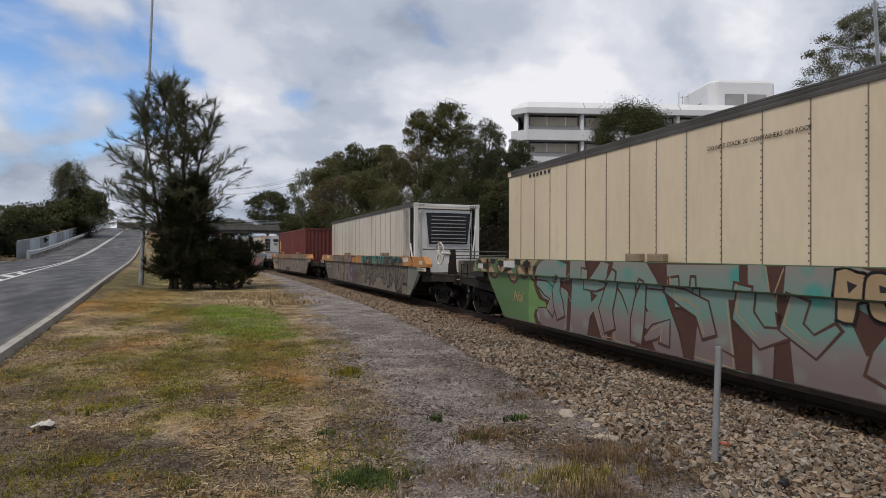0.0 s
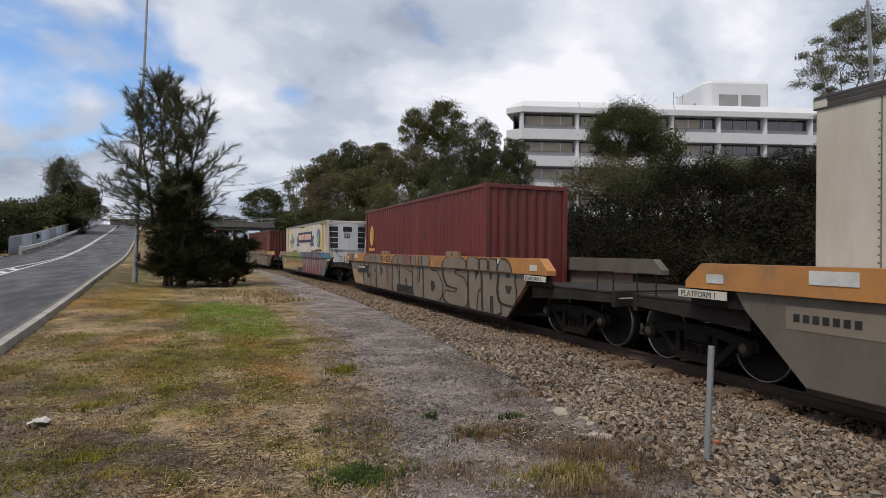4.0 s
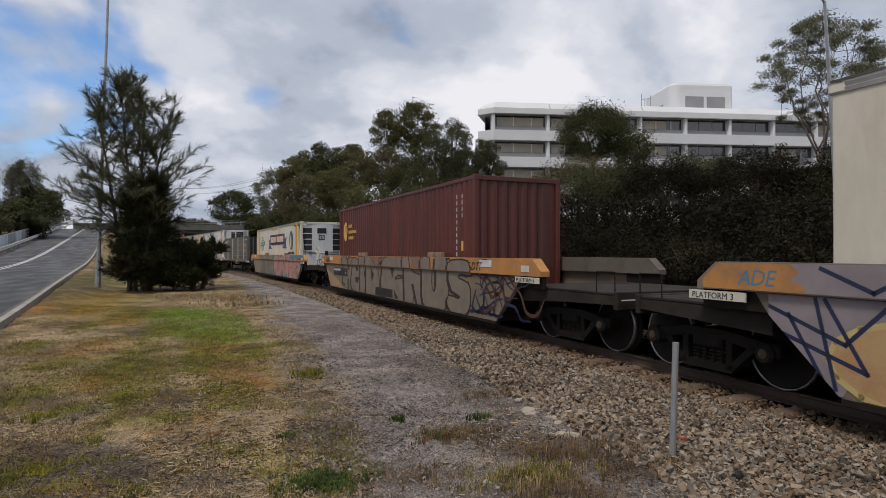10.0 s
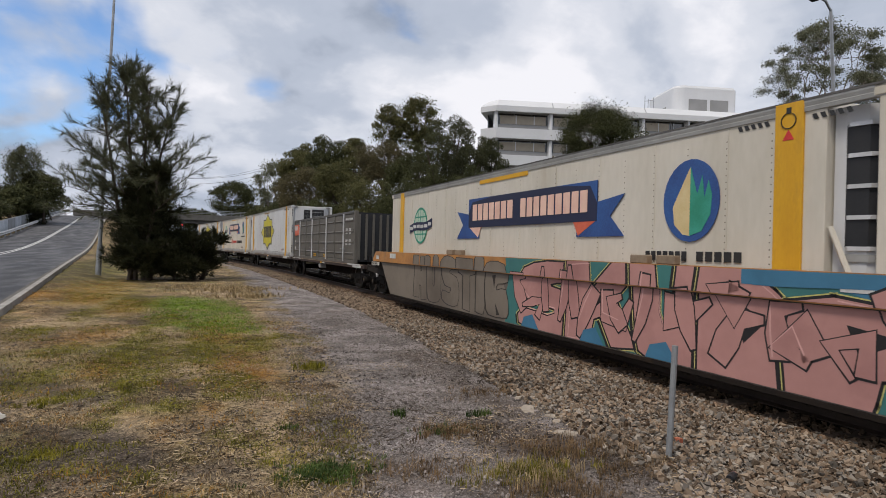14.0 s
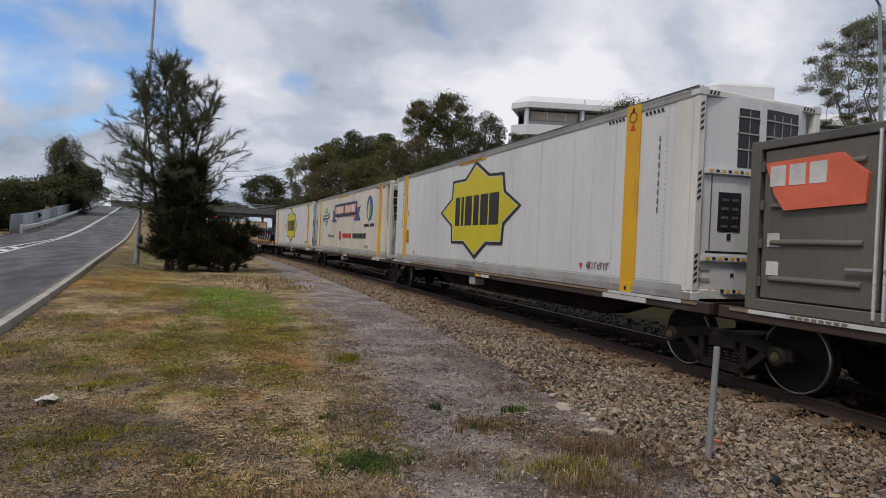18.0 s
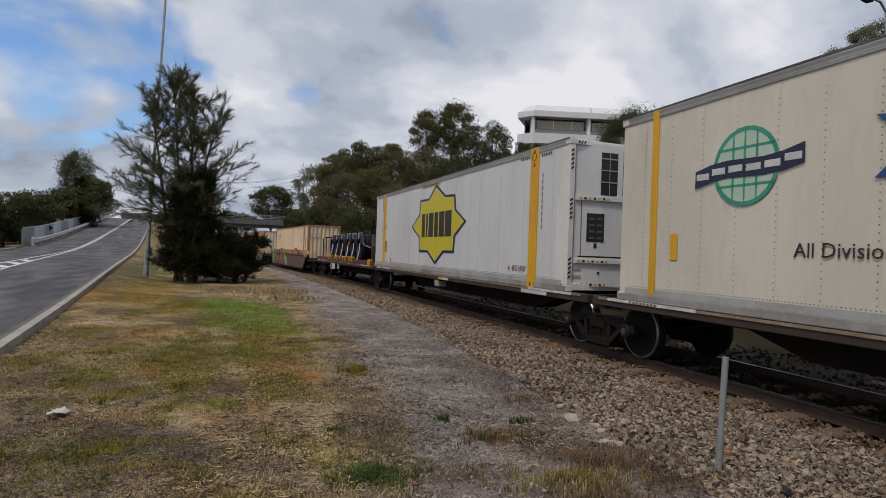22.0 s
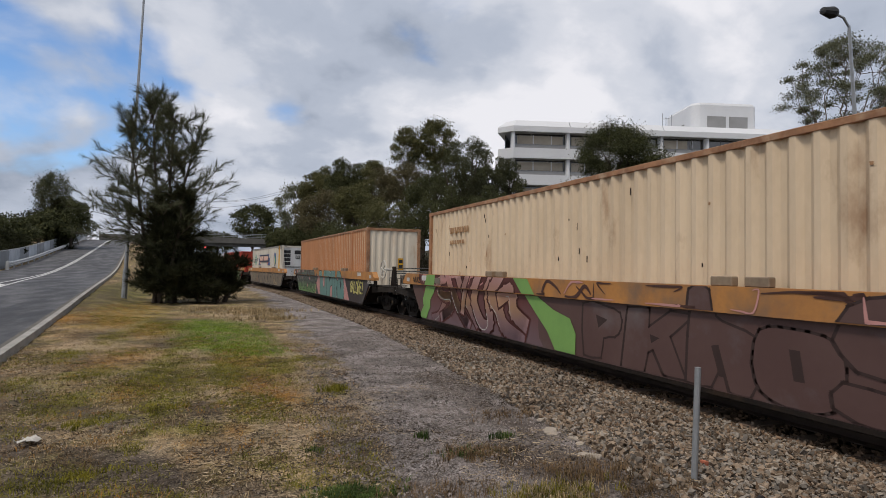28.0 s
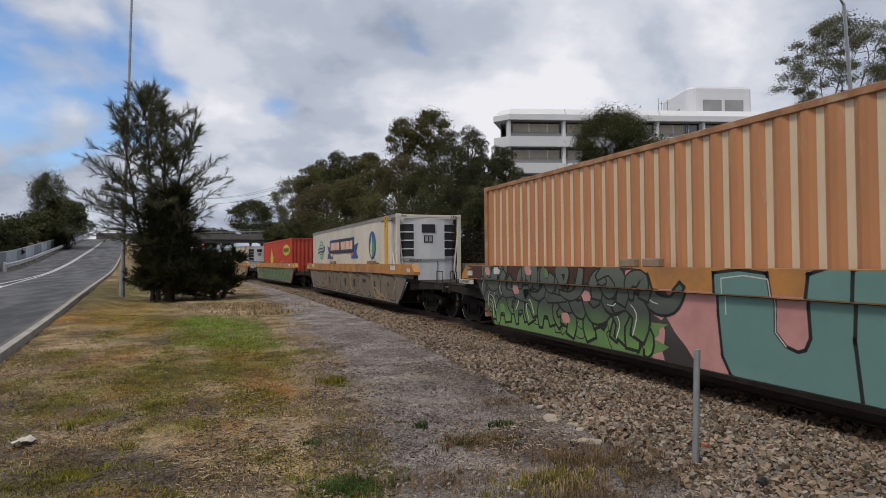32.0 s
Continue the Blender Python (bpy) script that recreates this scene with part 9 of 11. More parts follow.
for k, q in enumerate(([(-6.3, 1.56), (-9.0, 1.56), (-9.0, 1.26), (-7.6, 1.24), (-6.9, 1.33)], [(-7.05, 0.62), (-7.4, 0.66), (-8.3, 0.70), (-8.2, 0.2), (-7.0, 0.2), (-7.25, 0.42)])):
    part("graffiti_wing", lay(Build(), q, 0.0092), M["spray_blue"], w, "blue sprayed wing edged in black")
    bd = Build()
    stroke(bd, q + q[:1], 0.035, 0.0088)
    part("wing_outline", bd, M["spray_black"], w)

w = well["E"][0]
coat(w, 8.4, -8.4, M["mural_e"], SX, seed=51)
gus = [(8.12, 0.98), (7.36, 0.24), (5.2, 0.24), (5.55, 0.42), (6.5, 0.64), (7.6, 0.88)]
part("gusset_plate", lay(Build(), gus, 0.008), M["gusset_tan"], w, "tan gusset plate with a curved edge")
for y, z in ((7.5, 0.62), (7.1, 0.34), (6.6, 0.44), (6.0, 0.32)):
    part("pocket", Build().box(SX - 0.03, SX - 0.008, y - 0.07, y + 0.07, z - 0.025, z + 0.025, 0.006), M["rusty_beige"], w)
tag(w, "SLOE.", 8.05, 1.28, 0.30, M["spray_black"], True)
tag(w, "Omy", 5.3, 0.34, 0.22, M["spray_brown"])
field(w, 0.9, -0.5, M["mural_rose_grey"], 521, 0.0019, 0.4)
field(w, -2.6, -3.6, M["mural_rose_grey"], 522, 0.0019, 0.4)
word(w, [("H", 5.25, 3.6, 0.2, 1.5), ("E", 3.98, 2.6, 0.24, 1.48), ("A", 2.8, 1.42, 0.22, 1.5), ("D", 1.95, 0.5, 0.22, 1.52), ("C", 0.3, -2.2, 0.22, 1.53), ("R", -1.9, -3.5, 0.2, 1.54), ("U", -3.25, -4.95, 0.2, 1.54), ("S", -4.95, -6.2, 0.22, 1.5)], [M["spray_grey"]], M["spray_soot"], 0.04, 0.14, seed=52)
sprays(w, 22, -6.2, -8.2, 0.35, 1.18, M["navy_paint"], 0.06, SX, 54, wild=0.5)
sprays(w, 8, -6.2, -8.2, 0.35, 1.18, M["spray_brown"], 0.08, SX - 0.001, 57, wild=0.5)
tag(w, "WEE-DTT", -5.75, 1.28, 0.26, M["spray_black"], True)
tag(w, "anak", 0.35, 1.30, 0.20, M["spray_black"], True)
sprays(w, 7, 5, -8, 1.26, 1.52, M["spray_black"], 0.035, TX, 56, wild=0.2, **TOPZ)
rect(w, "number_panel", M["grille_black"], SX - 0.007, 6.75, 4.55, 0.74, 1.06, 0.003, "dark number panel")
bars(w, M["strap_white"], SX - 0.010, 6.68, 5.6, 0.93, 1.02, 9, 0.35)
part("route_sign", Build().ring((SX - 0.011, 4.8, 0.90), (1, 0, 0), 0.07, 0.085, 0.003, 4), M["strap_white"], w, "white square sign on the number panel")

w = well["F"][0]
coat(w, 8.4, -0.05, M["mural_grey"], SX, seed=61)
word(w, [("H", 5.2, 4.25, 0.3, 1.5), ("U", 4.25, 3.3, 0.3, 1.48), ("S", 3.25, 2.2, 0.3, 1.5), ("T", 2.25, 1.35, 0.3, 1.5), ("I", 1.3, 0.85, 0.3, 1.5), ("C", 0.9, -0.1, 0.3, 1.45)], [M["mural_grey"]], M["spray_soot"], 0.018, 0.05, seed=62)
field(w, 0.0, -8.6, M["mural_teal"], 63, 0.0018)
word(w, [("S", -0.55, -2.75, 0.22, 1.5), ("K", -2.1, -3.85, 0.22, 1.56), ("U", -3.75, -5.15, 0.22, 1.56), ("D", -4.95, -6.5, 0.2, 1.58), ("P", -6.15, -7.9, 0.1, 1.24)], [M["mural_pink"]], M["spray_black"], 0.032, 0.10, M["spray_blush"], seed=64, back=M["spray_yellow"])
wildstyle(w, -0.6, -7.4, 17, M["mural_pink"], M["spray_black"], 641, 0.30, 1.46, 0.36, 0.020, True, 0.0086, M["spray_blush"], (0.7, 1.2))
for ya in (-0.75, -2.6, -4.1):
    part("graffiti_gap", lay(Build(), [(ya, 0.42), (ya - 0.3, 0.5), (ya - 0.55, 0.2), (ya + 0.1, 0.2)], 0.0095), M["spray_blue"], w, "blue sprayed gap between letters")
wave_band(w, -5.6, -8.9, 1.40, 1.56, M["spray_blue"], 66, 0.0098, 0.04)
part("graffiti_swirl", lay(lay(Build(), [(-5.9, 1.56), (-7.4, 1.56), (-7.7, 1.3), (-7.2, 1.24), (-6.6, 1.42)], 0.0032), [(-7.2, 1.24), (-7.55, 1.2), (-7.6, 0.72), (-8.2, 0.98), (-8.2, 0.8), (-7.5, 0.58), (-7.3, 0.8)], 0.0032), M["spray_blue"], w, "blue sprayed swirl")
part("graffiti_swirl", lay(Build(), [(-7.62, 1.6), (-9.05, 1.6), (-9.05, 1.2), (-7.62, 1.2)], 0.0030), M["sill_orange"], w)
tag(w, "?MK", -7.75, 1.29, 0.25, M["spray_black"], True)

w = well["M"][0]
coat(w, 8.4, -8.4, M["mural_m"], SX, seed=71)
field(w, 7.2, 0.7, M["fade_dusk"], 72, 0.0020, slope=0.5)
for k, (pts, wd) in enumerate((([(6.35, 0.30), (5.9, 0.42), (5.5, 0.85)], 0.24), ([(5.1, 1.48), (5.75, 1.38), (5.95, 1.1), (5.5, 0.95), (5.05, 0.97), (5.05, 0.68), (5.7, 0.40)], 0.26), ([(5.2, 1.54), (4.65, 0.80), (3.95, 0.34)], 0.30), ([(4.5, 1.52), (4.05, 0.95), (3.45, 0.46)], 0.28),
                               ([(3.95, 1.5), (4.2, 1.1), (4.3, 0.68)], 0.22), ([(3.3, 1.52), (3.6, 0.97), (3.12, 0.42), (2.72, 0.5), (2.85, 1.1), (2.55, 1.5)], 0.30), ([(2.2, 1.55), (2.62, 1.1), (2.3, 0.84), (2.0, 0.48), (1.3, 0.26)], 0.34), ([(2.2, 1.08), (1.7, 1.24), (1.6, 0.84), (1.15, 0.62)], 0.32))):
    broad(w, pts, wd, M["fade_candy"], M["spray_maroon"], 0.0044 + 0.0011 * k, M["spray_white"])
field(w, 7.15, 6.5, M["mural_bright"], 75, 0.0146, 0.25, -0.55)
part("graffiti_sweep", lay(Build(), [(1.55, 1.56), (0.95, 1.56), (0.62, 1.2), (0.05, 0.98), (-0.5, 0.86), (-0.68, 0.6), (-0.67, 0.2), (-0.05, 0.2), (0.25, 0.55), (1.0, 1.1)], 0.0150), M["mural_bright"], w, "broad green sprayed sweep")
rect(w, "paint_patch", M["mural_grey"], TX - 0.0152, 6.15, 5.75, 1.30, 1.46, 0.003, "grey paint patch on the sill")
tag(w, "NUKE", 8.1, 1.28, 0.27, M["spray_black"], True)
word(w, [("P", -0.9, -1.9, 0.3, 1.15), ("K", -1.95, -3.3, 0.24, 1.18), ("R", -3.3, -4.45, 0.26, 1.5), ("O", -4.3, -5.4, 0.24, 1.1), ("S", -5.3, -6.6, 0.24, 1.5), ("E", -6.6, -7.6, 0.3, 1.4)], [M["mural_m"]], M["spray_umber"], 0.035, 0.05, seed=76)
sprays(w, 9, -0.2, -7.0, 1.26, 1.52, M["spray_brown"], 0.06, TX, 77, wild=0.4, **TOPZ)
sprays(w, 5, -0.2, -7.0, 1.26, 1.52, M["spray_pink"], 0.04, TX - 0.001, 771, wild=0.4, **TOPZ)
sprays(w, 8, 7.4, 3.6, 1.26, 1.52, M["spray_pink"], 0.10, TX, 78, wild=0.3, **TOPZ)

w = well["N"][0]
coat(w, 8.4, -8.4, M["mural_n"], SX, seed=81)
field(w, 2.0, -4.6, M["spray_pink"], 82, 0.0020, 0.1, 0.9, z1=1.25)
field(w, 8.3, 2.0, M["spray_pink"], 84, 0.0019, 0.3, z1=1.25)
field(w, 8.6, 2.4, M["spray_brown"], 841, 0.0019, 0.5, z0=1.2)
field(w, 8.2, 2.1, M["spray_green"], 831, 0.0024, 0.4, z1=0.75)
field(w, 8.2, 2.1, M["mural_n"], 832, 0.0023, 0.4, z0=0.7, z1=1.25)
wildstyle(w, 7.9, 2.4, 15, M["spray_green"], M["spray_black"], 833, 0.28, 1.0, 0.26, 0.02, False, 0.0026)
wildstyle(w, 7.9, 2.4, 15, M["fade_moss"], M["spray_black"], 834, 0.95, 1.54, 0.26, 0.03, False, 0.0078)
wildstyle(w, 7.9, 2.3, 34, M["fade_moss"], M["spray_black"], 83, 0.30, 1.50, 0.30, 0.04, False, 0.003, M["spray_white"])
for k in range(9):
    yy, zz = 7.6 - k * 0.62, (1.42, 0.62, 1.05, 1.46)[k % 4]
    part("spray_dot", lay(Build(), [(yy + 0.14 * math.cos(b * 0.524), zz + 0.10 * math.sin(b * 0.524 + 0.4 * (b % 2))) for b in range(12)], 0.0088), M[("spray_pink", "spray_green")[k % 3 == 1]], w)
word(w, [("U", 1.05, -0.95, 0.16, 1.5), ("P", -0.65, -2.05, 0.18, 1.56), ("I", -1.9, -2.6, 0.2, 1.58), ("R", -2.4, -3.35, 0.2, 1.56), ("D", -3.1, -4.25, 0.2, 1.54)], [M["mural_aqua"]], M["spray_black"], 0.042, 0.0, M["spray_white"], depth=0.0060, seed=85)
piece(w, "GALORE!", -5.38, -7.5, 0.62, 1.10, M["spray_yellow"], M["spray_black"], SX - 0.004, 0.082, 0.034, None, 86)

for k, key in enumerate("OPQ"):
    w = well[key][0]
    coat(w, 8.2, -8.2, M["mural_grey"], SX, seed=91 + k)
    blocks(w, 7.0, -7.0, 9, M[("mural_e", "mural_green", "spray_tan")[k]], M["spray_black"], 95 + k, None, None, 0.3, 1.15)
    sprays(w, 14, 7.5, -7.5, 0.3, 1.15, M["spray_tan"], 0.08, SX, 99 + k)

for key in "CDE":
    rect(well[key][0], "dark_panel", M["grille_black"], SX - 0.0085, 0.92, -0.82, 0.255, 0.52, 0.003, "black panel at the foot of the well side")

# ---- stones, grass and litter ----
def rock_shapes(n, seed, flat=0.62):
    """A few small angular stones as (corners, triangles): knocked-off blocks."""
    out = []
    rng = np.random.default_rng(seed)
    for _ in range(n):
        bm = bmesh.new()
        axes = rng.uniform(0.55, 1.0, 3) * [1.3, 0.95, flat * 1.1]
        for q in itertools.product((-1, 1), repeat=3):
            if rng.random() < 0.26:
                continue
            bm.verts.new((np.array(q) * rng.uniform(0.62, 1.0, 3)) * axes)
        bmesh.ops.convex_hull(bm, input=bm.verts)
        bmesh.ops.delete(bm, geom=[v for v in bm.verts if not v.link_faces], context="VERTS")
        bmesh.ops.triangulate(bm, faces=bm.faces)
        bm.verts.index_update()
        out.append((np.array([v.co[:] for v in bm.verts]), np.array([[v.index for v in f.verts] for f in bm.faces])))
        bm.free()
    return out


def scatter(name, label, category, pts, sizes, shapes, material, seed):
    """Many stones laid out as one mesh."""
    rng = np.random.default_rng(seed)
    V, F, base = [], [], 0
    which = rng.integers(0, len(shapes), len(pts))
    for s, (sv, sf) in enumerate(shapes):
        idx = np.where(which == s)[0]
        if not len(idx):
            continue
        q = rng.normal(size=(len(idx), 4))
        q[:, 1:3] *= 0.5
        q /= np.linalg.norm(q, axis=1, keepdims=True)
        w, x, y, z = q.T
        R = np.stack([1 - 2 * (y * y + z * z), 2 * (x * y - z * w), 2 * (x * z + y * w), 2 * (x * y + z * w), 1 - 2 * (x * x + z * z), 2 * (y * z - x * w), 2 * (x * z - y * w), 2 * (y * z + x * w), 1 - 2 * (x * x + y * y)], -1).reshape(-1, 3, 3)
        v = np.einsum("nij,kj->nki", R, sv) * sizes[idx][:, None, None] + pts[idx][:, None, :]
        f = sf[None] + (np.arange(len(idx)) * len(sv))[:, None, None] + base
        base += v.shape[0] * v.shape[1]
        V.append(v.reshape(-1, 3)), F.append(f.reshape(-1, 3))
    me = raw_mesh(name, np.concatenate(V), np.concatenate(F), material)
    return tagged(new(name, me), label, category, kind="stuff")


RS = np.random.default_rng(5)
ROCKS = rock_shapes(22, 3)


def ballast_points(n, y0, y1, side0, side1):
    y = y0 + (y1 - y0) * RS.random(n) ** 1.25
    pts = []
    for yy in y:
        a, b = (toe(yy) - 0.1, bend(yy) - 1.28) if side0 is None else (bend(yy) + side0, bend(yy) + side1)
        k = RS.random()
        k = 1 - (1 - k) ** 1.15
        x = a + (b - a) * k
        pts.append((x, yy, ground_z(x, yy) + RS.normal(0.006, 0.018)))
    return np.array(pts)


p1 = ballast_points(14000, 2.2, 15, None, 0)
scatter("ballast_stones", "pale grey ballast stones beside the rails", "ballast", p1, 0.012 + 0.027 * RS.random(len(p1)) ** 1.3, ROCKS, M["stone_grey"], 5)
p1 = ballast_points(22000, 2.2, 15, None, 0)
scatter("ballast_stones", "loose tan and grey ballast stones beside the rails", "ballast", p1, 0.012 + 0.029 * RS.random(len(p1)) ** 1.5, ROCKS, M["stone"], 6)
p1 = ballast_points(5000, 2.2, 18, None, 0)
scatter("ballast_stones", "brown ballast stones among the paler ones", "ballast", p1, RS.uniform(0.016, 0.035, len(p1)), ROCKS, M["stone_brown"], 7)
p1 = ballast_points(15000, 14, 55, None, 0)
scatter("ballast_stones", "loose ballast stones farther along the track", "ballast", p1, RS.uniform(0.03, 0.06, len(p1)), ROCKS, M["stone"], 8)
p1 = ballast_points(9000, 2.0, 40, -1.50, -0.84)
scatter("ballast_stones", "ballast stones between the sleeper ends", "ballast", p1 + [0, 0, 0.012], RS.uniform(0.018, 0.042, len(p1)), ROCKS, M["stone_brown"], 19)
# stones below and behind the train, darkened in colour for its shade
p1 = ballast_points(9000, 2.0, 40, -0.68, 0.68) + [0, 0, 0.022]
scatter("ballast_stones", "ballast stones between the rails, coloured dark for oil and the train's shade", "ballast", p1, RS.uniform(0.025, 0.045, len(p1)), ROCKS, M["stone_oil_shade"], 9)
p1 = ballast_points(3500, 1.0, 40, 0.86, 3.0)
scatter("ballast_stones", "ballast stones on the far side, coloured dark for the train's shade", "ballast", p1, RS.uniform(0.03, 0.05, len(p1)), ROCKS, M["stone_oil_shade"], 10)


def gravel_points(n, y0, y1):
    out = []
    y = y0 + (y1 - y0) * RS.random(n) ** 1.6
    for yy in y:
        a, b = gravel_left(yy) - 0.4, toe(yy) + 0.35
        x = a + (b - a) * RS.random()
        out.append((x, yy, ground_z(x, yy) + 0.006 + (fbm(x, yy, 0.9, 3.1) - 0.5) * 0.06 + (fbm(x, yy, 3.3, 7.7) - 0.5) * 0.05))
    return np.array(out)


p1 = ballast_points(7000, -8.0, 2.4, None, 0)
scatter("ballast_stones", "loose ballast stones back along the track", "ballast", p1, RS.uniform(0.025, 0.055, len(p1)), ROCKS, M["stone"], 20)
CHIPS = rock_shapes(5, 12, 0.6)
p1 = np.concatenate([gravel_points(34000, 2.8, 16), gravel_points(4000, 3.2, -6.0)])
scatter("gravel_chips", "small grey gravel chips on the path", "gravel", p1, 0.005 + 0.013 * RS.random(len(p1)) ** 3, CHIPS, M["chip"], 13)
v = np.array([(x, yy, ground_z(x, yy) + 0.008) for x, yy in zip(RS.uniform(-3.0, 1.2, 2600), 3.2 + 9 * RS.random(2600) ** 1.5) if x > kerb_x(yy) + 0.1])
scatter("gravel_chips", "stray pebbles in the dry grass", "gravel", v, RS.uniform(0.005, 0.010, len(v)), CHIPS, M["chip"], 14)


def blades(name, label, places, hgt, wide, spread, per, material, seed, lay=0.5):
    """Tufts of thin bent blades of grass."""
    rng = np.random.default_rng(seed)
    places = np.asarray(places)
    n = len(places) * per
    i = np.repeat(np.arange(len(places)), per)
    root = places[i] + np.column_stack([rng.normal(0, spread, (n, 2)), np.zeros(n)])
    h = hgt * rng.uniform(0.5, 1.3, (n, 1))
    a = rng.uniform(0, 2 * np.pi, n)
    out = np.column_stack([np.cos(a), np.sin(a), np.zeros(n)])
    side = np.column_stack([-np.sin(a), np.cos(a), np.zeros(n)]) * wide
    bend_ = rng.uniform(0.1, 1.0, (n, 1)) * lay
    mid = root + out * h * bend_ * 0.4 + [0, 0, 1] * h * 0.6
    tip = root + out * h * bend_ + [0, 0, 1] * h * (1.0 - 0.45 * bend_)
    v = np.stack([root - side, root + side, mid + side * 0.7, mid - side * 0.7, tip], 1).reshape(-1, 3)
    k = np.arange(n)[:, None] * 5
    f = np.concatenate([k + [0, 1, 2], k + [0, 2, 3], k + [3, 2, 4]])
    return tagged(new(name, raw_mesh(name, v, f, material)), label, "grass", kind="stuff")


def lawn_points(n, y0, y1, test, power=1.5):
    out = []
    for _ in range(n):
        y = y0 + (y1 - y0) * RS.random() ** power
        a, b = kerb_x(y) + 0.05, gravel_left(y) + 0.3
        x = a + (b - a) * RS.random()
        if test(x, y):
            out.append((x, y, ground_z(x, y) + (fbm(x, y, 0.9, 3.1) - 0.5) * 0.06 + (fbm(x, y, 3.3, 7.7) - 0.5) * 0.05 - 0.004))
    return out


def patch(kind):
    def inside(x, y):
        return any(k == kind and ((x - px) / rx) ** 2 + ((y - py) / ry) ** 2 < (1.3 * RS.random() + 0.35) * min(1.0, s) for px, py, rx, ry, k, s in PATCHES)
    return inside


green_in, rust_in, dead_in, bare_in = patch("green"), patch("rust"), patch("dead"), patch("bare")
blades("dry_grass", "short dry straw-coloured grass of the verge", lawn_points(6500, 2.8, 24, lambda x, y: fbm(x, y, 0.8, 9.0) > 0.50 and not bare_in(x, y) and not green_in(x, y) and not rust_in(x, y)), 0.05, 0.0032, 0.05, 9, M["grass_dry"], 21, 2.2)
blades("dry_grass", "brown thatch in the verge", lawn_points(4500, 2.8, 18, lambda x, y: fbm(x, y, 1.0, 4.0) > 0.52), 0.045, 0.0034, 0.05, 9, M["grass_brown"], 22, 2.4)
blades("dry_grass", "orange-brown grass patches along the kerb", lawn_points(9000, 2.8, 34, rust_in, 1.0) + lawn_points(2500, 2.8, 14, lambda x, y: fbm(x, y, 1.1, 6.0) > 0.60), 0.045, 0.0036, 0.06, 6, M["grass_rust"], 24, 2.0)
lime_in = patch("lime")
blades("green_grass", "bright lime green grass patch on the verge", lawn_points(7000, 10.0, 26, lime_in, 1.0), 0.05, 0.005, 0.14, 8, M["grass_lime"], 25, 1.5)
blades("green_grass", "patches of green grass in the verge", lawn_points(14000, 3.0, 22, green_in, 1.2) + lawn_points(5200, 2.8, 14, lambda x, y: fbm(x, y, 0.9, 2.0) > 0.60), 0.045, 0.0038, 0.06, 9, M["grass_green"], 23, 1.8)


def fallen(name, label, places, length, wide, material, seed):
    """Loose straws and twigs lying about, a little aslant."""
    rng = np.random.default_rng(seed)
    p = np.asarray(places)
    n = len(p)
    a = rng.uniform(0, 2 * np.pi, n)
    d = np.column_stack([np.cos(a), np.sin(a), rng.normal(0.05, 0.16, n)]) * (length * rng.uniform(0.4, 1.4, n))[:, None] / 2
    e = np.column_stack([-np.sin(a), np.cos(a), rng.normal(0, 0.5, n)]) * (wide * rng.uniform(0.6, 1.5, n))[:, None] / 2
    p = p + [0, 0, 0.012]
    v = np.stack([p - d - e, p - d + e, p + d + e * 0.5, p + d - e * 0.5], 1).reshape(-1, 3)
    return tagged(new(name, raw_mesh(name, v, np.arange(4 * n).reshape(-1, 4), material)), label, "grass litter", kind="stuff")


fallen("straw_litter", "pale dead straws lying on the verge", lawn_points(27000, 2.6, 16, lambda x, y: fbm(x, y, 0.7, 1.0) > 0.50 and not bare_in(x, y), 1.5), 0.075, 0.006, M["straw_pale"], 26)
fallen("straw_litter", "dark rotting stalks lying on the verge", lawn_points(20000, 2.6, 13, lambda x, y: fbm(x, y, 0.9, 5.0) > 0.50, 1.5), 0.07, 0.007, M["twig_dark"], 27)
tw = [q for q in gravel_points(16000, 2.6, 9.5) if fbm(q[0], q[1], 0.8, 8.0) > 0.50]
fallen("twig_litter", "dark twigs and dead stalks on the path", tw, 0.07, 0.005, M["twig_dark"], 28)
tw = [q for q in gravel_points(11000, 2.6, 8.5) if fbm(q[0], q[1], 0.8, 12.0) > 0.50]
fallen("twig_litter", "pale dry stalks on the path", tw, 0.06, 0.004, M["straw_pale"], 29)


def weed(x, y, n, hgt, wide, spread, material, seed, label, lay=0.6, stuff=True):
    pts = [(x + RS.normal(0, spread), y + RS.normal(0, spread * 0.55), ground_z(x, y) - 0.01) for _ in range(n)]
    ob = blades("weed_clump", label, pts, hgt, wide, 0.02, 9, material, seed, lay)
    return ob


weed(1.0, 4.5, 150, 0.06, 0.005, 0.19, M["grass_deep"], 31, "low green weeds in the gravel", 1.1)
weed(2.40, 5.05, 90, 0.10, 0.004, 0.20, M["grass_brown"], 32, "dead brown weed clump on the gravel path", 0.8)
weed(2.36, 5.10, 40, 0.08, 0.004, 0.18, M["grass_deep"], 33, "green shoots in a dead weed clump", 0.7)
weed(2.12, 5.78, 14, 0.09, 0.005, 0.06, M["grass_deep"], 34, "small green weed on the path")
weed(2.90, 5.52, 16, 0.08, 0.005, 0.08, M["grass_deep"], 35, "small green weed by the ballast")
weed(2.46, 3.96, 120, 0.085, 0.003, 0.24, M["grass_green"], 36, "yellowish green grass clump by the ballast", 0.7)
weed(2.55, 3.95, 90, 0.09, 0.003, 0.26, M["grass_dry"], 37, "dry grass stalks by the ballast", 0.7)
weed(3.3, 4.2, 70, 0.12, 0.0025, 0.28, M["grass_brown"], 38, "dead twiggy stalks at the toe of the ballast", 1.0)
weed(0.93, 5.7, 10, 0.06, 0.005, 0.07, M["grass_deep"], 39, "tiny green weed in the gravel")
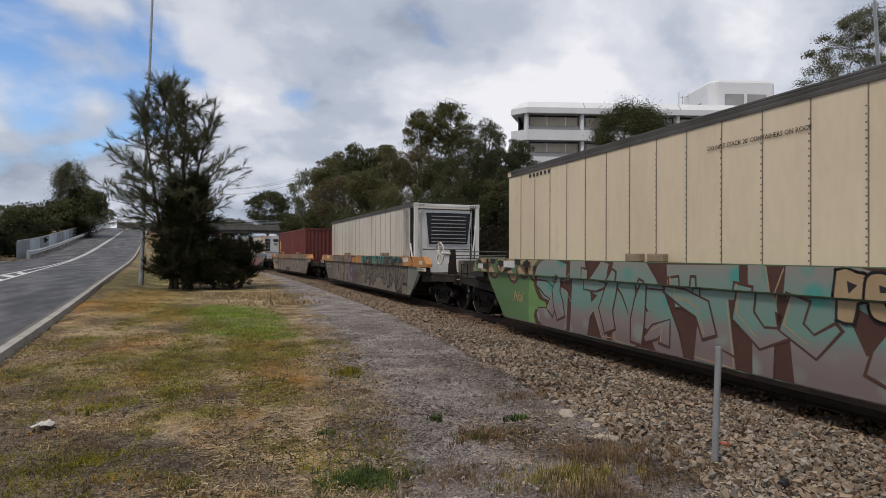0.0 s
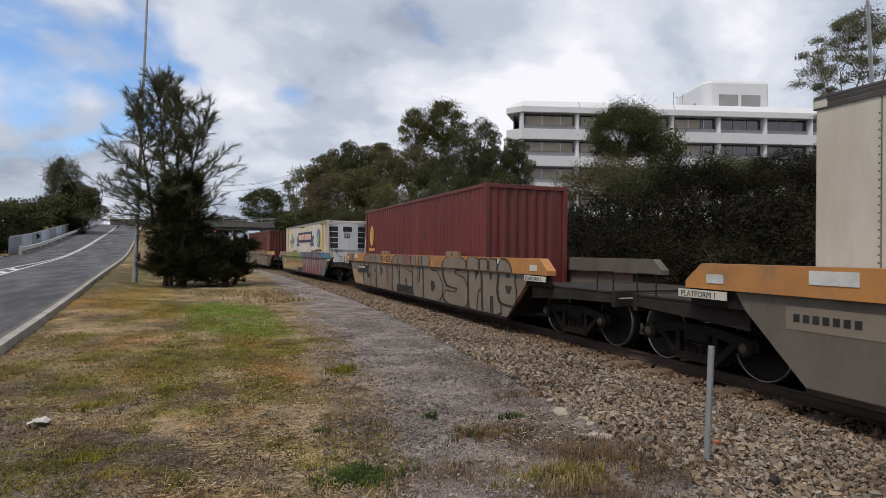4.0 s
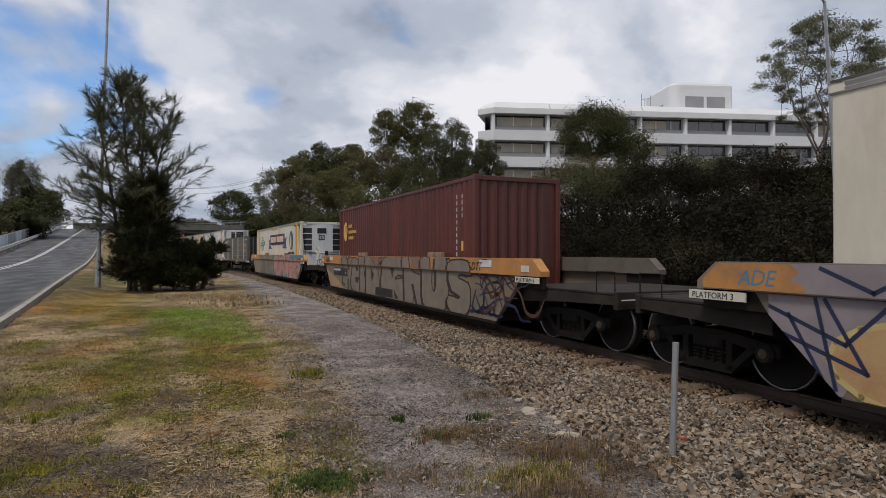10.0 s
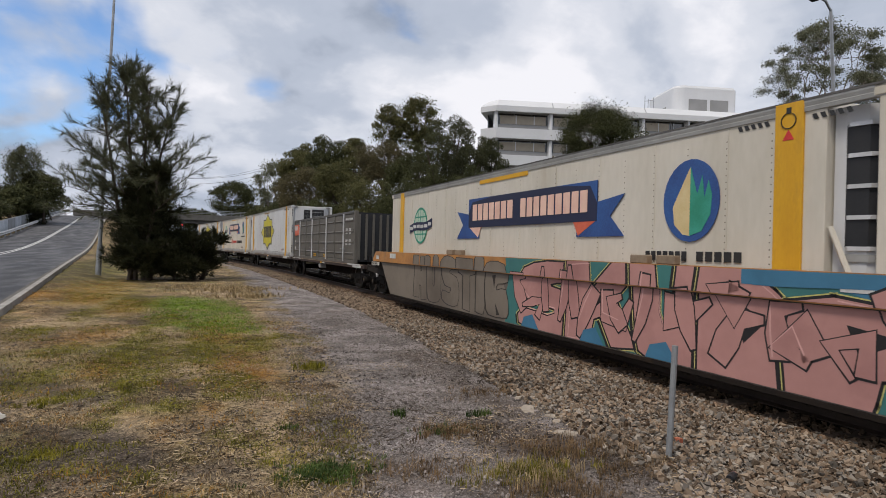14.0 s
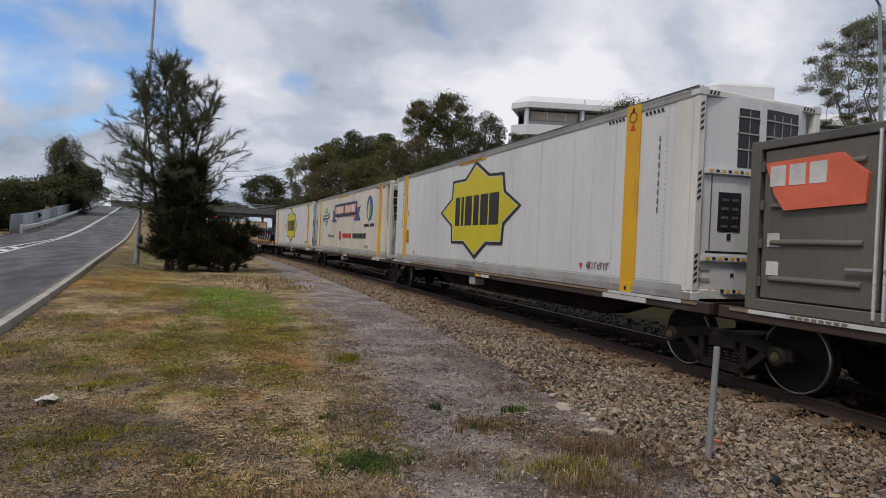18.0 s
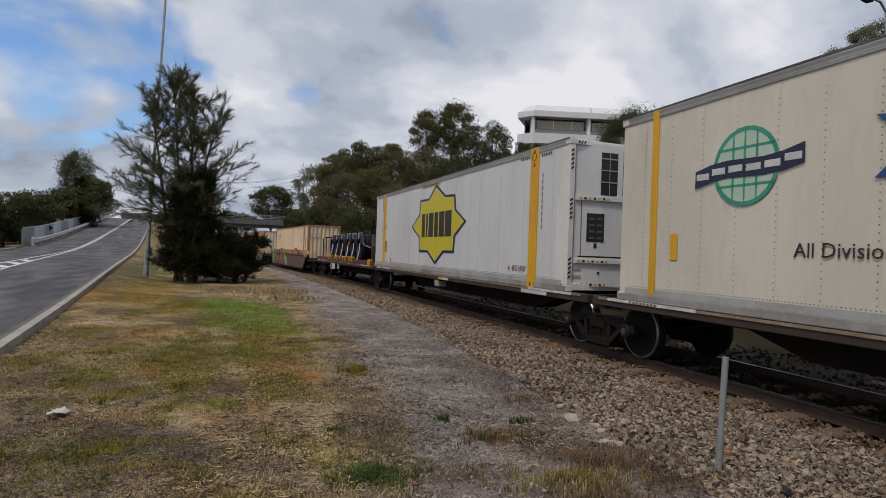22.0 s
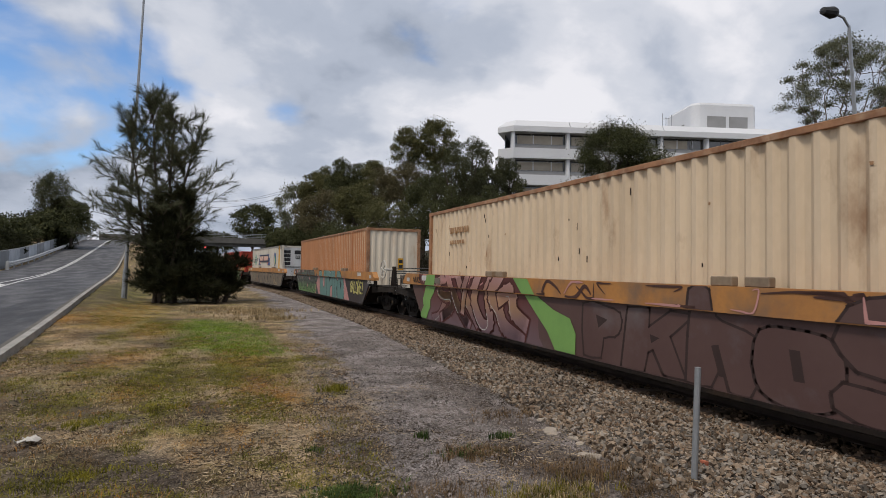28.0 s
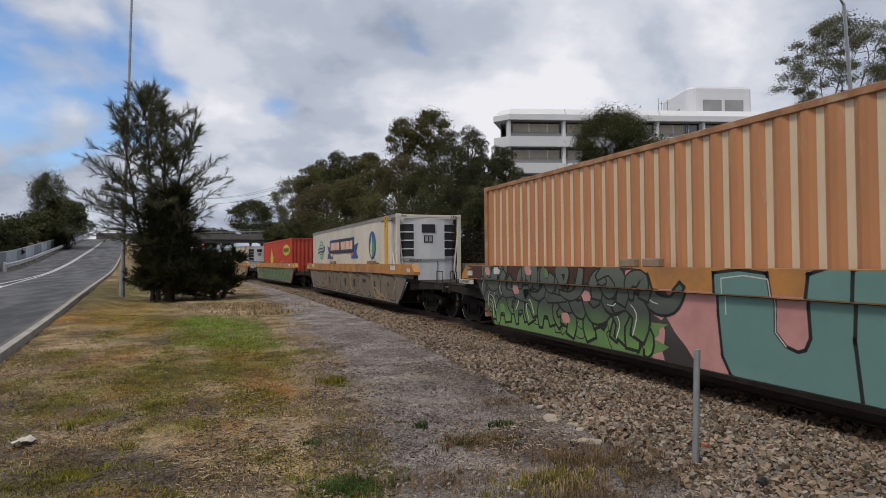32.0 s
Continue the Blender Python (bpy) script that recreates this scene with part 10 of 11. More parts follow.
weed(1.74, 8.5, 30, 0.10, 0.005, 0.15, M["grass_green"], 40, "tuft of green grass at the path's edge")
for k, (x, y, n, sp) in enumerate(((2.95, 4.5, 130, 0.32), (2.55, 3.55, 110, 0.30), (3.35, 6.4, 60, 0.3), (1.75, 4.3, 70, 0.25), (3.45, 3.7, 90, 0.25))):
    weed(x, y, n, 0.08, 0.0022, sp, M["grass_brown"], 52 + k, "dead grey-brown twigs and stalks on the path", 1.4)
for k, (x, y) in enumerate(((1.2, 22.8), (1.7, 20.5), (0.6, 25.0), (2.0, 24.0))):
    weed(x, y, 110, 0.17, 0.006, 0.75, M["grass_dry"], 41 + k, "tall pale dry grass by the shrubs", 0.8)
for k, (x, y) in enumerate(((-1.9, 5.6), (-0.9, 5.6), (-1.4, 7.4), (-0.4, 7.9))):
    weed(x, y, 26, 0.07, 0.004, 0.16, M["grass_green"], 46 + k, "low green weeds in the dry verge")


def lump(name, label, category, x, y, z, sx, sy, sz, material, seed):
    """A rough flat stone."""
    rng = np.random.default_rng(seed)
    bm = bmesh.new()
    for p in rng.normal(size=(26, 3)):
        p /= np.linalg.norm(p)
        bm.verts.new((p[0] * sx, p[1] * sy, np.clip(p[2], -0.5, 0.55) * sz))
    bmesh.ops.convex_hull(bm, input=bm.verts)
    me = bpy.data.meshes.new(name)
    bm.to_mesh(me)
    bm.free()
    me.materials.append(material)
    ob = tagged(new(name, me), label, category)
    ob.matrix_world = pose(x, y, z, 0, 0, seed * 40)
    return ob


for k, (x, y, sx, sy) in enumerate(((3.52, 5.52, 0.17, 0.09), (3.60, 5.20, 0.10, 0.06), (3.42, 4.68, 0.14, 0.05), (3.67, 5.98, 0.06, 0.04), (3.55, 5.02, 0.06, 0.05))):
    lump("flat_stone", "pale flat stone at the edge of the ballast", "stone", x, y, ground_z(x, y) + 0.012, sx, sy, 0.035, M["slab"], 60 + k)
lump("brick_fragment", "broken red brick fragment in the ballast", "brick", 4.32, 4.14, ground_z(4.32, 4.14) + 0.03, 0.045, 0.035, 0.05, M["brick"], 70)


def crumpled(x, y):
    t = thing("paper_litter", "crumpled scrap of dirty white paper on the grass", "litter", pose(x, y, ground_z(x, y) + 0.02, 0, 0, 30))
    rng = np.random.default_rng(4)
    vs = [(0.16 * (i / 5 - 0.5) * 1.2 + rng.normal(0, 0.012), 0.12 * (j / 4 - 0.5) + rng.normal(0, 0.012), 0.035 * rng.random() + 0.03 * abs(math.sin(i * 1.7 + j))) for i in range(6) for j in range(5)]
    part("sheet", Build().add(vs, [(5 * i + j, 5 * i + j + 1, 5 * i + j + 6, 5 * i + j + 5) for i in range(5) for j in range(4)]), M["paper"], t)
    vs2 = [(a + 0.10, b + 0.10, c * 0.7) for a, b, c in vs]
    part("sheet", Build().add(vs2, [(5 * i + j, 5 * i + j + 1, 5 * i + j + 6, 5 * i + j + 5) for i in range(3) for j in range(4)]), M["paper"], t)


crumpled(-1.66, 6.75)
can = thing("drink_can", "crushed silver and dark drink can among the stones", "can", pose(3.97, 3.26, 0.035, 0, 90, 25))
part("body", Build().lathe([(0.0, -0.055), (0.026, -0.055), (0.031, -0.045), (0.030, 0.0), (0.031, 0.045), (0.026, 0.055), (0, 0.055)], (0, 0, 0), (0, 0, 1), 14), M["grille_black"], can)
part("rim", Build().ring((0, 0, 0.05), (0, 0, 1), 0.022, 0.032, 0.02, 14), M["bright_steel"], can)

# ---- building, trees, poles ----
def crown_mesh(name, radius, hgt, clumps, leaves, size, material, seed, flat=1.0, drop=0.0, hollow=0.35, puff=1.0):
    """A crown of many small leaves gathered in uneven clumps."""
    rng = np.random.default_rng(seed)
    d = rng.normal(size=(clumps, 3))
    d /= np.linalg.norm(d, axis=1, keepdims=True)
    r = (hollow + (1 - hollow) * rng.random(clumps) ** 0.5) * (0.75 + 0.35 * rng.random(clumps))
    c = d * r[:, None] * [radius, radius, hgt / 2]
    c[:, 2] = np.where(c[:, 2] < -hgt * 0.33, -hgt * 0.33 + 0.15 * c[:, 2], c[:, 2])
    rc = radius * (0.16 + 0.16 * rng.random(clumps)) * puff
    k = rng.integers(0, clumps, leaves)
    off = rng.normal(size=(leaves, 3))
    off /= np.linalg.norm(off, axis=1, keepdims=True)
    off *= (rng.random((leaves, 1)) ** 0.4)
    p = c[k] + off * rc[k][:, None] * [1, 1, 0.75 * flat]
    a = rng.normal(size=(leaves, 3))
    a[:, 2] -= drop
    a /= np.linalg.norm(a, axis=1, keepdims=True)
    b = np.cross(a, rng.normal(size=(leaves, 3)))
    b /= np.linalg.norm(b, axis=1, keepdims=True)
    s = size * (0.6 + 0.8 * rng.random((leaves, 1)))
    v = np.stack([p - a * s, p + b * s * 0.7, p + a * s], 1).reshape(-1, 3)
    f = np.arange(leaves * 3).reshape(-1, 3)
    return raw_mesh(name, v, f, material), c, rc


def tree(name, label, x, y, base_z, trunk_h, radius, hgt, clumps, leaves, size, leaf, bark, seed, trunk_r=0.2, lean=0.0, **kw):
    t = thing(name, label, "tree", pose(x, y, base_z, 0, 0, (seed * 37) % 360))
    me, c, rc = crown_mesh("crown", radius, hgt, clumps, leaves, size, leaf, seed, **kw)
    cr = part("crown", me, None, t)
    cz = trunk_h + hgt * 0.40
    cr.location = (0, 0, cz)
    bd = Build()
    rnd = random.Random(seed)
    top = Vector((lean, 0, trunk_h + hgt * 0.25))
    pts = [Vector((0, 0, -0.4))] + [top * k + Vector((rnd.uniform(-1, 1), rnd.uniform(-1, 1), 0)) * trunk_r * 0.8 for k in (0.3, 0.6, 1.0)]
    bd.path(pts, [trunk_r * 1.2, trunk_r, trunk_r * 0.8, trunk_r * 0.5], 8)
    for i in rnd.sample(range(len(c)), min(len(c), 14)):
        q = Vector(c[i]) + Vector((0, 0, cz))
        s = pts[2].lerp(pts[3], rnd.random())
        mid = s.lerp(q, 0.5) + Vector((0, 0, 0.1 * radius))
        bd.path([s, mid, q], [trunk_r * 0.4, trunk_r * 0.25, trunk_r * 0.08], 5)
    part("trunk", bd, bark, t)
    return t


def az(px_angle, dist):
    """A place dist metres off, at an angle to the right of +y."""
    a = radians(px_angle)
    return math.sin(a) * dist, math.cos(a) * dist


def office():
    """White office block with long window bands, its facade running to the right and away."""
    b = thing("office_building", "white concrete office block with long ribbon windows", "building")
    b.matrix_world = pose(42.1, 77.5, 0.72, 0, 0, -17.2)
    length, deep, roof, storey = 60.2, 22.0, 24.0, 4.05
    cols = [0.0, 8.5] + [8.5 + 7.4 * i for i in range(1, 8)]
    part("core", Build().prism([(1.0, 1.6), (length, 1.6), (length, deep - 0.3), (9.4, deep - 0.3)], "z", 0, roof - 1.2), M["facade_grey"], b)
    levels = [22.15 - storey * i for i in range(5)]
    ch = 1.6  # chamfered corner
    slant = 6.0  # how far the end wall leans back to the right

    def slab(z0, z1, out, name):
        poly = [(-1.9 - out, ch), (-0.1, -out), (length, -out), (length, deep), (slant - out, deep)]
        part(name, Build().prism(poly, "z", z0, z1), M["facade_white"], b)
    slab(22.15, 22.98, 0.30, "parapet")
    # sloped upper parapet in lengths with open joints
    for a, c in ((None, cols[1] + 0.1), (cols[1] + 0.22, cols[3] + 0.1), (cols[3] + 0.22, length)):
        if a is None:
            low = [(-2.2, ch), (-0.1, -0.3), (c, -0.3), (c, deep), (slant - 0.3, deep)]
            top = [(-0.9, ch + 0.6), (0.4, 0.55), (c, 0.55), (c, deep - 0.5), (slant + 0.5, deep - 0.5)]
        else:
            low = [(a, -0.3), (c, -0.3), (c, deep), (a, deep)]
            top = [(a, 0.55), (c, 0.55), (c, deep - 0.5), (a, deep - 0.5)]
        n = len(low)
        fr = Build().add([(*q, 22.985) for q in low] + [(*q, roof) for q in top], [tuple(range(n - 1, -1, -1)), tuple(range(n, 2 * n))] + [(i, (i + 1) % n, n + (i + 1) % n, n + i) for i in range(n)])
        part("coping", fr, M["facade_white"], b, "sloped white parapet top")
    for i, z in enumerate(levels):
        slab(z - storey, z - 2.50, 0.25, "floor_band")
        for k in range(8):
            x0, x1 = cols[k] + 0.3, cols[k + 1] - 0.3
            win = part("window", Build().box(x0, x1, 1.15, 1.25, z - 2.50, z), M["facade_grey"], b)
            for j in range(3):
                a = x0 + (x1 - x0) * j / 3
                c = x0 + (x1 - x0) * (j + 1) / 3
                part("pane", Build().box(a + 0.05, c - 0.05, 1.08, 1.13, z - 1.70, z - 0.08), M["glass"], win)
            part("spandrel", Build().box(x0, x1, 0.75, 1.07, z - 2.50, z - 1.74), M["facade_grey"], win, "grey spandrel below the glass")
            part("soffit", Build().box(x0, x1, 0.2, 1.07, z - 0.06, z - 0.004), M["facade_grey"], win)
            if k in (0, 1, 3) or (k * 7 + i * 3) % 4 == 1:
                wide = 0.96 if k < 2 else 0.62
                part("blind", Build().box(x0 + 0.4, x0 + (x1 - x0) * wide, 1.02, 1.065, z - 1.66, z - 0.36), M["blind"], win, "pale tan blinds behind the glass")
                for m in (0.36, 0.72):
                    part("mullion", Build().box(x0 + (x1 - x0) * m, x0 + (x1 - x0) * m + 0.16, 0.98, 1.01, z - 1.66, z - 0.30), M["facade_white"], win)
        for q in cols[:-1]:
            part("column", Build().prism([(q - 0.3, 0.5), (q - 0.2, 0.12), (q, 0.0), (q + 0.2, 0.12), (q + 0.3, 0.5), (q + 0.3, 1.1), (q - 0.3, 1.1)], "z", z - 2.50, z), M["facade_white"], b, "rounded white column")
        side = [(-0.9, 2.6), (-0.75, 2.6), (3.4, 15.0), (3.25, 15.0)]
        part("end_window", Build().prism(side, "z", z - 2.45, z - 0.05), M["glass"], b, "dark window band of the end wall")
    # plant room on the roof, its corners rounded
    poly = [(33.0 - 1.5 * math.cos(radians(a)), 7.5 - 1.5 * math.sin(radians(a))) for a in range(0, 91, 15)]
    poly += [(41.8 + 0.6 * math.sin(radians(a)), 6.6 - 0.6 * math.cos(radians(a))) for a in range(0, 91, 30)] + [(42.4, 15.5), (31.5, 15.5)]
    part("plant_room", Build().prism(poly, "z", roof - 0.3, 29.2), M["facade_white"], b, "white rooftop plant room with rounded corners")
    inner = [(37 + (x - 37) * 0.95, 10.7 + (y - 10.7) * 0.95) for x, y in poly]
    n = len(poly)
    part("plant_room_top", Build().add([(*q, 29.2) for q in poly] + [(*q, 29.62) for q in inner], [tuple(range(n, 2 * n))] + [(i, (i + 1) % n, n + (i + 1) % n, n + i) for i in range(n)]), M["facade_white"], b)
    for k in range(2):
        part("louvre", Build().box(33.8 + k * 3.8, 37.0 + k * 3.8, 5.9, 5.995, 24.3, 27.3), M["facade_grey"], b, "grey louvre panel")
    for k in range(2):
        part("louvre", Build().box(31.4, 31.495, 9.2 + k * 1.6, 10.3 + k * 1.6, 24.4, 26.6), M["facade_grey"], b)
    mast = Build()
    for x, h in ((28.0, 28.6), (28.6, 28.0), (29.6, 28.4)):
        mast.tube((x, 10, roof - 0.2), (x, 10, h), 0.06, n=5)
    mast.tube((28.0, 10, 27.6), (29.6, 10, 27.9), 0.04, n=5)
    part("aerial", mast, M["galvanised"], b)


office()

def gum(name, label, x, y, base_z, top_z, fork_z, radius, deep, tips, per, size, seed, leaf, bark, trunk_r=0.2, clump=0.6, lean=0.0, flat=0.5):
    """An open tree: a bare trunk forks into limbs and twigs, each twig ending in a flat clump of small hanging leaves."""
    rnd = random.Random(seed)
    rng = np.random.default_rng(seed)
    mid_z = top_z - deep / 2
    pts = []
    while len(pts) < tips:
        d = Vector((rnd.gauss(0, 1), rnd.gauss(0, 1), rnd.gauss(0.25, 1))).normalized()
        r = rnd.uniform(0.5, 1.0) ** 0.6
        q = Vector((d.x * radius * r + lean, d.y * radius * r, mid_z + d.z * deep / 2 * r))
        if all((q - o).length > clump * 0.75 for o in pts):
            pts.append(q)
        elif rnd.random() < 0.05:
            pts.append(q)
    bd = Build()
    fork = Vector((lean * 0.3, 0, fork_z))
    bd.path([(0, 0, base_z - 0.4), (lean * 0.1 + 0.1, 0.05, base_z + (fork_z - base_z) * 0.4), (lean * 0.15 - 0.08, 0, base_z + (fork_z - base_z) * 0.75), fork], [trunk_r * 1.2, trunk_r, trunk_r * 0.9, trunk_r * 0.8], 8)

    def split(node, group, r, lev):
        if len(group) == 1 or lev == 4:
            for q in group:
                bow = node.lerp(q, 0.5) + Vector((rnd.uniform(-1, 1), rnd.uniform(-1, 1), rnd.uniform(-0.6, 0.4))) * (q - node).length * 0.14
                bd.path([node, bow, q], [max(r * 0.6, 0.02), max(r * 0.4, 0.015), 0.008], 5)
            return
        k = min(len(group), 5 if lev == 0 else rnd.choice((2, 3)))
        heads = rnd.sample(group, k)
        parts = [[] for _ in heads]
        for q in group:
            parts[min(range(k), key=lambda i: (heads[i] - q).length)].append(q)
        for g in parts:
            if not g:
                continue
            mean = sum(g, Vector()) / len(g)
            nxt = node.lerp(mean, 0.5 if lev else 0.42) + Vector((rnd.uniform(-1, 1), rnd.uniform(-1, 1), 0)) * radius * 0.07
            bow = node.lerp(nxt, 0.5) + Vector((rnd.uniform(-1, 1), rnd.uniform(-1, 1), rnd.uniform(-0.9, 0.1))) * (nxt - node).length * 0.16
            r2 = max(r * (0.45 + 0.35 * len(g) / len(group)), 0.02)
            bd.path([node, bow, nxt], [r2 * 1.15, r2, r2 * 0.9], 6)
            split(nxt, g, r2 * 0.9, lev + 1)
    split(fork, pts, trunk_r * 0.8, 0)
    t = thing(name, label, "tree", pose(x, y, 0))
    part("trunk", bd, bark, t, "branching trunk and limbs")
    c = np.array([q[:] for q in pts])
    n = len(c) * per
    i = np.repeat(np.arange(len(c)), per)
    off = rng.normal(size=(n, 3)) * [0.55, 0.55, 0.55 * flat]
    pnt = c[i] + off * clump * rng.uniform(0.6, 1.25, (len(c), 1))[i]
    a = rng.normal(size=(n, 3)) - [0, 0, 0.6]
    a /= np.linalg.norm(a, axis=1, keepdims=True)
    b = np.cross(a, rng.normal(size=(n, 3)))
    b /= np.linalg.norm(b, axis=1, keepdims=True)
    sz = size * (0.6 + 0.8 * rng.random((n, 1)))
    v = np.stack([pnt - a * sz, pnt + b * sz * 0.34, pnt + a * sz, pnt - b * sz * 0.34], 1).reshape(-1, 3)
    part("crown", raw_mesh("crown", v, np.arange(n * 4).reshape(-1, 4), leaf), None, t)
    return t


def billow(name, label, x, y, base_z, top_z, radius, deep, leaf, seed, clumps=46, leaves=15000, size=0.12, trunk_r=0.22):
    """A dense tree whose crown swells in rounded billows, its leaves facing outwards from each."""
    rng = np.random.default_rng(seed)
    d = rng.normal(size=(clumps, 3))
    d[:, 2] = np.abs(d[:, 2]) * 1.1 - 0.35
    d /= np.linalg.norm(d, axis=1, keepdims=True)
    rc = radius * rng.uniform(0.20, 0.40, clumps)
    c = d * (rng.uniform(0.52, 0.92, (clumps, 1))) * [radius, radius, deep * 0.5]
    c[:, 2] = np.minimum(c[:, 2], deep * 0.5 - rc * 0.62)
    w = rc ** 2
    k = rng.choice(clumps, leaves, p=w / w.sum())
    o = rng.normal(size=(leaves, 3))
    o[:, 2] += 0.25
    o /= np.linalg.norm(o, axis=1, keepdims=True)
    rough = 1 + 0.16 * np.sin(o[:, :1] * 9 + k[:, None]) * np.sin(o[:, 1:2] * 8 + 2 * k[:, None])
    p = c[k] + o * rc[k][:, None] * [1, 1, 0.8] * rough * rng.random((leaves, 1)) ** 0.16
    nrm = o + rng.normal(scale=0.55, size=(leaves, 3))
    nrm /= np.linalg.norm(nrm, axis=1, keepdims=True)
    a = np.cross(nrm, rng.normal(size=(leaves, 3)))
    a /= np.linalg.norm(a, axis=1, keepdims=True)
    b = np.cross(nrm, a)
    s = size * (0.5 + 0.9 * rng.random((leaves, 1)))
    v = np.stack([p - a * s, p + b * s * 0.8, p + a * s], 1).reshape(-1, 3)
    t = thing(name, label, "tree", pose(x, y, 0))
    cr = part("crown", raw_mesh("crown", v, np.arange(leaves * 3).reshape(-1, 3), leaf), None, t)
    cr.location = (0, 0, top_z - deep / 2)
    bd = Build().path([(0, 0, base_z - 0.4), (0.1, 0, base_z + (top_z - base_z) * 0.35), (0, 0.1, top_z - deep * 0.45)], [trunk_r * 1.2, trunk_r, trunk_r * 0.6], 8)
    for i in range(0, clumps, 5):
        q = Vector(c[i]) + Vector((0, 0, top_z - deep / 2))
        f = Vector((0.05, 0.05, base_z + (top_z - base_z) * 0.4))
        bd.path([f, f.lerp(q, 0.5) + Vector((0, 0, 0.2)), q], [trunk_r * 0.45, trunk_r * 0.3, trunk_r * 0.1], 5)
    part("trunk", bd, bark_of(leaf), t)
    return t


def bark_of(leaf):
    return M["pale_bark"] if leaf is M["leaf_gum"] else M["bark"]


def casuarina(name, label, x, y, base_z, hgt, reach, seed, leaf, branches=90, twigs=12, per=15, needle=0.26, wide=0.012, bushy=0.0, low=0.08, open_top=False):
    """A feathery tree: rising limbs, each set with twigs that end in sprays of long fine needles."""
    rnd = random.Random(seed)
    rng = np.random.default_rng(seed)
    bd = Build()
    stems = [Vector((rnd.uniform(-0.3, 0.3), rnd.uniform(-0.3, 0.3), 0)) for _ in range(4)]
    tops = [Vector((s.x * 4 + rnd.uniform(-0.5, 0.5), s.y * 4 + rnd.uniform(-0.5, 0.5), hgt * rnd.uniform(0.72, 0.96))) for s in stems]
    if open_top:
        tops = [Vector((dx, s.y * 3, hgt * h)) for s, dx, h in zip(stems, (-1.35, -0.35, 0.75, 1.75), (0.80, 0.93, 0.86, 0.78))]
    for s, q in zip(stems, tops):
        bd.path([s - Vector((0, 0, 0.3)), s.lerp(q, 0.35) + Vector((rnd.uniform(-0.2, 0.2), rnd.uniform(-0.2, 0.2), 0)), s.lerp(q, 0.7), q], [0.11, 0.085, 0.05, 0.012], 6)
    P_, D_ = [], []
    for b in range(branches):
        k = rnd.randrange(4)
        f = low + (0.95 - low) * rnd.random() ** (1.0 + bushy)
        s = stems[k].lerp(tops[k], f)
        a = rnd.uniform(0, 2 * math.pi)
        el = radians(rnd.uniform(12, 55) + 25 * f)
        ln = reach * (1.12 - 0.86 * f) * rnd.uniform(0.55, 1.08)
        if open_top:
            el = radians(rnd.uniform(2, 42) + 44 * f * f)
            ln = reach * smooth_at(f, [(0.22, 1.50), (0.36, 1.75), (0.50, 1.30), (0.66, 0.85), (0.97, 0.50)]) * rnd.choice((0.5, 0.8, 1.0, 1.12))
        d = Vector((math.cos(a) * math.cos(el), math.sin(a) * math.cos(el), math.sin(el)))
        pts = [s + d * ln * u + Vector((0, 0, -0.10 * ln * u * u)) for u in (0, 0.35, 0.7, 1.0)]
        bd.path(pts, [0.028, 0.02, 0.013, 0.006], 4)
        for w in range(twigs):
            u = 0.22 + 0.78 * (w + rnd.random()) / twigs
            q = s + d * ln * u + Vector((0, 0, -0.10 * ln * u * u))
            td = (d + Vector((rnd.gauss(0, 0.55), rnd.gauss(0, 0.55), rnd.gauss(0.1, 0.45)))).normalized()
            P_.append(q[:]), D_.append(td[:])
    P_, D_ = np.array(P_), np.array(D_)
    n = len(P_) * per
    i = np.repeat(np.arange(len(P_)), per)
    d = D_[i] + rng.normal(scale=0.33, size=(n, 3)) - [0, 0, 0.10]
    d /= np.linalg.norm(d, axis=1, keepdims=True)
    st = P_[i] + D_[i] * rng.random((n, 1)) * 0.36
    ln = needle * rng.uniform(0.6, 1.4, (n, 1))
    sd = np.cross(d, rng.normal(size=(n, 3)))
    sd /= np.linalg.norm(sd, axis=1, keepdims=True)
    v = np.stack([st - sd * wide / 2, st + sd * wide / 2, st + d * ln], 1).reshape(-1, 3)
    t = thing(name, label, "tree", pose(x, y, base_z))
    part("trunk", bd, M["bark"], t)
    part("foliage", raw_mesh("foliage", v, np.arange(n * 3).reshape(-1, 3), leaf), None, t, "long fine drooping needles")
    return t


HILL = [  # bearing, distance, elevation of the top, half width in degrees, height of the crown, leaf material, seed
    (9.5, 92, 9.9, 1.9, 10, "leaf_olive", 1), (12.3, 86, 11.0, 2.4, 11, "leaf_dark", 2), (10.6, 68, 7.9, 3.2, 8, "leaf_brown", 3), (14.9, 80, 10.5, 1.9, 10, "leaf_olive", 4),
    (17.6, 66, 11.1, 3.1, 9, "leaf_brown", 5), (20.8, 60, 10.4, 2.7, 8, "leaf_dark", 6), (13.6, 62, 8.6, 2.8, 7, "leaf_olive", 7), (8.2, 84, 4.6, 1.8, 6, "leaf_dark", 8), (6.3, 96, 3.5, 1.6, 5, "leaf_dark", 9),
    (11.6, 56, 4.6, 3.2, 6, "leaf_dark", 10), (16.2, 54, 7.0, 3.0, 6.5, "leaf_olive", 11), (19.6, 50, 7.2, 3.0, 6.5, "leaf_dark", 12), (23.0, 45, 8.8, 2.6, 7.5, "leaf_dark", 13), (26.0, 42, 8.6, 2.6, 7, "leaf_dark", 14), (29.0, 38, 6.2, 3.0, 5.0, "leaf_shade", 15), (33.0, 36, 4.6, 3.2, 4.2, "leaf_shade", 16)]
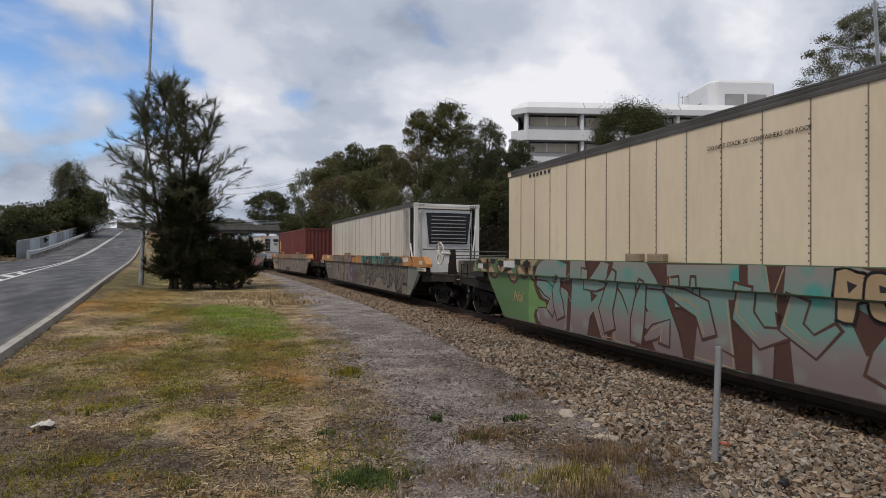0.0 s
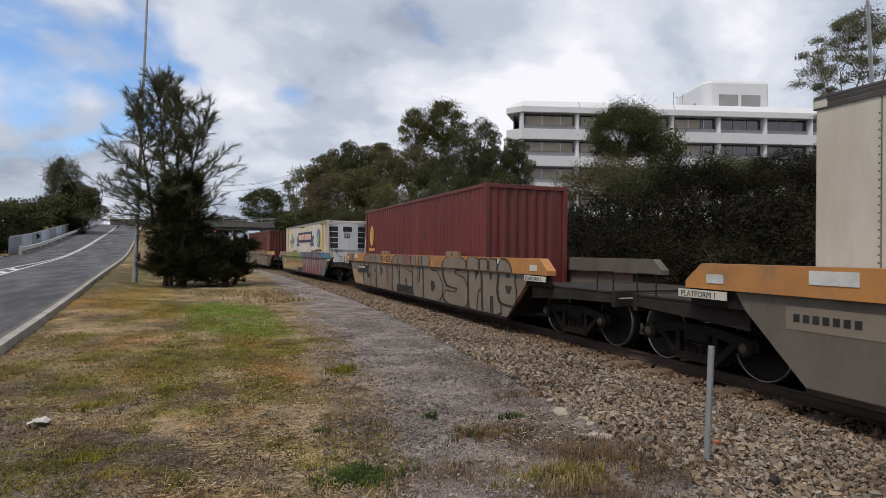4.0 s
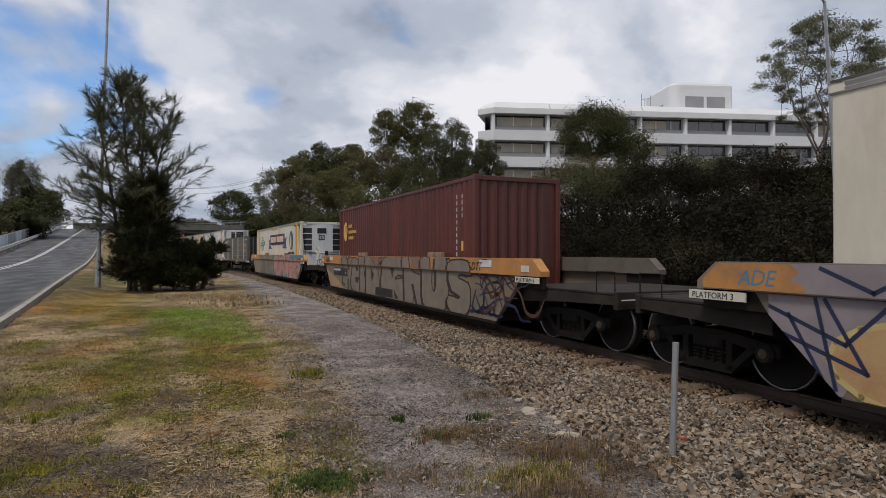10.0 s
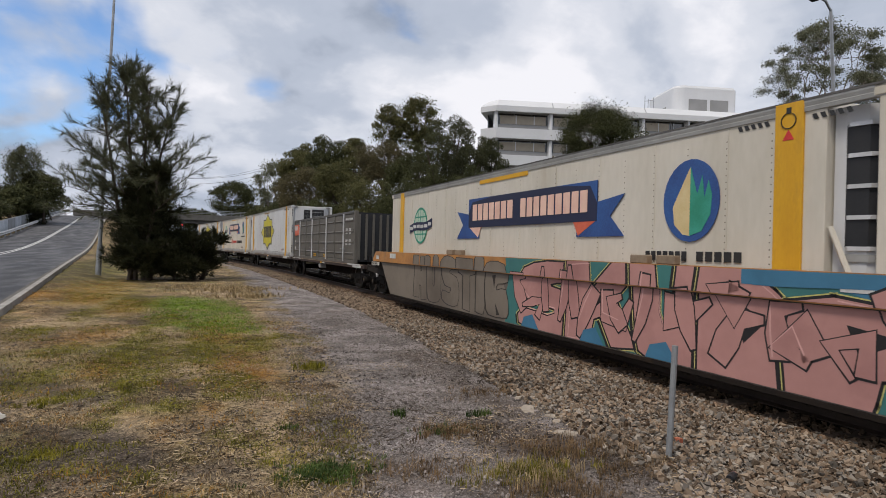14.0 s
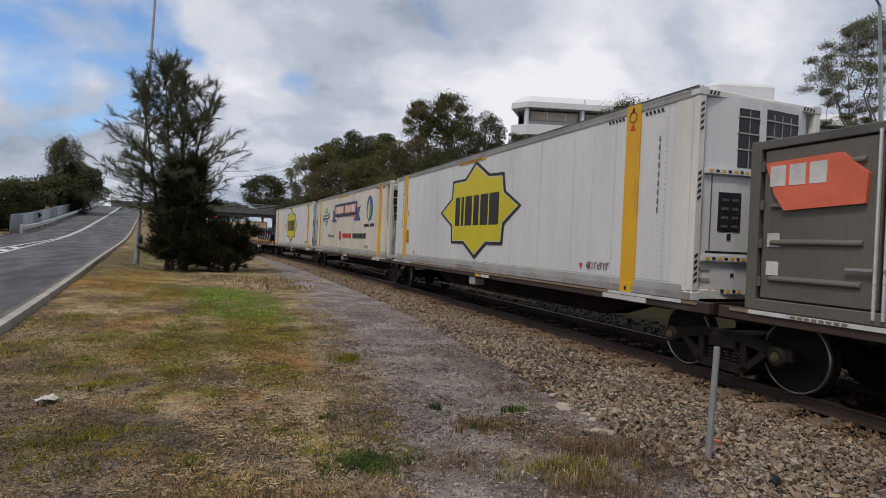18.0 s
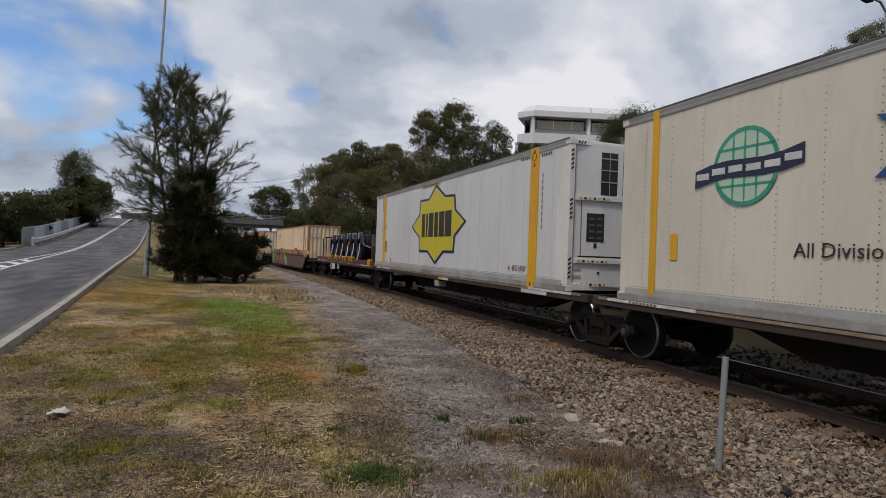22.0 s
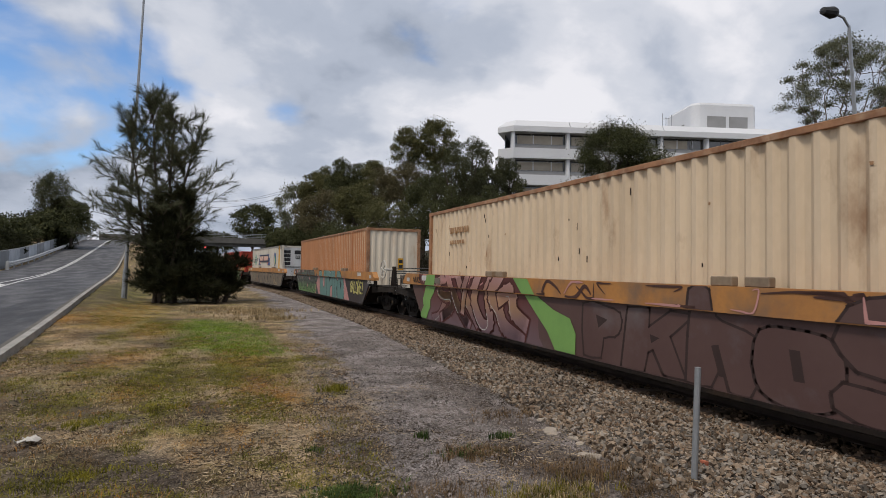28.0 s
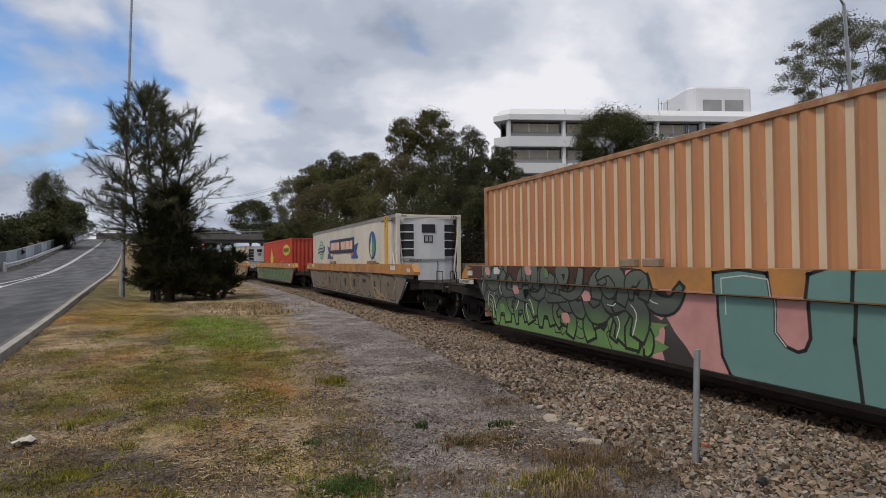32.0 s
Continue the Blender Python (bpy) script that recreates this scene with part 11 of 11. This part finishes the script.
for bearing, dist, elev, half, deep, leaf, seed in HILL:
    x, y = az(bearing, dist)
    billow("tree", {"leaf_brown": "brownish olive tree with a billowing crown", "leaf_olive": "olive green tree with a billowing crown"}.get(leaf, "dense dark green tree on the railway bank"), x, y, ground_z(x, y), 1.76 + dist * math.tan(radians(elev)), dist * math.tan(radians(half)), deep, M[leaf], seed, 54, 21000, 0.0015 * dist)
for bearing, dist, elev, radius, deep, seed, leaf in ((22.6, 49, 12.6, 1.9, 8.5, 17, "needles_olive"), (24.3, 47, 13.5, 1.9, 9.5, 20, "needles_olive"), (26.3, 48, 12.8, 1.7, 9.0, 18, "needles_olive"), (27.9, 48, 11.6, 1.6, 8.0, 19, "needles_olive"), (25.4, 45, 10.2, 2.4, 7.0, 21, "needles_dark")):
    x, y = az(bearing, dist)
    billow("tree", "tall soft brown-green feathery tree on the bank", x, y, ground_z(x, y), 1.76 + dist * math.tan(radians(elev)), radius, deep, M[leaf], seed, 40, 19000, 0.058)
x, y = az(20.9, 80)
gum("pine_tree", "open-crowned pine standing above the other trees", x, y, ground_z(x, y), 22.8, 14.0, 2.3, 7.6, 54, 230, 0.15, 22, M["leaf_olive"], M["bark"], 0.26, 0.85, 0.0, 0.7)
x, y = az(18.1, 80)
gum("pine_tree", "small open pine crown beside a taller one", x, y, ground_z(x, y), 21.0, 14.0, 2.0, 5.4, 34, 200, 0.16, 23, M["leaf_olive"], M["bark"], 0.2, 0.8, 0.0, 0.7)
x, y = az(7.1, 98)
gum("gum_tree", "grey-green gum tree with gaps in its crown", x, y, 0.0, 15.4, 7.0, 2.6, 7.5, 34, 190, 0.17, 24, M["leaf_gum"], M["pale_bark"], 0.22, 0.95, 0.0, 0.8)
x, y = az(38.0, 60)
gum("tree", "broad dense dark tree before the office block", x, y, ground_z(x, y), 16.1, 10.6, 3.5, 5.0, 74, 520, 0.09, 31, M["leaf_dark"], M["bark"], 0.28, 0.95, 0.0, 0.75)
x, y = az(41.6, 59)
gum("tree", "smaller dark tree before the office block", x, y, ground_z(x, y), 13.2, 9.0, 1.7, 3.8, 26, 260, 0.115, 33, M["leaf_dark"], M["bark"], 0.18, 0.9, 0.0, 0.75)
x, y = az(36.6, 52)
billow("shrub", "broad brownish shrub spreading on the bank", x, y, ground_z(x, y), 9.8, 4.6, 5.6, M["leaf_brown"], 32, 90, 20000, 0.09, 0.15)
x, y = az(60.6, 42)
billow("tree", "broad olive tree beyond the street lamp", x, y, ground_z(x, y), 9.2, 3.4, 6.0, M["leaf_olive"], 34, 60, 16000, 0.09, 0.2)
for i in range(17):
    bearing = 39 + i * 2.6
    x, y = az(bearing, 33 + 3 * math.sin(i * 2.1))
    top = 6.3 + 0.9 * math.sin(i * 1.7 + 0.6) + (1.0 if i in (2, 3, 13) else 0)
    z = ground_z(x, y)
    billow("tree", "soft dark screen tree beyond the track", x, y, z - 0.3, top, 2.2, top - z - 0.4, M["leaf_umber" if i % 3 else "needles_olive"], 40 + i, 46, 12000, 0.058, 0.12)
for i in range(13):
    y = 3.0 + i * 2.7
    x = bend(y) + 6.6 + 0.9 * math.sin(i * 2.3)
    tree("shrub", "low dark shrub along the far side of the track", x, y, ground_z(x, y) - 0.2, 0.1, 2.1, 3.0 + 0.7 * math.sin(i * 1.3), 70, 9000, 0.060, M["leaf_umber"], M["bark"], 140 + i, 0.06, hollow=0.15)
for i in range(11):
    y = 4.0 + i * 3.3
    x = bend(y) + 11.2 + 1.2 * math.sin(i * 1.9)
    z = ground_z(x, y) - 0.2
    low = math.degrees(math.atan2(x, y)) < 36
    hgt = 1.76 + math.hypot(x, y) * (0.062 if low else 0.115) - z - 0.3 + 0.3 * math.sin(i * 2.7)
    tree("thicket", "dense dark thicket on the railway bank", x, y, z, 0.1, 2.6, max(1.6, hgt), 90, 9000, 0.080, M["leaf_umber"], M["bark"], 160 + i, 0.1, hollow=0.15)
x, y = az(56.4, 45)
gum("gum_tree", "tall open gum tree with a pale trunk", x, y, ground_z(x, y), 17.2, 7.4, 3.55, 7.6, 92, 430, 0.062, 71, M["leaf_gum"], M["gum_bark"], 0.17, 0.54, 0.15, 0.5)
x, y = az(61.8, 47)
gum("gum_tree", "slender gum tree with an open crown", x, y, ground_z(x, y), 15.4, 8.0, 2.6, 5.4, 52, 190, 0.085, 72, M["leaf_gum"], M["gum_bark"], 0.14, 0.62, -0.4, 0.5)
for bearing, dist, elev, half, deep, leaf, seed in ((-11.0, 116, 5.6, 2.0, 10, "leaf_dark", 82), (-12.6, 122, 4.2, 2.4, 8, "leaf_shade", 80), (-13.2, 112, 4.3, 1.8, 7, "leaf_dark", 83), (-15.6, 100, 3.9, 2.2, 7, "leaf_dark", 84), (-18.6, 86, 3.9, 2.6, 7, "leaf_dark", 85), (-22.0, 70, 5.2, 3.2, 7, "leaf_dark", 86), (-26.5, 60, 5.6, 3.6, 7, "leaf_dark", 92),
                                                    (7.0, 190, 3.9, 2.0, 9, "leaf_dark", 88), (9.5, 180, 4.0, 2.2, 10, "leaf_dark", 98), (0.5, 200, 3.0, 2.0, 8, "leaf_dark", 89), (-4.0, 200, 3.0, 2.2, 9, "leaf_dark", 90), (5.4, 186, 3.7, 1.4, 8, "leaf_dark", 94)):
    x, y = az(bearing, dist)
    z = road_z(y) - 1.6 if bearing < -8 else 0.0
    billow("tree", "dark bushy tree beside the climbing road" if dist < 130 else "distant dark tree behind the bridge", x, y, z, 1.76 + dist * math.tan(radians(elev)), dist * math.tan(radians(half)), deep, M[leaf], seed, 40, 10000, 0.0018 * dist)
for i in range(7):
    y = 58.0 + i * 6.0
    x = kerb_x(y) - 13.0 + 0.6 * math.sin(i * 2.0)
    tree("shrub", "dark hedge shrub behind the screen", x, y, road_z(y) - 1.2, 0.1, 2.6, 5.0 + 0.8 * math.sin(i * 1.7), 50, 6000, 0.16, M["leaf_shade"], M["bark"], 180 + i, 0.08, hollow=0.15)
x, y = az(-12.3, 118)
gum("tree", "slender feathery tree rising over the ramp", x, y, 2.0, 16.9, 8.5, 2.5, 8.0, 54, 200, 0.16, 81, M["needles"], M["bark"], 0.16, 1.0, 0.0, 1.2)
x, y = az(-12.0, 114)
casuarina("tree", "dark feathery tree at the top of the ramp", x, y, 2.5, 10.2, 2.6, 80, M["needles_dark"], 110, 12, 11, 0.6, 0.07)
x, y = az(3.55, 195)
gum("gum_tree", "distant broad gum tree behind the bridge", x, y, 0.0, 21.6, 7.0, 6.2, 12.0, 60, 160, 0.34, 87, M["leaf_dark"], M["bark"], 0.45, 2.0, 0.0, 0.55)

x, y = az(-4.7, 30.5)
casuarina("casuarina_tree", "feathery grey-green casuarina beside the road", x, y, 0.1, 10.4, 2.5, 95, M["needles"], 140, 14, 34, 0.34, 0.0115, 0.0, 0.24, True)
x, y = az(-3.4, 30.2)
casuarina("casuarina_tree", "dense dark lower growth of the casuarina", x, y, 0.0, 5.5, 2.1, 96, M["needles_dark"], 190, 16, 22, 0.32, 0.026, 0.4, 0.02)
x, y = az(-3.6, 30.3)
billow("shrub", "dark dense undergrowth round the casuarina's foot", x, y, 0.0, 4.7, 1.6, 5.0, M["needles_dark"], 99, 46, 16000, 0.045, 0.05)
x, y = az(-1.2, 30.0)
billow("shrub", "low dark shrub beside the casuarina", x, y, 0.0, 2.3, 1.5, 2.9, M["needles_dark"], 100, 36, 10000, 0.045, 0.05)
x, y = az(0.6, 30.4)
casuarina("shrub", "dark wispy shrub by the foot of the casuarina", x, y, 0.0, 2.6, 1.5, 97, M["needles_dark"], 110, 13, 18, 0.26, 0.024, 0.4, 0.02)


def lamp_post(x, y, z, hgt, lean, arm, label):
    t = thing("street_lamp", label, "street lamp", pose(x, y, z, 0, lean, 0))
    part("pole", Build().tube((0, 0, -0.3), (0, 0, hgt), 0.095, 0.045, 10), M["galvanised"], t)
    part("base", Build().tube((0, 0, -0.2), (0, 0, 1.3), 0.13, 0.12, 10), M["galvanised"], t)
    if arm:
        part("arm", Build().path([(0, 0, hgt - 0.05), (-0.25 * arm, 0, hgt + 0.25), (-0.7 * arm, 0, hgt + 0.36)], 0.04), M["galvanised"], t)
        part("lantern", Build().lathe([(0, 0), (0.16, 0.05), (0.20, 0.18), (0.12, 0.62), (0, 0.66)], (-0.62 * arm, 0, hgt + 0.36), (-arm, 0, 0.05), 10), M["fence_dark"], t)
    return t


x, y = az(-6.99, 32)
lamp_post(x, y, 0.25, 16.0, 1.6, 0, "tall galvanised lighting pole beside the kerb")
x, y = az(57.7, 24)
lamp_post(x, y, ground_z(x, y), 10.2 - ground_z(x, y), -5.0, 1, "galvanised street lamp behind the railway")

post = thing("marker_post", "short leaning galvanised steel post in the ballast", "post", pose(3.865, 3.81, 0, 0, 2.5, 0))
part("tube", Build().tube((0, 0, -0.3), (0, 0, 0.98), 0.027, n=14), M["galvanised"], post)


def bridge():
    b = thing("road_bridge", "grey concrete road bridge over the railway", "bridge")
    y = 165
    part("deck", Build().box(-26, 40, y, y + 9, 7.7, 9.2, 0.05), M["bridge_dark"], b)
    part("girder", Build().box(-12, 14, y + 0.6, y + 1.4, 6.9, 7.7, 0.05), M["bridge_dark"], b)
    for x in (-13, 15):
        part("abutment", Build().box(x - 1.6, x + 1.6, y + 0.5, y + 8.5, -0.5, 7.7, 0.05), M["bridge_dark"], b)
    rl = Build()
    for z in (9.5, 9.9, 10.3):
        rl.box(-26, 40, y + 0.1, y + 0.2, z, z + 0.10)
    for i in range(28):
        rl.box(-26 + i * 2.4, -25.9 + i * 2.4, y + 0.1, y + 0.22, 9.2, 10.4)
    part("railing", rl, M["galvanised"], b)


bridge()


def rail_signal(bearing, dist, z):
    x, y = az(bearing, dist)
    s = thing("rail_signal", "railway signal on a grey post showing red", "railway signal", pose(x, y, 0))
    part("post", Build().tube((0, 0, -0.2), (0, 0, z + 0.5), 0.07, n=8), M["galvanised"], s)
    part("head", Build().box(-0.28, 0.28, -0.22, -0.08, z - 0.5, z + 0.6, 0.04), M["fence_dark"], s)
    part("lens", Build().lathe([(0, -0.02), (0.13, 0.0), (0.13, 0.05), (0, 0.05)], (0, -0.24, z), (0, 1, 0), 12), M["lens_red"], s, "glowing red lens")
    part("hood", Build().tube((0, -0.24, z + 0.16), (0, -0.5, z + 0.13), 0.16, n=8), M["fence_dark"], s)


rail_signal(-0.59, 120, 5.2)
rail_signal(6.91, 110, 6.4)


def power_line():
    p = thing("power_line", "distant power line on two thin grey poles", "power line")
    ends = [az(6.4, 150), az(-2.0, 146)]
    for k, ((x, y), z) in enumerate(zip(ends, (20.6, 16.6))):
        part("pole", Build().tube((x, y, -0.3), (x, y, z + 0.4), 0.14, 0.09, 8), M["galvanised"], p)
        part("cross_arm", Build().box(x - 0.9, x + 0.9, y - 0.06, y + 0.06, z - 0.1, z + 0.05), M["galvanised"], p)
    (xa, ya), (xb, yb) = ends
    for d, dz in ((-0.8, 0.0), (0.8, 0.0), (0.0, -1.3)):
        pts = [(xa + (xb - xa) * k / 8 + d, ya + (yb - ya) * k / 8, 20.6 + dz - 4.0 * k / 8 - 1.2 * (1 - (k / 4 - 1) ** 2)) for k in range(9)]
        part("wire", Build().path(pts, 0.035, 4), M["fence_dark"], p)


power_line()


def motions():
    """Keys the train: every wagon and load along the track, every wheelset about its axle."""
    times = [i for i in range(33)]
    for ob, u, off in MOVERS:
        walk(ob, [(t, ride(u, t) @ off) for t in times])
    steps = [i / 15 for i in range(481)]
    turn = [gone(t) / 0.46 for t in steps]
    for ob, k in SPINNERS:
        walk(ob, [(t, pose(0, k, 0.46, math.degrees(a), 0, 0)) for t, a in zip(steps, turn)])


motions()
